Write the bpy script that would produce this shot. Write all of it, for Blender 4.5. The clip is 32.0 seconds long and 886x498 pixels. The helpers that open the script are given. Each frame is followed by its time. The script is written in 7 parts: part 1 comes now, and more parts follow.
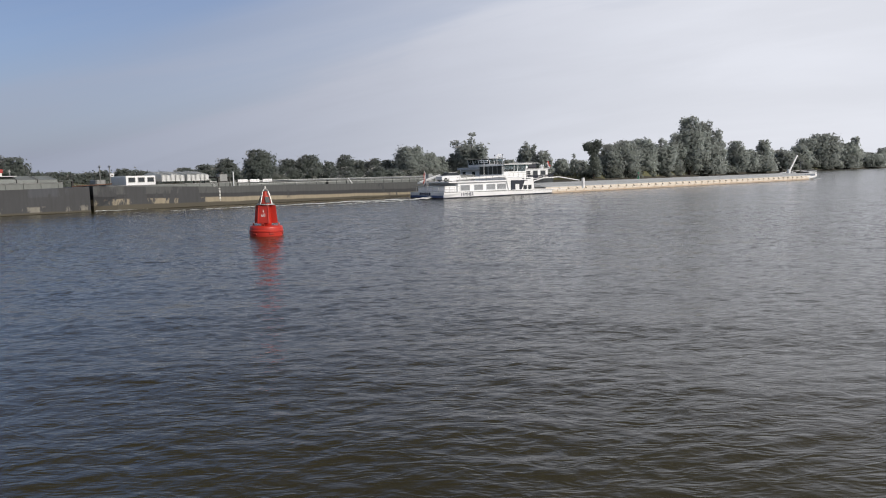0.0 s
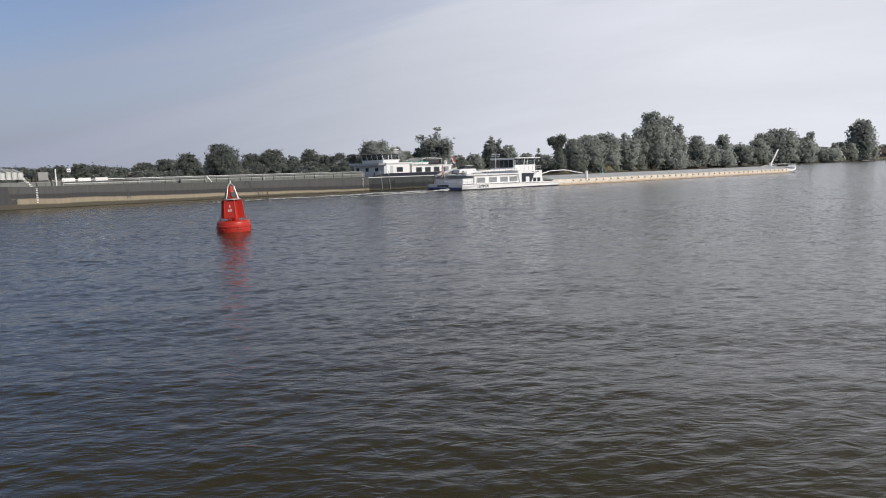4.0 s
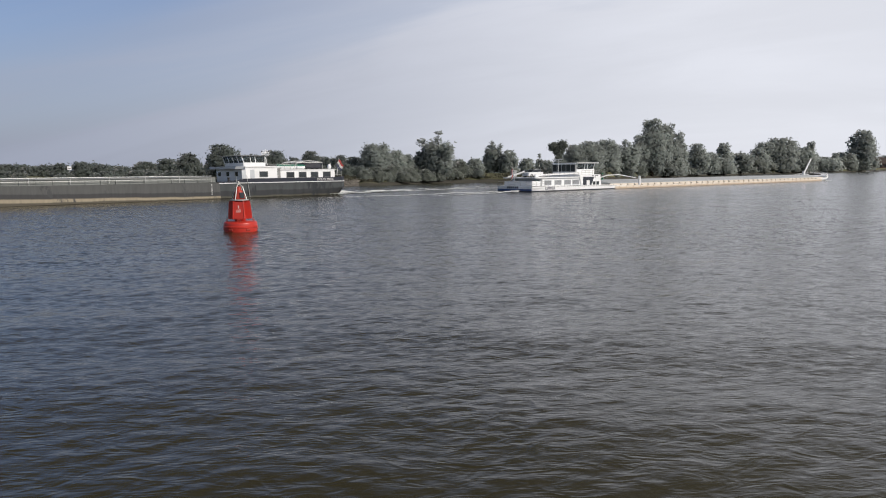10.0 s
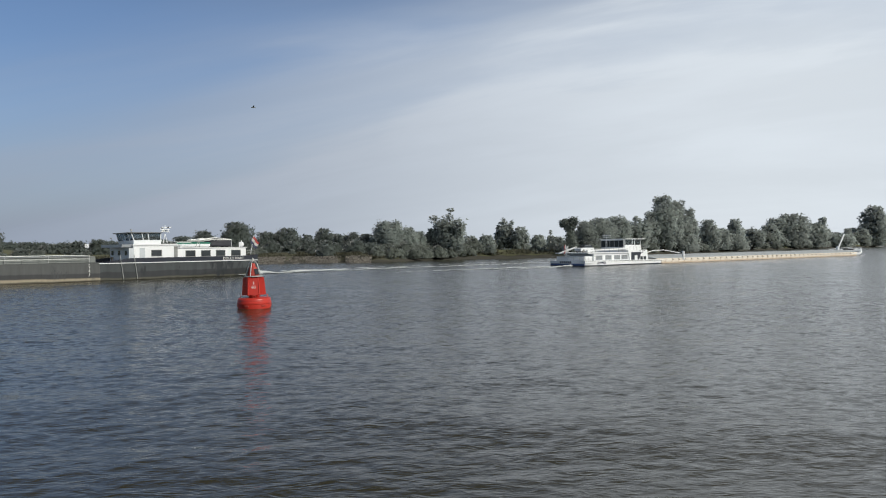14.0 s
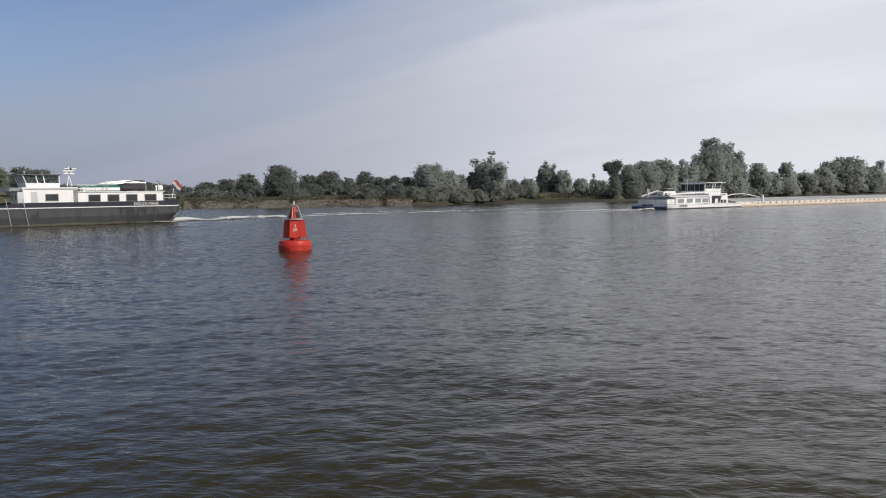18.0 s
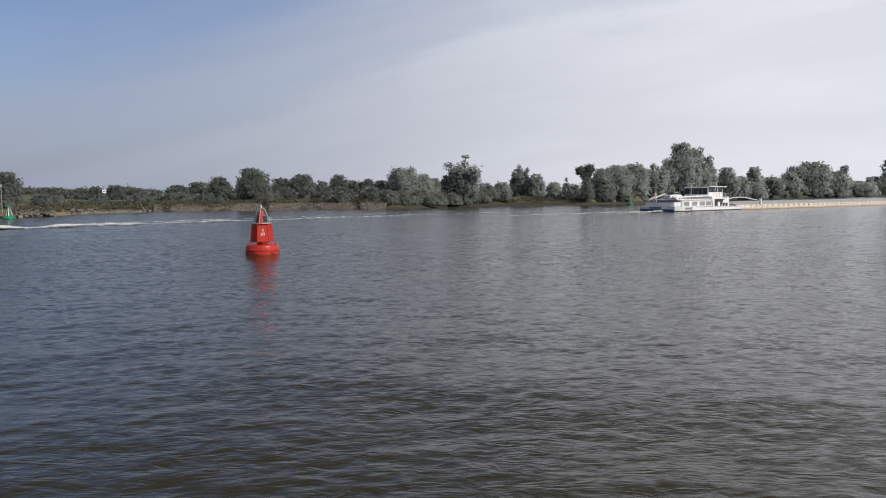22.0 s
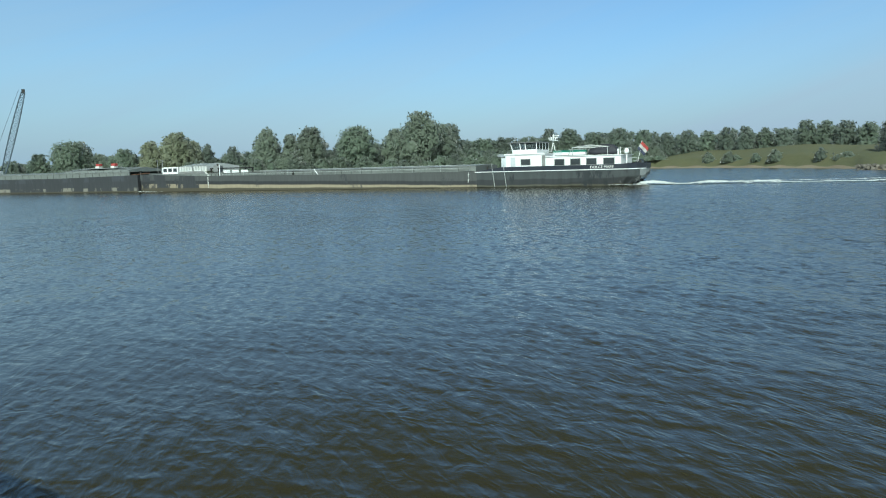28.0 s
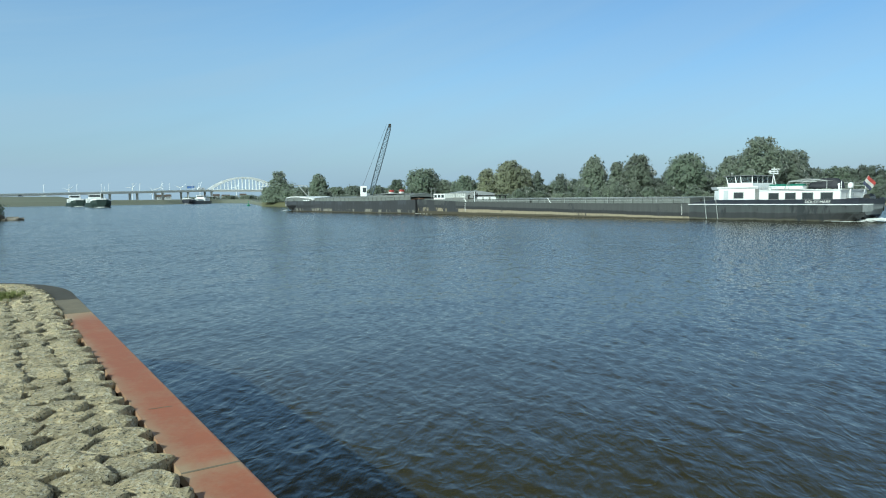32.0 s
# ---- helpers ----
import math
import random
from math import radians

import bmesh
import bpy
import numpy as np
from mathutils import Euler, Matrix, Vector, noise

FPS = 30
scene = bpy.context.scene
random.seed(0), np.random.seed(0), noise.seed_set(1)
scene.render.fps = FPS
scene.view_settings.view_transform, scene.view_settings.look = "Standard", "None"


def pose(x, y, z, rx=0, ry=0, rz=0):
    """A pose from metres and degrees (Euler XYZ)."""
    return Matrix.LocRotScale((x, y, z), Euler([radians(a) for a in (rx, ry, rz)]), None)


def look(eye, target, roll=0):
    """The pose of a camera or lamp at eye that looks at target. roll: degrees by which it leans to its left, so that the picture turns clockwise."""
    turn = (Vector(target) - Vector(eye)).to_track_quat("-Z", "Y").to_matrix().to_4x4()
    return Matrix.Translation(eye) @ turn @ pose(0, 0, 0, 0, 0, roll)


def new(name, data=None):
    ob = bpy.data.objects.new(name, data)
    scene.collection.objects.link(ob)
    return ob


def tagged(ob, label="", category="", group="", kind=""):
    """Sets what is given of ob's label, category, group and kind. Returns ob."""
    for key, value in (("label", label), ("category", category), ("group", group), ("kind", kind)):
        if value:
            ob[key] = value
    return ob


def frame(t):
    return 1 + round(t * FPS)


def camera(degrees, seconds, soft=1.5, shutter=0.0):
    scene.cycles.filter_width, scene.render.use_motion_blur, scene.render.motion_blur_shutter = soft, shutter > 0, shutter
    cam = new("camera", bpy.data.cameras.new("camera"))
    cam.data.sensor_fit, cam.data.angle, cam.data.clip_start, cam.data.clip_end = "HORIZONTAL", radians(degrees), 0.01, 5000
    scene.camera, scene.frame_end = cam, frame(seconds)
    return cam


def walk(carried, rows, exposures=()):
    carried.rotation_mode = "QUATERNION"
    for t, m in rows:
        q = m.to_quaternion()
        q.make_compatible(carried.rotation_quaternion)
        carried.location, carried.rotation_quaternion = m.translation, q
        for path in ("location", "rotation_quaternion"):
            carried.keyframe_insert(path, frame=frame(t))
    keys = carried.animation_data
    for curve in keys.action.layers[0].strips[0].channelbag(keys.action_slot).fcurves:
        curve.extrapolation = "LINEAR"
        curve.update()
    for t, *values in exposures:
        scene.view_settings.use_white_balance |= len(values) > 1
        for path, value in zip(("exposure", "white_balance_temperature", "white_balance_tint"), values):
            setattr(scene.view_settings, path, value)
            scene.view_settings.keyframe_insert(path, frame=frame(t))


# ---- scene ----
# exposure and white balance of the phone: seconds, stops, kelvin, tint
EXPO = [(0.0, 0.15, 6500, 13), (13.5, 0.14, 6500, 13), (14.1, 0.06, 6300, 4), (14.7, -0.10, 6050, -10), (15.2, -0.08, 6000, -11), (15.7, -0.04, 6100, -3), (17.5, 0.10, 6550, 13),
        (25.2, 0.17, 6500, 12), (26.0, 0.50, 6110, -13), (27.5, 0.60, 5700, -13), (32.0, 0.62, 5680, -13)]
# The camera is held by hand at eye height on the quay; only its turn changes.
CAM_Z = 4.0
cam = camera(64.97, 32.0, soft=1.05)
walk(cam, [
    (0.0, pose(0, 0, CAM_Z, 83.80, 1.43, -0.01)),
    (0.5, pose(0, 0, CAM_Z, 83.66, 1.62, -2.29)),
    (1.0, pose(0, 0, CAM_Z, 83.80, 1.73, -3.14)),
    (1.5, pose(0, 0, CAM_Z, 83.83, 1.86, -2.28)),
    (2.0, pose(0, 0, CAM_Z, 83.57, 1.72, -1.70)),
    (2.5, pose(0, 0, CAM_Z, 82.60, 1.44, -0.81)),
    (3.0, pose(0, 0, CAM_Z, 83.05, 0.94, -0.87)),
    (3.5, pose(0, 0, CAM_Z, 83.14, 1.21, -2.06)),
    (5.5, pose(0, 0, CAM_Z, 83.92, 1.36, -5.23)),
    (6.0, pose(0, 0, CAM_Z, 83.34, 1.28, -7.33)),
    (6.5, pose(0, 0, CAM_Z, 83.68, 1.86, -6.96)),
    (7.0, pose(0, 0, CAM_Z, 83.38, 1.69, -5.33)),
    (7.5, pose(0, 0, CAM_Z, 83.76, 1.70, -5.12)),
    (8.0, pose(0, 0, CAM_Z, 83.92, 1.50, -5.19)),
    (8.5, pose(0, 0, CAM_Z, 84.32, 1.09, -4.92)),
    (9.0, pose(0, 0, CAM_Z, 84.02, 0.78, -4.57)),
    (9.5, pose(0, 0, CAM_Z, 83.66, 0.53, -3.73)),
    (10.0, pose(0, 0, CAM_Z, 83.60, 0.60, -2.77)),
    (10.5, pose(0, 0, CAM_Z, 83.71, 0.80, -2.05)),
    (11.0, pose(0, 0, CAM_Z, 83.73, 0.68, -2.50)),
    (11.5, pose(0, 0, CAM_Z, 83.73, 0.66, -2.68)),
    (12.0, pose(0, 0, CAM_Z, 83.47, 0.81, -2.54)),
    (12.5, pose(0, 0, CAM_Z, 83.78, 0.79, -2.62)),
    (13.0, pose(0, 0, CAM_Z, 85.34, 0.97, -2.36)),
    (13.5, pose(0, 0, CAM_Z, 87.67, 1.04, -1.98)),
    (14.0, pose(0, 0, CAM_Z, 89.89, 0.77, -1.80)),
    (14.5, pose(0, 0, CAM_Z, 91.42, 0.52, -1.35)),
    (15.0, pose(0, 0, CAM_Z, 87.97, 0.89, -0.84)),
    (15.5, pose(0, 0, CAM_Z, 84.63, 0.05, 1.26)),
    (17.5, pose(0, 0, CAM_Z, 85.44, 0.95, 1.89)),
    (18.0, pose(0, 0, CAM_Z, 85.29, 0.61, 1.56)),
    (18.5, pose(0, 0, CAM_Z, 86.30, 1.11, 1.79)),
    (19.0, pose(0, 0, CAM_Z, 86.10, 0.60, 1.03)),
    (19.5, pose(0, 0, CAM_Z, 86.01, 0.96, 0.63)),
    (20.0, pose(0, 0, CAM_Z, 86.07, 0.39, -1.28)),
    (20.5, pose(0, 0, CAM_Z, 85.72, 0.27, -1.23)),
    (21.0, pose(0, 0, CAM_Z, 85.46, 0.51, -0.13)),
    (21.5, pose(0, 0, CAM_Z, 85.46, 0.61, -0.24)),
    (22.0, pose(0, 0, CAM_Z, 85.55, 0.51, -0.58)),
    (22.5, pose(0, 0, CAM_Z, 85.03, 0.53, 0.33)),
    (23.0, pose(0, 0, CAM_Z, 84.93, 0.78, 1.55)),
    (23.5, pose(0, 0, CAM_Z, 84.78, 0.35, -1.42)),
    (24.0, pose(0, 0, CAM_Z, 84.60, 0.11, -0.98)),
    (24.5, pose(0, 0, CAM_Z, 84.94, 0.92, 6.90)),
    (25.0, pose(0, 0, CAM_Z, 84.36, 1.12, 13.43)),
    (25.5, pose(0, 0, CAM_Z, 84.33, 1.87, 23.36)),
    (26.0, pose(0, 0, CAM_Z, 85.24, 2.18, 34.13)),
    (26.4, pose(0, 0, CAM_Z, 84.08, 2.14, 39.95)),
    (28.5, pose(0, 0, CAM_Z, 84.91, 1.96, 74.35)),
    (29.0, pose(0, 0, CAM_Z, 86.73, 2.05, 80.96)),
    (29.5, pose(0, 0, CAM_Z, 86.17, 0.26, 79.62)),
    (30.0, pose(0, 0, CAM_Z, 85.92, -0.32, 79.26)),
    (30.5, pose(0, 0, CAM_Z, 84.93, -0.12, 78.46)),
    (31.0, pose(0, 0, CAM_Z, 85.05, 0.36, 84.61)),
    (31.5, pose(0, 0, CAM_Z, 85.84, 0.40, 89.32)),
    (32.0, pose(0, 0, CAM_Z, 85.72, 0.57, 91.41)),
], exposures=EXPO)

# ---- world and sun ----
SUN_AZ = math.atan2(0.82, -0.57)          # clockwise from +y
SUN_EL = radians(33)
world = bpy.data.worlds.new("sky")
scene.world = world
world.use_nodes = True
wn, wl = world.node_tree.nodes, world.node_tree.links
wn.clear()
sky = wn.new("ShaderNodeTexSky")
sky.sky_type = "NISHITA"
sky.sun_disc = False
sky.sun_elevation, sky.sun_rotation = SUN_EL, SUN_AZ
sky.air_density, sky.dust_density, sky.ozone_density = 1.0, 1.0, 1.5
sky.altitude = 10
tc = wn.new("ShaderNodeTexCoord")


def wmath(op, a, b=None, c=None):
    m = wn.new("ShaderNodeMath")
    m.operation, m.use_clamp = op, False
    for k, v in enumerate((a, b, c)):
        if v is None:
            continue
        if isinstance(v, (int, float)):
            m.inputs[k].default_value = v
        else:
            wl.new(v, m.inputs[k])
    return m.outputs[0]


def wramp(value, lo, hi, a=0.0, b=1.0):
    m = wn.new("ShaderNodeMapRange")
    m.interpolation_type = "SMOOTHSTEP"
    for k, v in (("From Min", lo), ("From Max", hi), ("To Min", a), ("To Max", b)):
        m.inputs[k].default_value = v
    wl.new(value, m.inputs["Value"])
    return m.outputs["Result"]


# thin high cloud and haze: thicker towards the sun's side and towards the horizon
sep = wn.new("ShaderNodeSeparateXYZ")
wl.new(tc.outputs["Generated"], sep.inputs[0])
dot = wn.new("ShaderNodeVectorMath")
dot.operation = "DOT_PRODUCT"
dot.inputs[1].default_value = (math.sin(radians(100)), math.cos(radians(100)), 0)
wl.new(tc.outputs["Generated"], dot.inputs[0])
side = dot.outputs["Value"]
# slanting upper limit of the veil, clear blue above it, with streaks that run along it
edge = wn.new("ShaderNodeVectorMath")
edge.operation = "DOT_PRODUCT"
edge.inputs[1].default_value = (0.177, 0.292, -0.94)
wl.new(tc.outputs["Generated"], edge.inputs[0])
along = wn.new("ShaderNodeVectorMath")
along.operation = "DOT_PRODUCT"
along.inputs[1].default_value = (-0.855, 0.518, 0.0)
wl.new(tc.outputs["Generated"], along.inputs[0])


def cirrus_noise(a, b, seed, detail, rough):
    """Noise drawn out along the veil: a periods along it, b across it."""
    c = wn.new("ShaderNodeCombineXYZ")
    wl.new(wmath("MULTIPLY", along.outputs["Value"], a), c.inputs[0])
    wl.new(wmath("MULTIPLY", edge.outputs["Value"], b), c.inputs[1])
    c.inputs[2].default_value = seed
    x = wn.new("ShaderNodeTexNoise")
    x.inputs["Scale"].default_value, x.inputs["Detail"].default_value, x.inputs["Roughness"].default_value, x.inputs["Distortion"].default_value = 1.0, detail, rough, 0.35
    wl.new(c.outputs[0], x.inputs["Vector"])
    return x.outputs["Fac"]


wisps = cirrus_noise(2.2, 15.0, 3.7, 6.0, 0.55)
bands = cirrus_noise(1.1, 6.5, 9.2, 4.0, 0.5)
streak = wmath("ADD", wramp(wisps, 0.42, 0.72, -0.04, 0.16), wramp(bands, 0.42, 0.70, -0.03, 0.14))
under = wramp(wmath("ADD", edge.outputs["Value"], wmath("MULTIPLY", wmath("SUBTRACT", bands, 0.5), 0.22)), -0.06, 0.06, 0.28, 1.0)
low = wmath("POWER", wmath("SUBTRACT", 1.0, wmath("MAXIMUM", sep.outputs["Z"], 0.0)), 7.0)
under = wmath("MAXIMUM", under, wramp(side, -0.35, 0.45, 0.0, 1.0))
veil = wmath("ADD", wmath("MULTIPLY", wramp(side, -1.0, 0.05, 0.10, 0.70), under), wmath("MULTIPLY", streak, 0.8))
fac = wmath("MINIMUM", wmath("MAXIMUM", wmath("ADD", veil, wmath("MULTIPLY", low, 0.95)), 0.03), 0.97)
hazec = wn.new("ShaderNodeMix")
hazec.data_type = "RGBA"
hazec.inputs["A"].default_value, hazec.inputs["B"].default_value = (3.0, 3.35, 4.2, 1), (7.2, 7.5, 8.0, 1)
wl.new(wramp(side, -0.75, 0.35), hazec.inputs["Factor"])
upstream = wn.new("ShaderNodeVectorMath")
upstream.operation = "DOT_PRODUCT"
upstream.inputs[1].default_value = (-math.sin(radians(125)), math.cos(radians(125)), 0)
wl.new(tc.outputs["Generated"], upstream.inputs[0])
pale = wn.new("ShaderNodeMix")
pale.data_type = "RGBA"
pale.inputs["B"].default_value = (2.85, 3.35, 4.2, 1)
wl.new(hazec.outputs["Result"], pale.inputs["A"])
up_f = wramp(upstream.outputs["Value"], 0.45, 1.0)
wl.new(up_f, pale.inputs["Factor"])
mixc = wn.new("ShaderNodeMix")
mixc.data_type = "RGBA"
cirrus = wn.new("ShaderNodeMix")
cirrus.data_type, cirrus.blend_type = "RGBA", "MULTIPLY"
cirrus.inputs["Factor"].default_value = 1.0
wl.new(pale.outputs["Result"], cirrus.inputs["A"])
wl.new(wramp(wisps, 0.34, 0.68, 0.96, 1.04), cirrus.inputs["B"])
wl.new(cirrus.outputs["Result"], mixc.inputs["B"])
wl.new(wmath("MINIMUM", wmath("ADD", fac, wmath("MULTIPLY", up_f, 0.14)), 0.97), mixc.inputs["Factor"])
clear = wn.new("ShaderNodeMix")
clear.data_type, clear.blend_type = "RGBA", "MULTIPLY"
clear.inputs["Factor"].default_value = 1.0
anti = wn.new("ShaderNodeVectorMath")
anti.operation = "DOT_PRODUCT"
anti.inputs[1].default_value = (-math.sin(radians(48)), math.cos(radians(48)), 0)
wl.new(tc.outputs["Generated"], anti.inputs[0])
depth = wn.new("ShaderNodeMix")
depth.data_type = "RGBA"
depth.inputs["A"].default_value, depth.inputs["B"].default_value = (0.84, 0.94, 1.10, 1), (0.66, 0.75, 0.92, 1)
wl.new(wramp(anti.outputs["Value"], 0.55, 1.0), depth.inputs["Factor"])
wl.new(depth.outputs["Result"], clear.inputs["B"])
wl.new(sky.outputs["Color"], clear.inputs["A"])
wl.new(clear.outputs["Result"], mixc.inputs["A"])
bg = wn.new("ShaderNodeBackground")
bg.inputs["Strength"].default_value = 0.095
high = wn.new("ShaderNodeHueSaturation")      # added grey darkening overhead, mostly out of view, dims near-water reflections
high.inputs["Saturation"].default_value, high.inputs["Value"].default_value = 0.25, 0.29
wl.new(wramp(sep.outputs["Z"], 0.29, 0.52), high.inputs["Fac"])
wl.new(mixc.outputs["Result"], high.inputs["Color"])
wl.new(high.outputs["Color"], bg.inputs["Color"])
wo = wn.new("ShaderNodeOutputWorld")
wl.new(bg.outputs["Background"], wo.inputs["Surface"])

sun_dir = Vector((math.sin(SUN_AZ) * math.cos(SUN_EL), math.cos(SUN_AZ) * math.cos(SUN_EL), math.sin(SUN_EL)))
sun = new("sun", bpy.data.lights.new("sun", "SUN"))
sun.data.energy, sun.data.angle, sun.data.color = 3.0, radians(0.6), (1.0, 0.94, 0.84)
sun.matrix_world = look(sun_dir * 100, (0, 0, 0))

# ---- materials ----
def rgb(c):
    return (c[0], c[1], c[2], 1)


def mat(name, a, b=None, rough=0.6, metal=0.0, scale=1.0, fine=12.0, bump=0.0, spread=0.5, coords="Object", rand=0.0, island=0.0, stretch=(1, 1, 1)):
    """Two colours mixed by coarse and fine noise, with a fine relief; rand and island vary the tone from piece to piece."""
    m = bpy.data.materials.new(name)
    m.use_nodes = True
    n, l = m.node_tree.nodes, m.node_tree.links
    p = n["Principled BSDF"]
    b = b or tuple(x * 0.72 for x in a)
    t = n.new("ShaderNodeTexCoord")
    mpg = n.new("ShaderNodeMapping")
    mpg.inputs["Scale"].default_value = stretch
    l.new(t.outputs[coords], mpg.inputs["Vector"])
    n1, n2 = n.new("ShaderNodeTexNoise"), n.new("ShaderNodeTexNoise")
    n1.inputs["Scale"].default_value, n1.inputs["Detail"].default_value = scale, 4
    n2.inputs["Scale"].default_value, n2.inputs["Detail"].default_value = fine, 5
    l.new(mpg.outputs["Vector"], n1.inputs["Vector"])
    l.new(mpg.outputs["Vector"], n2.inputs["Vector"])
    add = n.new("ShaderNodeMath")
    add.operation = "MULTIPLY_ADD"
    add.inputs[1].default_value = 0.45
    l.new(n2.outputs["Fac"], add.inputs[0])
    sc = n.new("ShaderNodeMath")
    sc.operation = "MULTIPLY"
    sc.inputs[1].default_value = 0.55
    l.new(n1.outputs["Fac"], sc.inputs[0])
    l.new(sc.outputs[0], add.inputs[2])
    r = n.new("ShaderNodeMapRange")
    r.inputs["From Min"].default_value, r.inputs["From Max"].default_value = 0.5 - 0.3 * spread, 0.5 + 0.3 * spread
    l.new(add.outputs[0], r.inputs["Value"])
    mx = n.new("ShaderNodeMix")
    mx.data_type = "RGBA"
    mx.inputs["A"].default_value, mx.inputs["B"].default_value = rgb(a), rgb(b)
    l.new(r.outputs["Result"], mx.inputs["Factor"])
    out = mx.outputs["Result"]
    for amount, kind in ((rand, "rand"), (island, "island")):
        if amount:
            src = n.new("ShaderNodeObjectInfo").outputs["Random"] if kind == "rand" else n.new("ShaderNodeNewGeometry").outputs["Random Per Island"]
            mr = n.new("ShaderNodeMapRange")
            mr.inputs["To Min"].default_value, mr.inputs["To Max"].default_value = 1 - amount, 1 + amount
            l.new(src, mr.inputs["Value"])
            hs = n.new("ShaderNodeHueSaturation")
            l.new(mr.outputs["Result"], hs.inputs["Value"])
            l.new(out, hs.inputs["Color"])
            out = hs.outputs["Color"]
    l.new(out, p.inputs["Base Color"])
    p.inputs["Roughness"].default_value, p.inputs["Metallic"].default_value = rough, metal
    if bump:
        bp = n.new("ShaderNodeBump")
        bp.inputs["Strength"].default_value, bp.inputs["Distance"].default_value = 0.8, bump
        l.new(n2.outputs["Fac"], bp.inputs["Height"])
        l.new(bp.outputs["Normal"], p.inputs["Normal"])
    return m


def leaf_mat(name, a, b, rand=0.18):
    m = mat(name, a, b, rough=0.65, scale=0.12, fine=0.9, spread=0.9, rand=rand, island=0.10)
    p = m.node_tree.nodes["Principled BSDF"]
    p.inputs["Specular IOR Level"].default_value = 0.45
    p.inputs["Sheen Weight"].default_value, p.inputs["Sheen Roughness"].default_value = 0.6, 0.5
    n, l = m.node_tree.nodes, m.node_tree.links
    tr = n.new("ShaderNodeBsdfTranslucent")
    hs = n.new("ShaderNodeHueSaturation")
    hs.inputs["Value"].default_value, hs.inputs["Saturation"].default_value = 2.35, 0.9
    l.new(p.inputs["Base Color"].links[0].from_socket, hs.inputs["Color"])
    l.new(hs.outputs["Color"], tr.inputs["Color"])
    mx = n.new("ShaderNodeMixShader")
    mx.inputs["Fac"].default_value = 0.5
    l.new(p.outputs[0], mx.inputs[1])
    l.new(tr.outputs[0], mx.inputs[2])
    l.new(mx.outputs[0], n["Material Output"].inputs["Surface"])
    return m


def glass_mat(name, tint=(0.03, 0.035, 0.04)):
    m = mat(name, tint, tuple(x * 1.6 for x in tint), rough=0.06, scale=0.7, fine=3)
    return m


def water_mat():
    m = bpy.data.materials.new("river_water")
    m.use_nodes = True
    n, l = m.node_tree.nodes, m.node_tree.links
    p = n["Principled BSDF"]
    t = n.new("ShaderNodeTexCoord")
    height = None
    for scale, amp, detail, stretch, turn in ((1.7, 0.027, 2, (0.75, 1.4, 1), 12), (3.1, 0.016, 2, (0.55, 1.5, 1), -6), (6.4, 0.0030, 2, (0.8, 1.3, 1), -14)):
        g = n.new("ShaderNodeMapping")
        g.inputs["Rotation"].default_value = (0, 0, radians(turn))
        g.inputs["Scale"].default_value = stretch
        l.new(t.outputs["Object"], g.inputs["Vector"])
        x = n.new("ShaderNodeTexNoise")
        x.inputs["Scale"].default_value, x.inputs["Detail"].default_value, x.inputs["Distortion"].default_value = scale, detail, 0.8
        l.new(g.outputs["Vector"], x.inputs["Vector"])
        # folded noise: narrow crests between wide troughs
        fold = None
        for op, v in (("SUBTRACT", 0.5), ("ABSOLUTE", 0.0)):
            f_ = n.new("ShaderNodeMath")
            f_.operation = op
            f_.inputs[1].default_value = v
            l.new(fold or x.outputs["Fac"], f_.inputs[0])
            fold = f_.outputs[0]
        k = n.new("ShaderNodeMath")
        k.operation = "MULTIPLY_ADD"
        k.inputs[1].default_value = -amp
        k.inputs[2].default_value = 0.0
        l.new(fold, k.inputs[0])
        if height is not None:
            l.new(height, k.inputs[2])
        height = k.outputs[0]
    bp = n.new("ShaderNodeBump")
    bp.inputs["Strength"].default_value, bp.inputs["Distance"].default_value = 1.0, 1.0
    l.new(height, bp.inputs["Height"])
    # steep little waves far out, too fine for the sheet's own mesh
    far = n.new("ShaderNodeVectorMath")
    far.operation = "LENGTH"
    l.new(t.outputs["Object"], far.inputs[0])
    chop = None
    for scale, stretch, turn in ((4.6, (0.85, 1.25, 1), 24), (2.1, (0.85, 1.25, 1), 34)):
        g = n.new("ShaderNodeMapping")
        g.inputs["Rotation"].default_value = (0, 0, radians(turn))
        g.inputs["Scale"].default_value = stretch
        l.new(t.outputs["Object"], g.inputs["Vector"])
        x = n.new("ShaderNodeTexNoise")
        x.inputs["Scale"].default_value, x.inputs["Detail"].default_value = scale, 3
        l.new(g.outputs["Vector"], x.inputs["Vector"])
        k = n.new("ShaderNodeVectorMath")
        k.operation = "SUBTRACT"
        k.inputs[1].default_value = (0.488, 0.519, 0.5)      # wind waves lean: their lee faces are the steeper ones
        l.new(x.outputs["Color"], k.inputs[0])
        if chop is not None:
            o = n.new("ShaderNodeVectorMath")
            l.new(chop, o.inputs[0])
            l.new(k.outputs[0], o.inputs[1])
            chop = o.outputs[0]
        else:
            chop = k.outputs[0]
    flat = n.new("ShaderNodeVectorMath")
    flat.operation = "MULTIPLY"
    flat.inputs[1].default_value = (1, 1, 0)
    l.new(chop, flat.inputs[0])
    much = n.new("ShaderNodeMapRange")
    much.inputs["From Min"].default_value, much.inputs["From Max"].default_value = 10, 50
    much.inputs["To Min"].default_value, much.inputs["To Max"].default_value = 0.08, 0.67
    l.new(far.outputs["Value"], much.inputs["Value"])
    sc = n.new("ShaderNodeVectorMath")
    sc.operation = "SCALE"
    l.new(flat.outputs[0], sc.inputs[0])
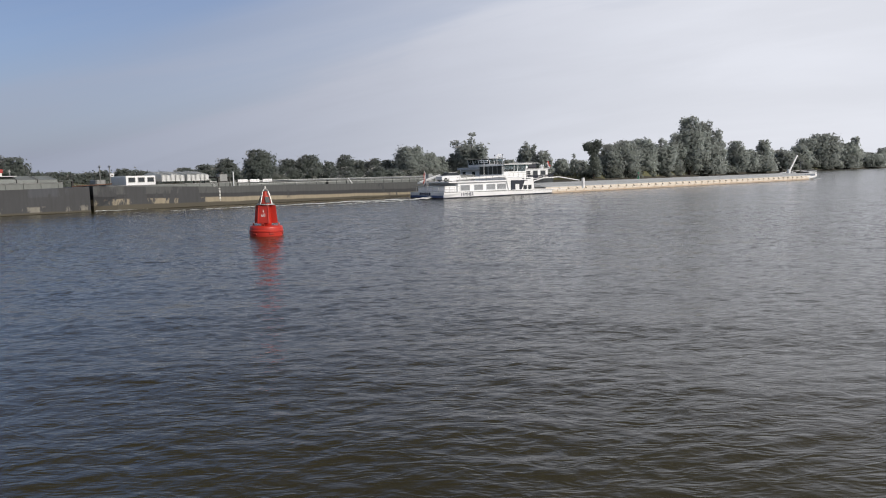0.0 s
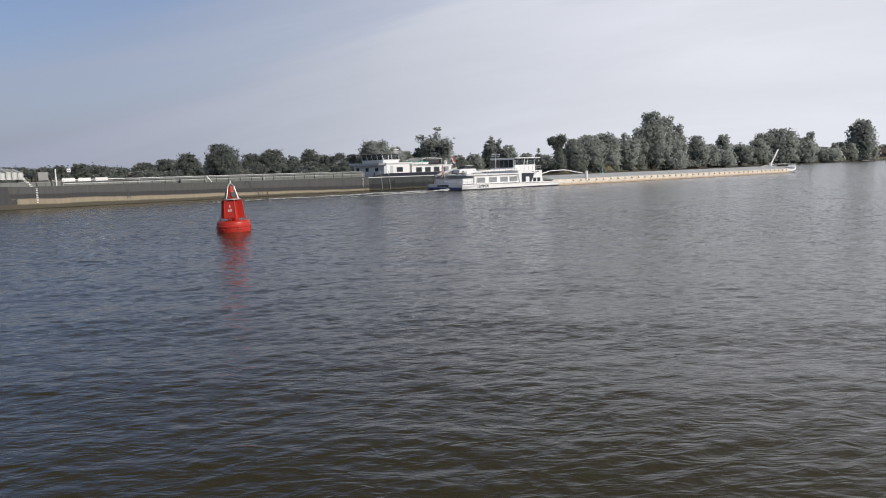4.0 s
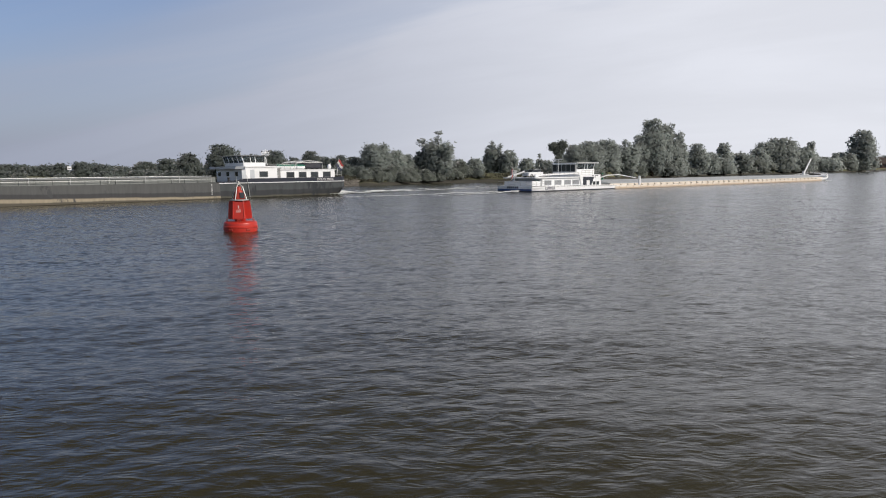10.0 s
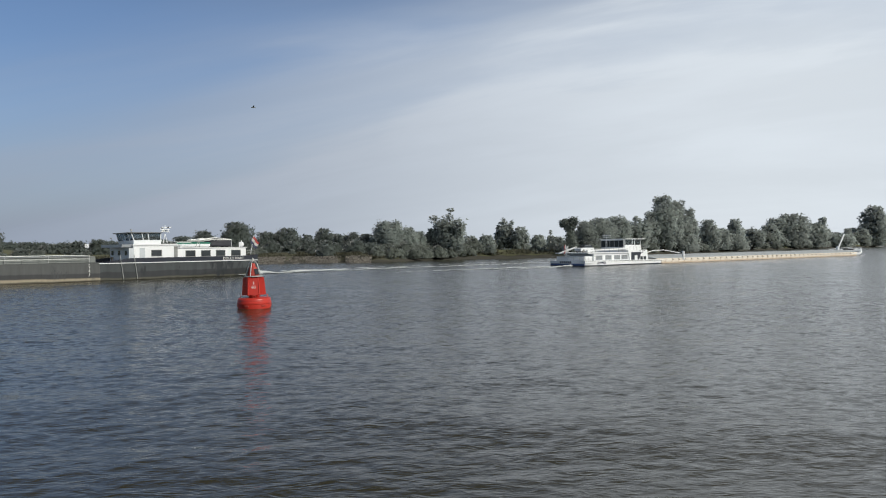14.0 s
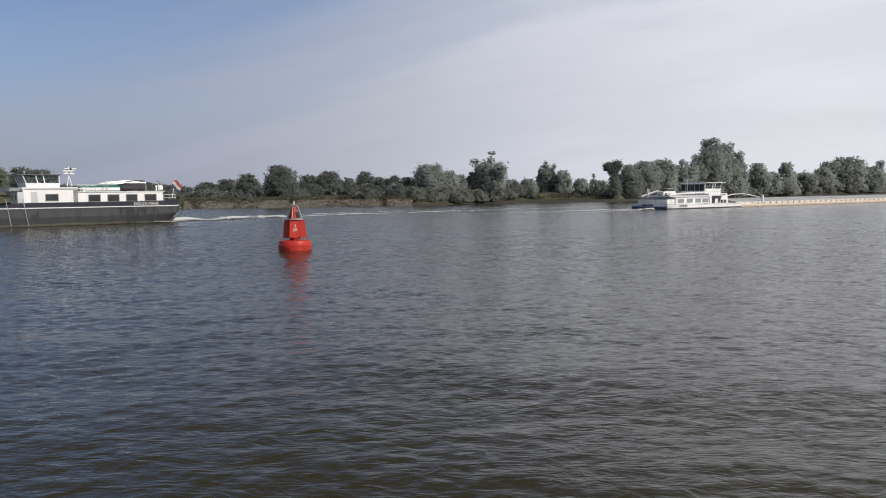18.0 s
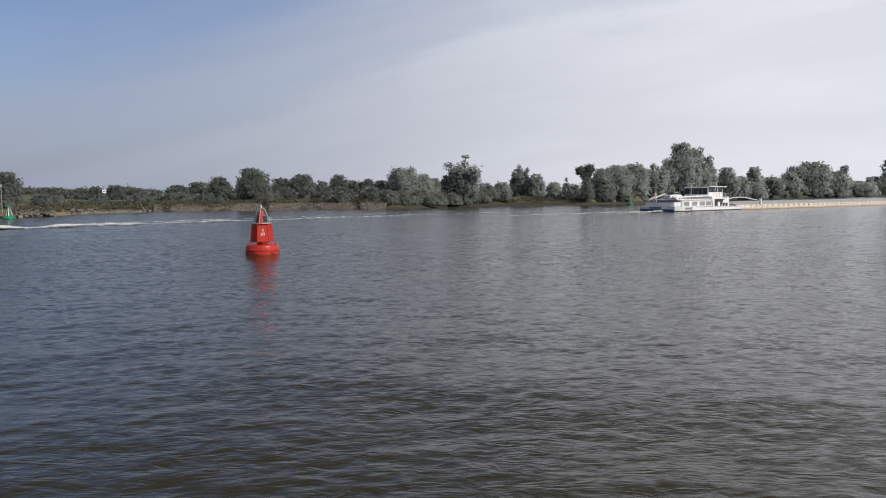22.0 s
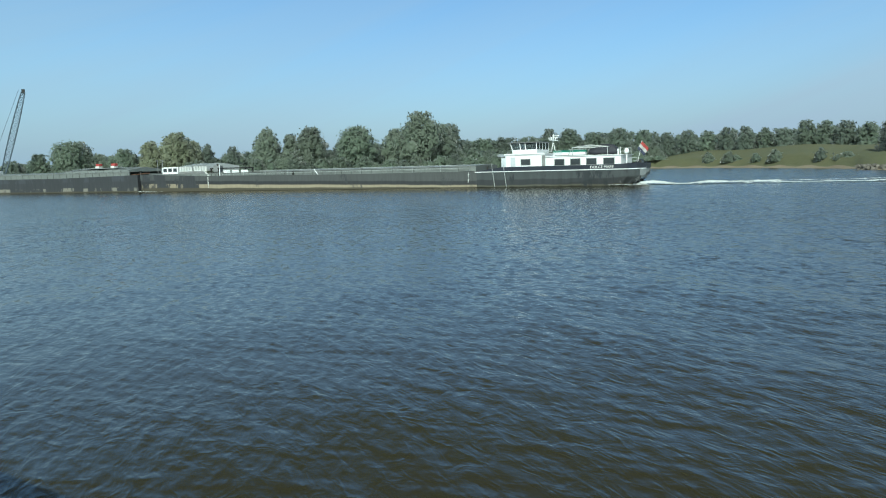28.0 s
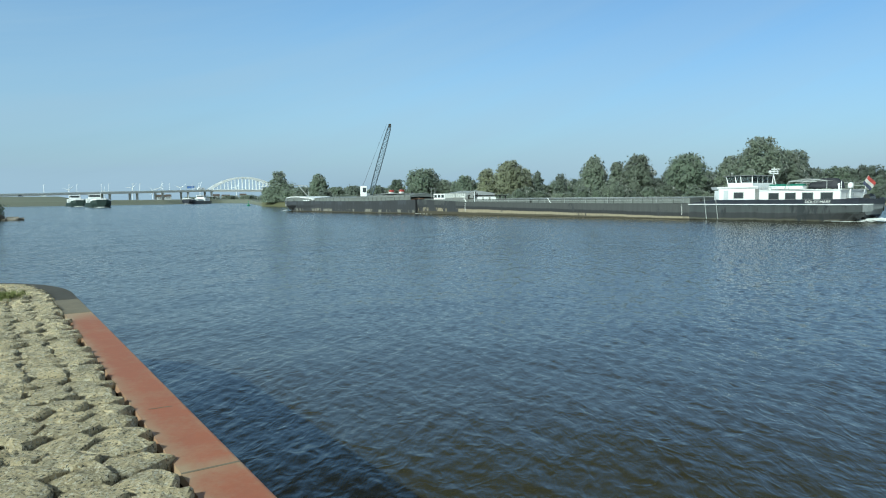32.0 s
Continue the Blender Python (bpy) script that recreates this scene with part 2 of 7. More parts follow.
    l.new(much.outputs["Result"], sc.inputs["Scale"])
    sm = n.new("ShaderNodeVectorMath")
    l.new(bp.outputs["Normal"], sm.inputs[0])
    l.new(sc.outputs[0], sm.inputs[1])
    nz = n.new("ShaderNodeVectorMath")
    nz.operation = "NORMALIZE"
    l.new(sm.outputs[0], nz.inputs[0])
    l.new(nz.outputs[0], p.inputs["Normal"])
    c = n.new("ShaderNodeTexNoise")
    c.inputs["Scale"].default_value, c.inputs["Detail"].default_value = 0.03, 5
    l.new(t.outputs["Object"], c.inputs["Vector"])
    mx = n.new("ShaderNodeMix")
    mx.data_type = "RGBA"
    mx.inputs["A"].default_value, mx.inputs["B"].default_value = (0.0318, 0.0278, 0.0130, 1), (0.0382, 0.0336, 0.0158, 1)
    l.new(c.outputs["Fac"], mx.inputs["Factor"])
    l.new(mx.outputs["Result"], p.inputs["Base Color"])
    p.inputs["Roughness"].default_value = 0.14
    p.inputs["IOR"].default_value = 1.333
    p.inputs["Specular IOR Level"].default_value = 0.74
    return m


def banded_mat(name, bands, wob=0.25, rough=0.55, streak=3.0, cover=1.0, bare=(0.04, 0.042, 0.046), trim=0.0, wet=-2.0, climb=0.0, fore=None):
    """Hull paint in bands with worn, wavy limits and run-down streaks: bands = (height, colour) from below; trim: how they climb forward; wet: height of the dark wet foot, climb: its rise forward; fore: from where forward the paint is worst worn."""
    m = bpy.data.materials.new(name)
    m.use_nodes = True
    n, l = m.node_tree.nodes, m.node_tree.links
    p = n["Principled BSDF"]
    t = n.new("ShaderNodeTexCoord")
    sp = n.new("ShaderNodeSeparateXYZ")
    l.new(t.outputs["Object"], sp.inputs[0])
    g = n.new("ShaderNodeMapping")
    g.inputs["Scale"].default_value = (1, 1, 0.12)
    l.new(t.outputs["Object"], g.inputs["Vector"])
    a, b = n.new("ShaderNodeTexNoise"), n.new("ShaderNodeTexNoise")
    a.inputs["Scale"].default_value, a.inputs["Detail"].default_value = 0.22, 6
    b.inputs["Scale"].default_value, b.inputs["Detail"].default_value = streak, 6
    l.new(g.outputs["Vector"], a.inputs["Vector"])
    l.new(g.outputs["Vector"], b.inputs["Vector"])
    s1 = n.new("ShaderNodeMath")
    s1.operation = "MULTIPLY_ADD"
    s1.inputs[1].default_value = 0.25
    l.new(b.outputs["Fac"], s1.inputs[0])
    l.new(a.outputs["Fac"], s1.inputs[2])
    s2 = n.new("ShaderNodeMath")
    s2.operation = "MULTIPLY_ADD"
    s2.inputs[1].default_value = wob * 2
    l.new(s1.outputs[0], s2.inputs[0])
    lvl = n.new("ShaderNodeMath")
    lvl.operation = "MULTIPLY_ADD"
    lvl.inputs[1].default_value = -trim
    l.new(sp.outputs["X"], lvl.inputs[0])
    l.new(sp.outputs["Z"], lvl.inputs[2])
    l.new(lvl.outputs[0], s2.inputs[2])
    lo, hi = -1.0, 6.0
    mr = n.new("ShaderNodeMapRange")
    mr.inputs["From Min"].default_value, mr.inputs["From Max"].default_value = lo + wob * 1.25, hi + wob * 1.25
    l.new(s2.outputs[0], mr.inputs["Value"])
    r = n.new("ShaderNodeValToRGB")
    e = r.color_ramp.elements
    e[0].position, e[0].color = 0.0, rgb(bands[0][1])
    e[1].position, e[1].color = 1.0, rgb(bands[-1][1])
    for i in range(1, len(bands)):
        z = (bands[i][0] - lo) / (hi - lo)
        x = e.new(max(z - 0.012, 0.001))
        x.color = rgb(bands[i - 1][1])
        x = e.new(z + 0.012)
        x.color = rgb(bands[i][1])
    l.new(mr.outputs["Result"], r.inputs["Fac"])
    worn = n.new("ShaderNodeMapping")
    worn.inputs["Scale"].default_value = (1, 1, 0.35)
    l.new(t.outputs["Object"], worn.inputs["Vector"])
    wt = n.new("ShaderNodeTexNoise")
    wt.inputs["Scale"].default_value, wt.inputs["Detail"].default_value, wt.inputs["Roughness"].default_value = 0.42, 7, 0.65
    l.new(worn.outputs["Vector"], wt.inputs["Vector"])
    wm = n.new("ShaderNodeMapRange")
    cut = 0.72 - 0.42 * cover
    wm.inputs["From Min"].default_value, wm.inputs["From Max"].default_value = cut - 0.025, cut + 0.025
    left = wt.outputs["Fac"]
    if fore is not None:
        rub = n.new("ShaderNodeMapRange")
        rub.inputs["From Min"].default_value, rub.inputs["From Max"].default_value = fore, fore + 6
        rub.inputs["To Max"].default_value = 0.15
        l.new(sp.outputs["X"], rub.inputs["Value"])
        less = n.new("ShaderNodeMath")
        less.operation = "SUBTRACT"
        l.new(left, less.inputs[0])
        l.new(rub.outputs["Result"], less.inputs[1])
        left = less.outputs[0]
    l.new(left, wm.inputs["Value"])
    bmix = n.new("ShaderNodeMix")
    bmix.data_type = "RGBA"
    bmix.inputs["A"].default_value = rgb(bare)
    l.new(wm.outputs["Result"], bmix.inputs["Factor"])
    l.new(r.outputs["Color"], bmix.inputs["B"])
    hs = n.new("ShaderNodeHueSaturation")
    v = n.new("ShaderNodeMapRange")
    v.inputs["From Min"].default_value, v.inputs["From Max"].default_value = 0.3, 0.7
    v.inputs["To Min"].default_value, v.inputs["To Max"].default_value = 0.87, 1.13
    l.new(b.outputs["Fac"], v.inputs["Value"])
    l.new(v.outputs["Result"], hs.inputs["Value"])
    l.new(bmix.outputs["Result"], hs.inputs["Color"])
    foot = n.new("ShaderNodeMath")
    foot.operation = "MULTIPLY_ADD"
    foot.inputs[1].default_value = 0.35
    l.new(s1.outputs[0], foot.inputs[0])
    rise = n.new("ShaderNodeMath")
    rise.operation = "MULTIPLY_ADD"
    rise.inputs[1].default_value = -climb
    l.new(sp.outputs["X"], rise.inputs[0])
    l.new(sp.outputs["Z"], rise.inputs[2])
    l.new(rise.outputs[0], foot.inputs[2])
    fr = n.new("ShaderNodeMapRange")
    fr.inputs["From Min"].default_value, fr.inputs["From Max"].default_value = wet + 0.16, wet + 0.32
    l.new(foot.outputs[0], fr.inputs["Value"])
    fm = n.new("ShaderNodeMix")
    fm.data_type = "RGBA"
    fm.inputs["A"].default_value = (0.068, 0.060, 0.041, 1)
    l.new(fr.outputs["Result"], fm.inputs["Factor"])
    l.new(hs.outputs["Color"], fm.inputs["B"])
    l.new(fm.outputs["Result"], p.inputs["Base Color"])
    p.inputs["Roughness"].default_value = rough
    return m


WHITE = mat("white_paint", (0.87, 0.88, 0.89), (0.79, 0.80, 0.81), rough=0.35, scale=0.5, fine=4, stretch=(1, 1, 0.3))
CREAM = mat("cream_paint", (0.78, 0.72, 0.63), (0.66, 0.58, 0.48), rough=0.5, scale=0.4, fine=5, stretch=(1, 1, 0.4))
NAVY = mat("navy_paint", (0.017, 0.020, 0.032), (0.032, 0.036, 0.048), rough=0.35, scale=0.4, fine=5)
BLUE = mat("blue_paint", (0.03, 0.08, 0.25), (0.05, 0.10, 0.24), rough=0.35, scale=0.5, fine=6)
BLACK = mat("black_paint", (0.02, 0.02, 0.02), (0.04, 0.037, 0.03), rough=0.5)
STEEL = mat("grey_steel", (0.30, 0.31, 0.31), (0.20, 0.20, 0.19), rough=0.5, metal=0.3, scale=0.6, fine=6)
TAN = mat("tan_paint", (0.60, 0.48, 0.37), (0.48, 0.37, 0.27), rough=0.6, scale=0.5, fine=5)
HATCH = mat("hatch_aluminium", (0.52, 0.54, 0.55), (0.42, 0.44, 0.45), rough=0.5, metal=0.15, scale=0.5, fine=6)
HATCHL = mat("hatch_pale_grey", (0.66, 0.67, 0.66), (0.54, 0.55, 0.54), rough=0.6, metal=0.0, scale=0.5, fine=6)
HATCHD = mat("hatch_grey_green", (0.24, 0.26, 0.25), (0.17, 0.185, 0.18), rough=0.6, metal=0.1, scale=0.5, fine=6)
COAM = mat("coaming_paint", (0.195, 0.21, 0.20), (0.145, 0.157, 0.15), rough=0.55, scale=0.3, fine=3, stretch=(1, 1, 0.3))
PALEG = mat("pale_grey_paint", (0.30, 0.315, 0.32), (0.20, 0.215, 0.22), rough=0.4, scale=0.6, fine=5)
RUST = mat("rusty_steel", (0.16, 0.08, 0.045), (0.09, 0.05, 0.035), rough=0.8, fine=9)
WHITEG = mat("grey_white_paint", (0.58, 0.61, 0.64), (0.48, 0.51, 0.54), rough=0.4, scale=0.5, fine=5)
GLASS = glass_mat("window_glass")
# bright reflection on the deckhouse panes, put into the glass tint
GLASSP = glass_mat("pale_reflection_glass", (0.20, 0.21, 0.22))


def clear_glass():
    m = bpy.data.materials.new("wheelhouse_glass")
    m.use_nodes = True
    n, l = m.node_tree.nodes, m.node_tree.links
    p = n["Principled BSDF"]
    p.inputs["Base Color"].default_value = (0.40, 0.46, 0.48, 1)
    p.inputs["Roughness"].default_value, p.inputs["IOR"].default_value = 0.03, 1.2
    p.inputs["Transmission Weight"].default_value = 0.9
    return m


PANE = clear_glass()
RED = mat("buoy_red", (0.55, 0.035, 0.02), (0.42, 0.03, 0.02), rough=0.38, scale=1.2, fine=7, spread=0.9)
REDW = mat("buoy_red_weathered", (0.50, 0.05, 0.03), (0.30, 0.035, 0.025), rough=0.5, scale=1.5, fine=8)
GREEN = mat("buoy_green", (0.02, 0.25, 0.12), (0.02, 0.17, 0.09), rough=0.4)
FARGREEN = mat("ship_green_paint", (0.018, 0.038, 0.034), (0.026, 0.046, 0.041), rough=0.7)
GALV = mat("galvanised_steel", (0.55, 0.56, 0.55), (0.42, 0.43, 0.42), rough=0.4, metal=0.5)
TARP = mat("dark_cover", (0.02, 0.022, 0.03), (0.035, 0.035, 0.045), rough=0.7, fine=5)
FLAGR = mat("flag_red", (0.38, 0.05, 0.05), (0.3, 0.06, 0.05), rough=0.8)
FLAGW = mat("flag_white", (0.75, 0.74, 0.7), rough=0.8)
FLAGB = mat("flag_blue", (0.06, 0.07, 0.12), rough=0.8)
FLAGG = mat("flag_white_grey", (0.5, 0.49, 0.47), (0.42, 0.41, 0.4), rough=0.8)
STEELB = mat("blue_grey_steel", (0.10, 0.135, 0.17), (0.07, 0.09, 0.115), rough=0.5, scale=0.3, fine=3)
NAMEB = mat("name_letters_blue", (0.02, 0.03, 0.08), rough=0.5)
LETTER = mat("white_letters", (0.8, 0.8, 0.78), (0.7, 0.7, 0.68), rough=0.5)
TEAL = mat("boat_green_cover", (0.03, 0.22, 0.15), (0.03, 0.16, 0.11), rough=0.6)
TYRE = mat("rubber", (0.015, 0.015, 0.015), rough=0.8)
CARGREY = mat("car_silver", (0.78, 0.79, 0.80), (0.72, 0.73, 0.74), rough=0.3, metal=0.1)
FOAM = mat("water_foam", (0.80, 0.82, 0.82), (0.55, 0.58, 0.58), rough=0.6, scale=1.0, fine=4, spread=0.7)
WATER = water_mat()
BARK = mat("bark", (0.09, 0.065, 0.045), (0.05, 0.04, 0.03), rough=0.9, scale=1.5, fine=9, bump=0.02, stretch=(1, 1, 0.3))
LEAF = leaf_mat("leaves_green", (0.125, 0.158, 0.118), (0.162, 0.194, 0.148))
LEAFD = leaf_mat("leaves_dark", (0.116, 0.144, 0.118), (0.150, 0.176, 0.142))
# leaf colour lightened and greyed to stand for haze over the right-hand trees
LEAFH = leaf_mat("leaves_hazed_grey", (0.195, 0.220, 0.208), (0.225, 0.250, 0.234), 0.09)
LEAFN = leaf_mat("leaves_grey_green", (0.084, 0.104, 0.094), (0.108, 0.128, 0.114), 0.10)
LEAFU = leaf_mat("leaves_undergrowth", (0.118, 0.136, 0.118), (0.146, 0.164, 0.142), 0.10)
LEAFW = leaf_mat("leaves_willow", (0.150, 0.180, 0.138), (0.190, 0.216, 0.170))
LEAFY = leaf_mat("leaves_pale_willow", (0.190, 0.208, 0.140), (0.235, 0.245, 0.170), 0.08)
GRASS = mat("bank_grass", (0.090, 0.102, 0.046), (0.145, 0.135, 0.070), rough=0.9, scale=0.05, fine=0.7, bump=0.15, spread=0.9)
# grass with the distance haze mixed into its colour: paler and greyer
GRASSF = mat("hazed_far_grass", (0.125, 0.142, 0.112), (0.165, 0.172, 0.138), rough=0.9, scale=0.03, fine=0.3, spread=0.9)
SAND = mat("bank_sand", (0.30, 0.25, 0.18), (0.20, 0.16, 0.11), rough=0.9, scale=0.15, fine=2, bump=0.05)
EARTH = mat("bank_earth", (0.066, 0.062, 0.046), (0.045, 0.042, 0.033), rough=0.95, scale=0.2, fine=1.5, bump=0.1, spread=0.9)
ROCK = mat("riprap_stone", (0.215, 0.195, 0.168), (0.12, 0.11, 0.095), rough=0.9, scale=0.8, fine=5, island=0.35)
REEDS = mat("rank_bank_grass", (0.090, 0.086, 0.055), (0.060, 0.060, 0.040), rough=0.95, scale=0.15, fine=1.2, bump=0.12, spread=0.9, island=0.25)


def stone_mat():
    m = mat("revetment_stone", (0.70, 0.58, 0.365), (0.54, 0.45, 0.29), rough=0.93, scale=2.2, fine=22, spread=0.85, rand=0.14)
    n, l = m.node_tree.nodes, m.node_tree.links
    p = n["Principled BSDF"]
    base = p.inputs["Base Color"].links[0].from_socket
    t = n.new("ShaderNodeTexCoord")
    def tex(scale, detail, lo, hi):
        x = n.new("ShaderNodeTexNoise")
        x.inputs["Scale"].default_value, x.inputs["Detail"].default_value, x.inputs["Roughness"].default_value = scale, detail, 0.68
        l.new(t.outputs["Object"], x.inputs["Vector"])
        r = n.new("ShaderNodeMapRange")
        r.inputs["From Min"].default_value, r.inputs["From Max"].default_value = lo, hi
        l.new(x.outputs["Fac"], r.inputs["Value"])
        return x.outputs["Fac"], r.outputs["Result"]
    def over(c, fac, col):
        x = n.new("ShaderNodeMix")
        x.data_type = "RGBA"
        x.inputs["B"].default_value = rgb(col)
        l.new(fac, x.inputs["Factor"])
        l.new(c, x.inputs["A"])
        return x.outputs["Result"]
    c = over(base, tex(5, 6, 0.46, 0.60)[1], (0.44, 0.38, 0.26))
    c = over(c, tex(38, 5, 0.54, 0.60)[1], (0.68, 0.63, 0.52))
    c = over(c, tex(46, 5, 0.55, 0.61)[1], (0.11, 0.10, 0.07))
    l.new(c, p.inputs["Base Color"])
    h1, _ = tex(13, 9, 0, 1)
    bp = n.new("ShaderNodeBump")
    bp.inputs["Strength"].default_value, bp.inputs["Distance"].default_value = 1.0, 0.09
    l.new(h1, bp.inputs["Height"])
    l.new(bp.outputs["Normal"], p.inputs["Normal"])
    return m


def cap_mat():
    """Red primer with sandy residue towards the stones and at the plate ends, by the mesh's own across and along values."""
    m = mat("cap_red_primer", (0.37, 0.125, 0.068), (0.30, 0.115, 0.068), rough=0.6, scale=1.4, fine=18, spread=0.8)
    n, l = m.node_tree.nodes, m.node_tree.links
    p = n["Principled BSDF"]
    base = p.inputs["Base Color"].links[0].from_socket
    t = n.new("ShaderNodeTexCoord")
    at_ = n.new("ShaderNodeAttribute")
    at_.attribute_name = "residue"
    x = n.new("ShaderNodeTexNoise")
    x.inputs["Scale"].default_value, x.inputs["Detail"].default_value, x.inputs["Roughness"].default_value = 2.6, 11, 0.78
    l.new(t.outputs["Object"], x.inputs["Vector"])
    k = n.new("ShaderNodeMath")
    k.operation = "MULTIPLY_ADD"
    k.inputs[1].default_value = 1.08
    l.new(x.outputs["Fac"], k.inputs[0])
    l.new(at_.outputs["Fac"], k.inputs[2])
    r = n.new("ShaderNodeMapRange")
    r.inputs["From Min"].default_value, r.inputs["From Max"].default_value = 0.52, 0.98
    r.inputs["To Max"].default_value = 0.72
    l.new(k.outputs[0], r.inputs["Value"])
    c = n.new("ShaderNodeMix")
    c.data_type = "RGBA"
    c.inputs["B"].default_value = (0.40, 0.33, 0.22, 1)
    l.new(r.outputs["Result"], c.inputs["Factor"])
    l.new(base, c.inputs["A"])
    l.new(c.outputs["Result"], p.inputs["Base Color"])
    return m


STONE = stone_mat()
CAPRED = cap_mat()
SILT = mat("dark_silt", (0.085, 0.075, 0.06), (0.055, 0.05, 0.04), rough=0.7, scale=2, fine=14)
SILTL = mat("dry_silt", (0.23, 0.20, 0.15), (0.15, 0.13, 0.10), rough=0.85, scale=2.5, fine=16, spread=0.8)
CONC = mat("bridge_concrete", (0.62, 0.61, 0.59), (0.52, 0.51, 0.49), rough=0.85, scale=0.05, fine=0.6)
TURF = mat("turf", (0.14, 0.17, 0.05), (0.22, 0.22, 0.08), rough=0.8, scale=1.5, fine=12, spread=0.9)
BRICK = mat("house_brick", (0.17, 0.115, 0.09), (0.14, 0.095, 0.08), rough=0.9)
ROOFT = mat("roof_tiles", (0.10, 0.075, 0.065), (0.08, 0.062, 0.055), rough=0.85)


# ---- mesh helpers ----
def part(name, bm, material, parent=None, label="", smooth=False):
    me = bpy.data.meshes.new(name)
    bmesh.ops.recalc_face_normals(bm, faces=bm.faces)
    bm.to_mesh(me)
    bm.free()
    me.materials.append(material)
    if smooth:
        for poly in me.polygons:
            poly.use_smooth = True
    ob = new(name, me)
    if parent is not None:
        ob.parent = parent
    if label:
        ob["label"] = label
    return ob


def thing(name, label, category, m=None, group="", kind=""):
    ob = new(name)
    ob.matrix_basis = m or Matrix()
    return tagged(ob, label, category, group, kind)


def box(bm, x0, x1, y0, y1, z0, z1, bev=0.0):
    v = [bm.verts.new(c) for c in ((x0, y0, z0), (x1, y0, z0), (x1, y1, z0), (x0, y1, z0), (x0, y0, z1), (x1, y0, z1), (x1, y1, z1), (x0, y1, z1))]
    fs = [bm.faces.new([v[i] for i in f]) for f in ((0, 3, 2, 1), (4, 5, 6, 7), (0, 1, 5, 4), (1, 2, 6, 5), (2, 3, 7, 6), (3, 0, 4, 7))]
    if bev:
        es = {e for f in fs for e in f.edges}
        bmesh.ops.bevel(bm, geom=list(es), offset=bev, segments=1, affect="EDGES")
    return bm


def boxes(*rows, bev=0.0):
    bm = bmesh.new()
    for r in rows:
        box(bm, *r, bev=bev)
    return bm


def tube(bm, p0, p1, r, n=8, r2=None):
    p0, p1 = Vector(p0), Vector(p1)
    r2 = r if r2 is None else r2
    d = (p1 - p0).normalized()
    u = d.orthogonal().normalized()
    w = d.cross(u)
    a = [bm.verts.new(p0 + (u * math.cos(2 * math.pi * i / n) + w * math.sin(2 * math.pi * i / n)) * r) for i in range(n)]
    b = [bm.verts.new(p1 + (u * math.cos(2 * math.pi * i / n) + w * math.sin(2 * math.pi * i / n)) * r2) for i in range(n)]
    for i in range(n):
        bm.faces.new((a[i], a[(i + 1) % n], b[(i + 1) % n], b[i]))
    bm.faces.new(a[::-1])
    bm.faces.new(b)
    return bm


def tubes(rows, r, n=6):
    bm = bmesh.new()
    for p0, p1 in rows:
        tube(bm, p0, p1, r, n)
    return bm


def lathe(profile, n=24, bm=None, at=(0, 0, 0)):
    bm = bm or bmesh.new()
    rings = []
    for r, z in profile:
        rings.append([bm.verts.new((at[0] + r * math.cos(2 * math.pi * i / n), at[1] + r * math.sin(2 * math.pi * i / n), at[2] + z)) for i in range(n)])
    for a, b in zip(rings, rings[1:]):
        for i in range(n):
            bm.faces.new((a[i], a[(i + 1) % n], b[(i + 1) % n], b[i]))
    bm.faces.new(rings[0][::-1])
    bm.faces.new(rings[-1])
    return bm


def loft(rings, caps=True, closed=True):
    bm = bmesh.new()
    vs = [[bm.verts.new(c) for c in ring] for ring in rings]
    m = len(vs[0])
    for a, b in zip(vs, vs[1:]):
        for i in range(m if closed else m - 1):
            bm.faces.new((a[i], a[(i + 1) % m], b[(i + 1) % m], b[i]))
    if caps:
        bm.faces.new(vs[0][::-1])
        bm.faces.new(vs[-1])
    return bm


def prism(poly, axis, a, b, bm=None):
    """A flat outline (two coordinates) pushed from a to b along the axis 'x', 'y' or 'z'."""
    bm = bm or bmesh.new()
    put = {"x": lambda p, s: (s, p[0], p[1]), "y": lambda p, s: (p[0], s, p[1]), "z": lambda p, s: (p[0], p[1], s)}[axis]
    va, vb = [bm.verts.new(put(p, a)) for p in poly], [bm.verts.new(put(p, b)) for p in poly]
    m = len(poly)
    for i in range(m):
        bm.faces.new((va[i], va[(i + 1) % m], vb[(i + 1) % m], vb[i]))
    bm.faces.new(va[::-1])
    bm.faces.new(vb)
    return bm


def text_part(name, words, size, m, material, parent, depth=0.012):
    cu = bpy.data.curves.new(name, "FONT")
    cu.body, cu.size, cu.extrude = words, size, depth
    cu.align_x, cu.align_y = "CENTER", "CENTER"
    tmp = bpy.data.objects.new(name, cu)
    scene.collection.objects.link(tmp)
    me = bpy.data.meshes.new_from_object(tmp.evaluated_get(bpy.context.evaluated_depsgraph_get()))
    bpy.data.objects.remove(tmp)
    me.materials.append(material)
    ob = new(name, me)
    ob.parent = parent
    ob.matrix_basis = m
    return ob


def at(az, d, z=0.0):
    """The place at a bearing (degrees left of +y) and distance from the quay."""
    a = radians(az)
    return (-math.sin(a) * d, math.cos(a) * d, z)


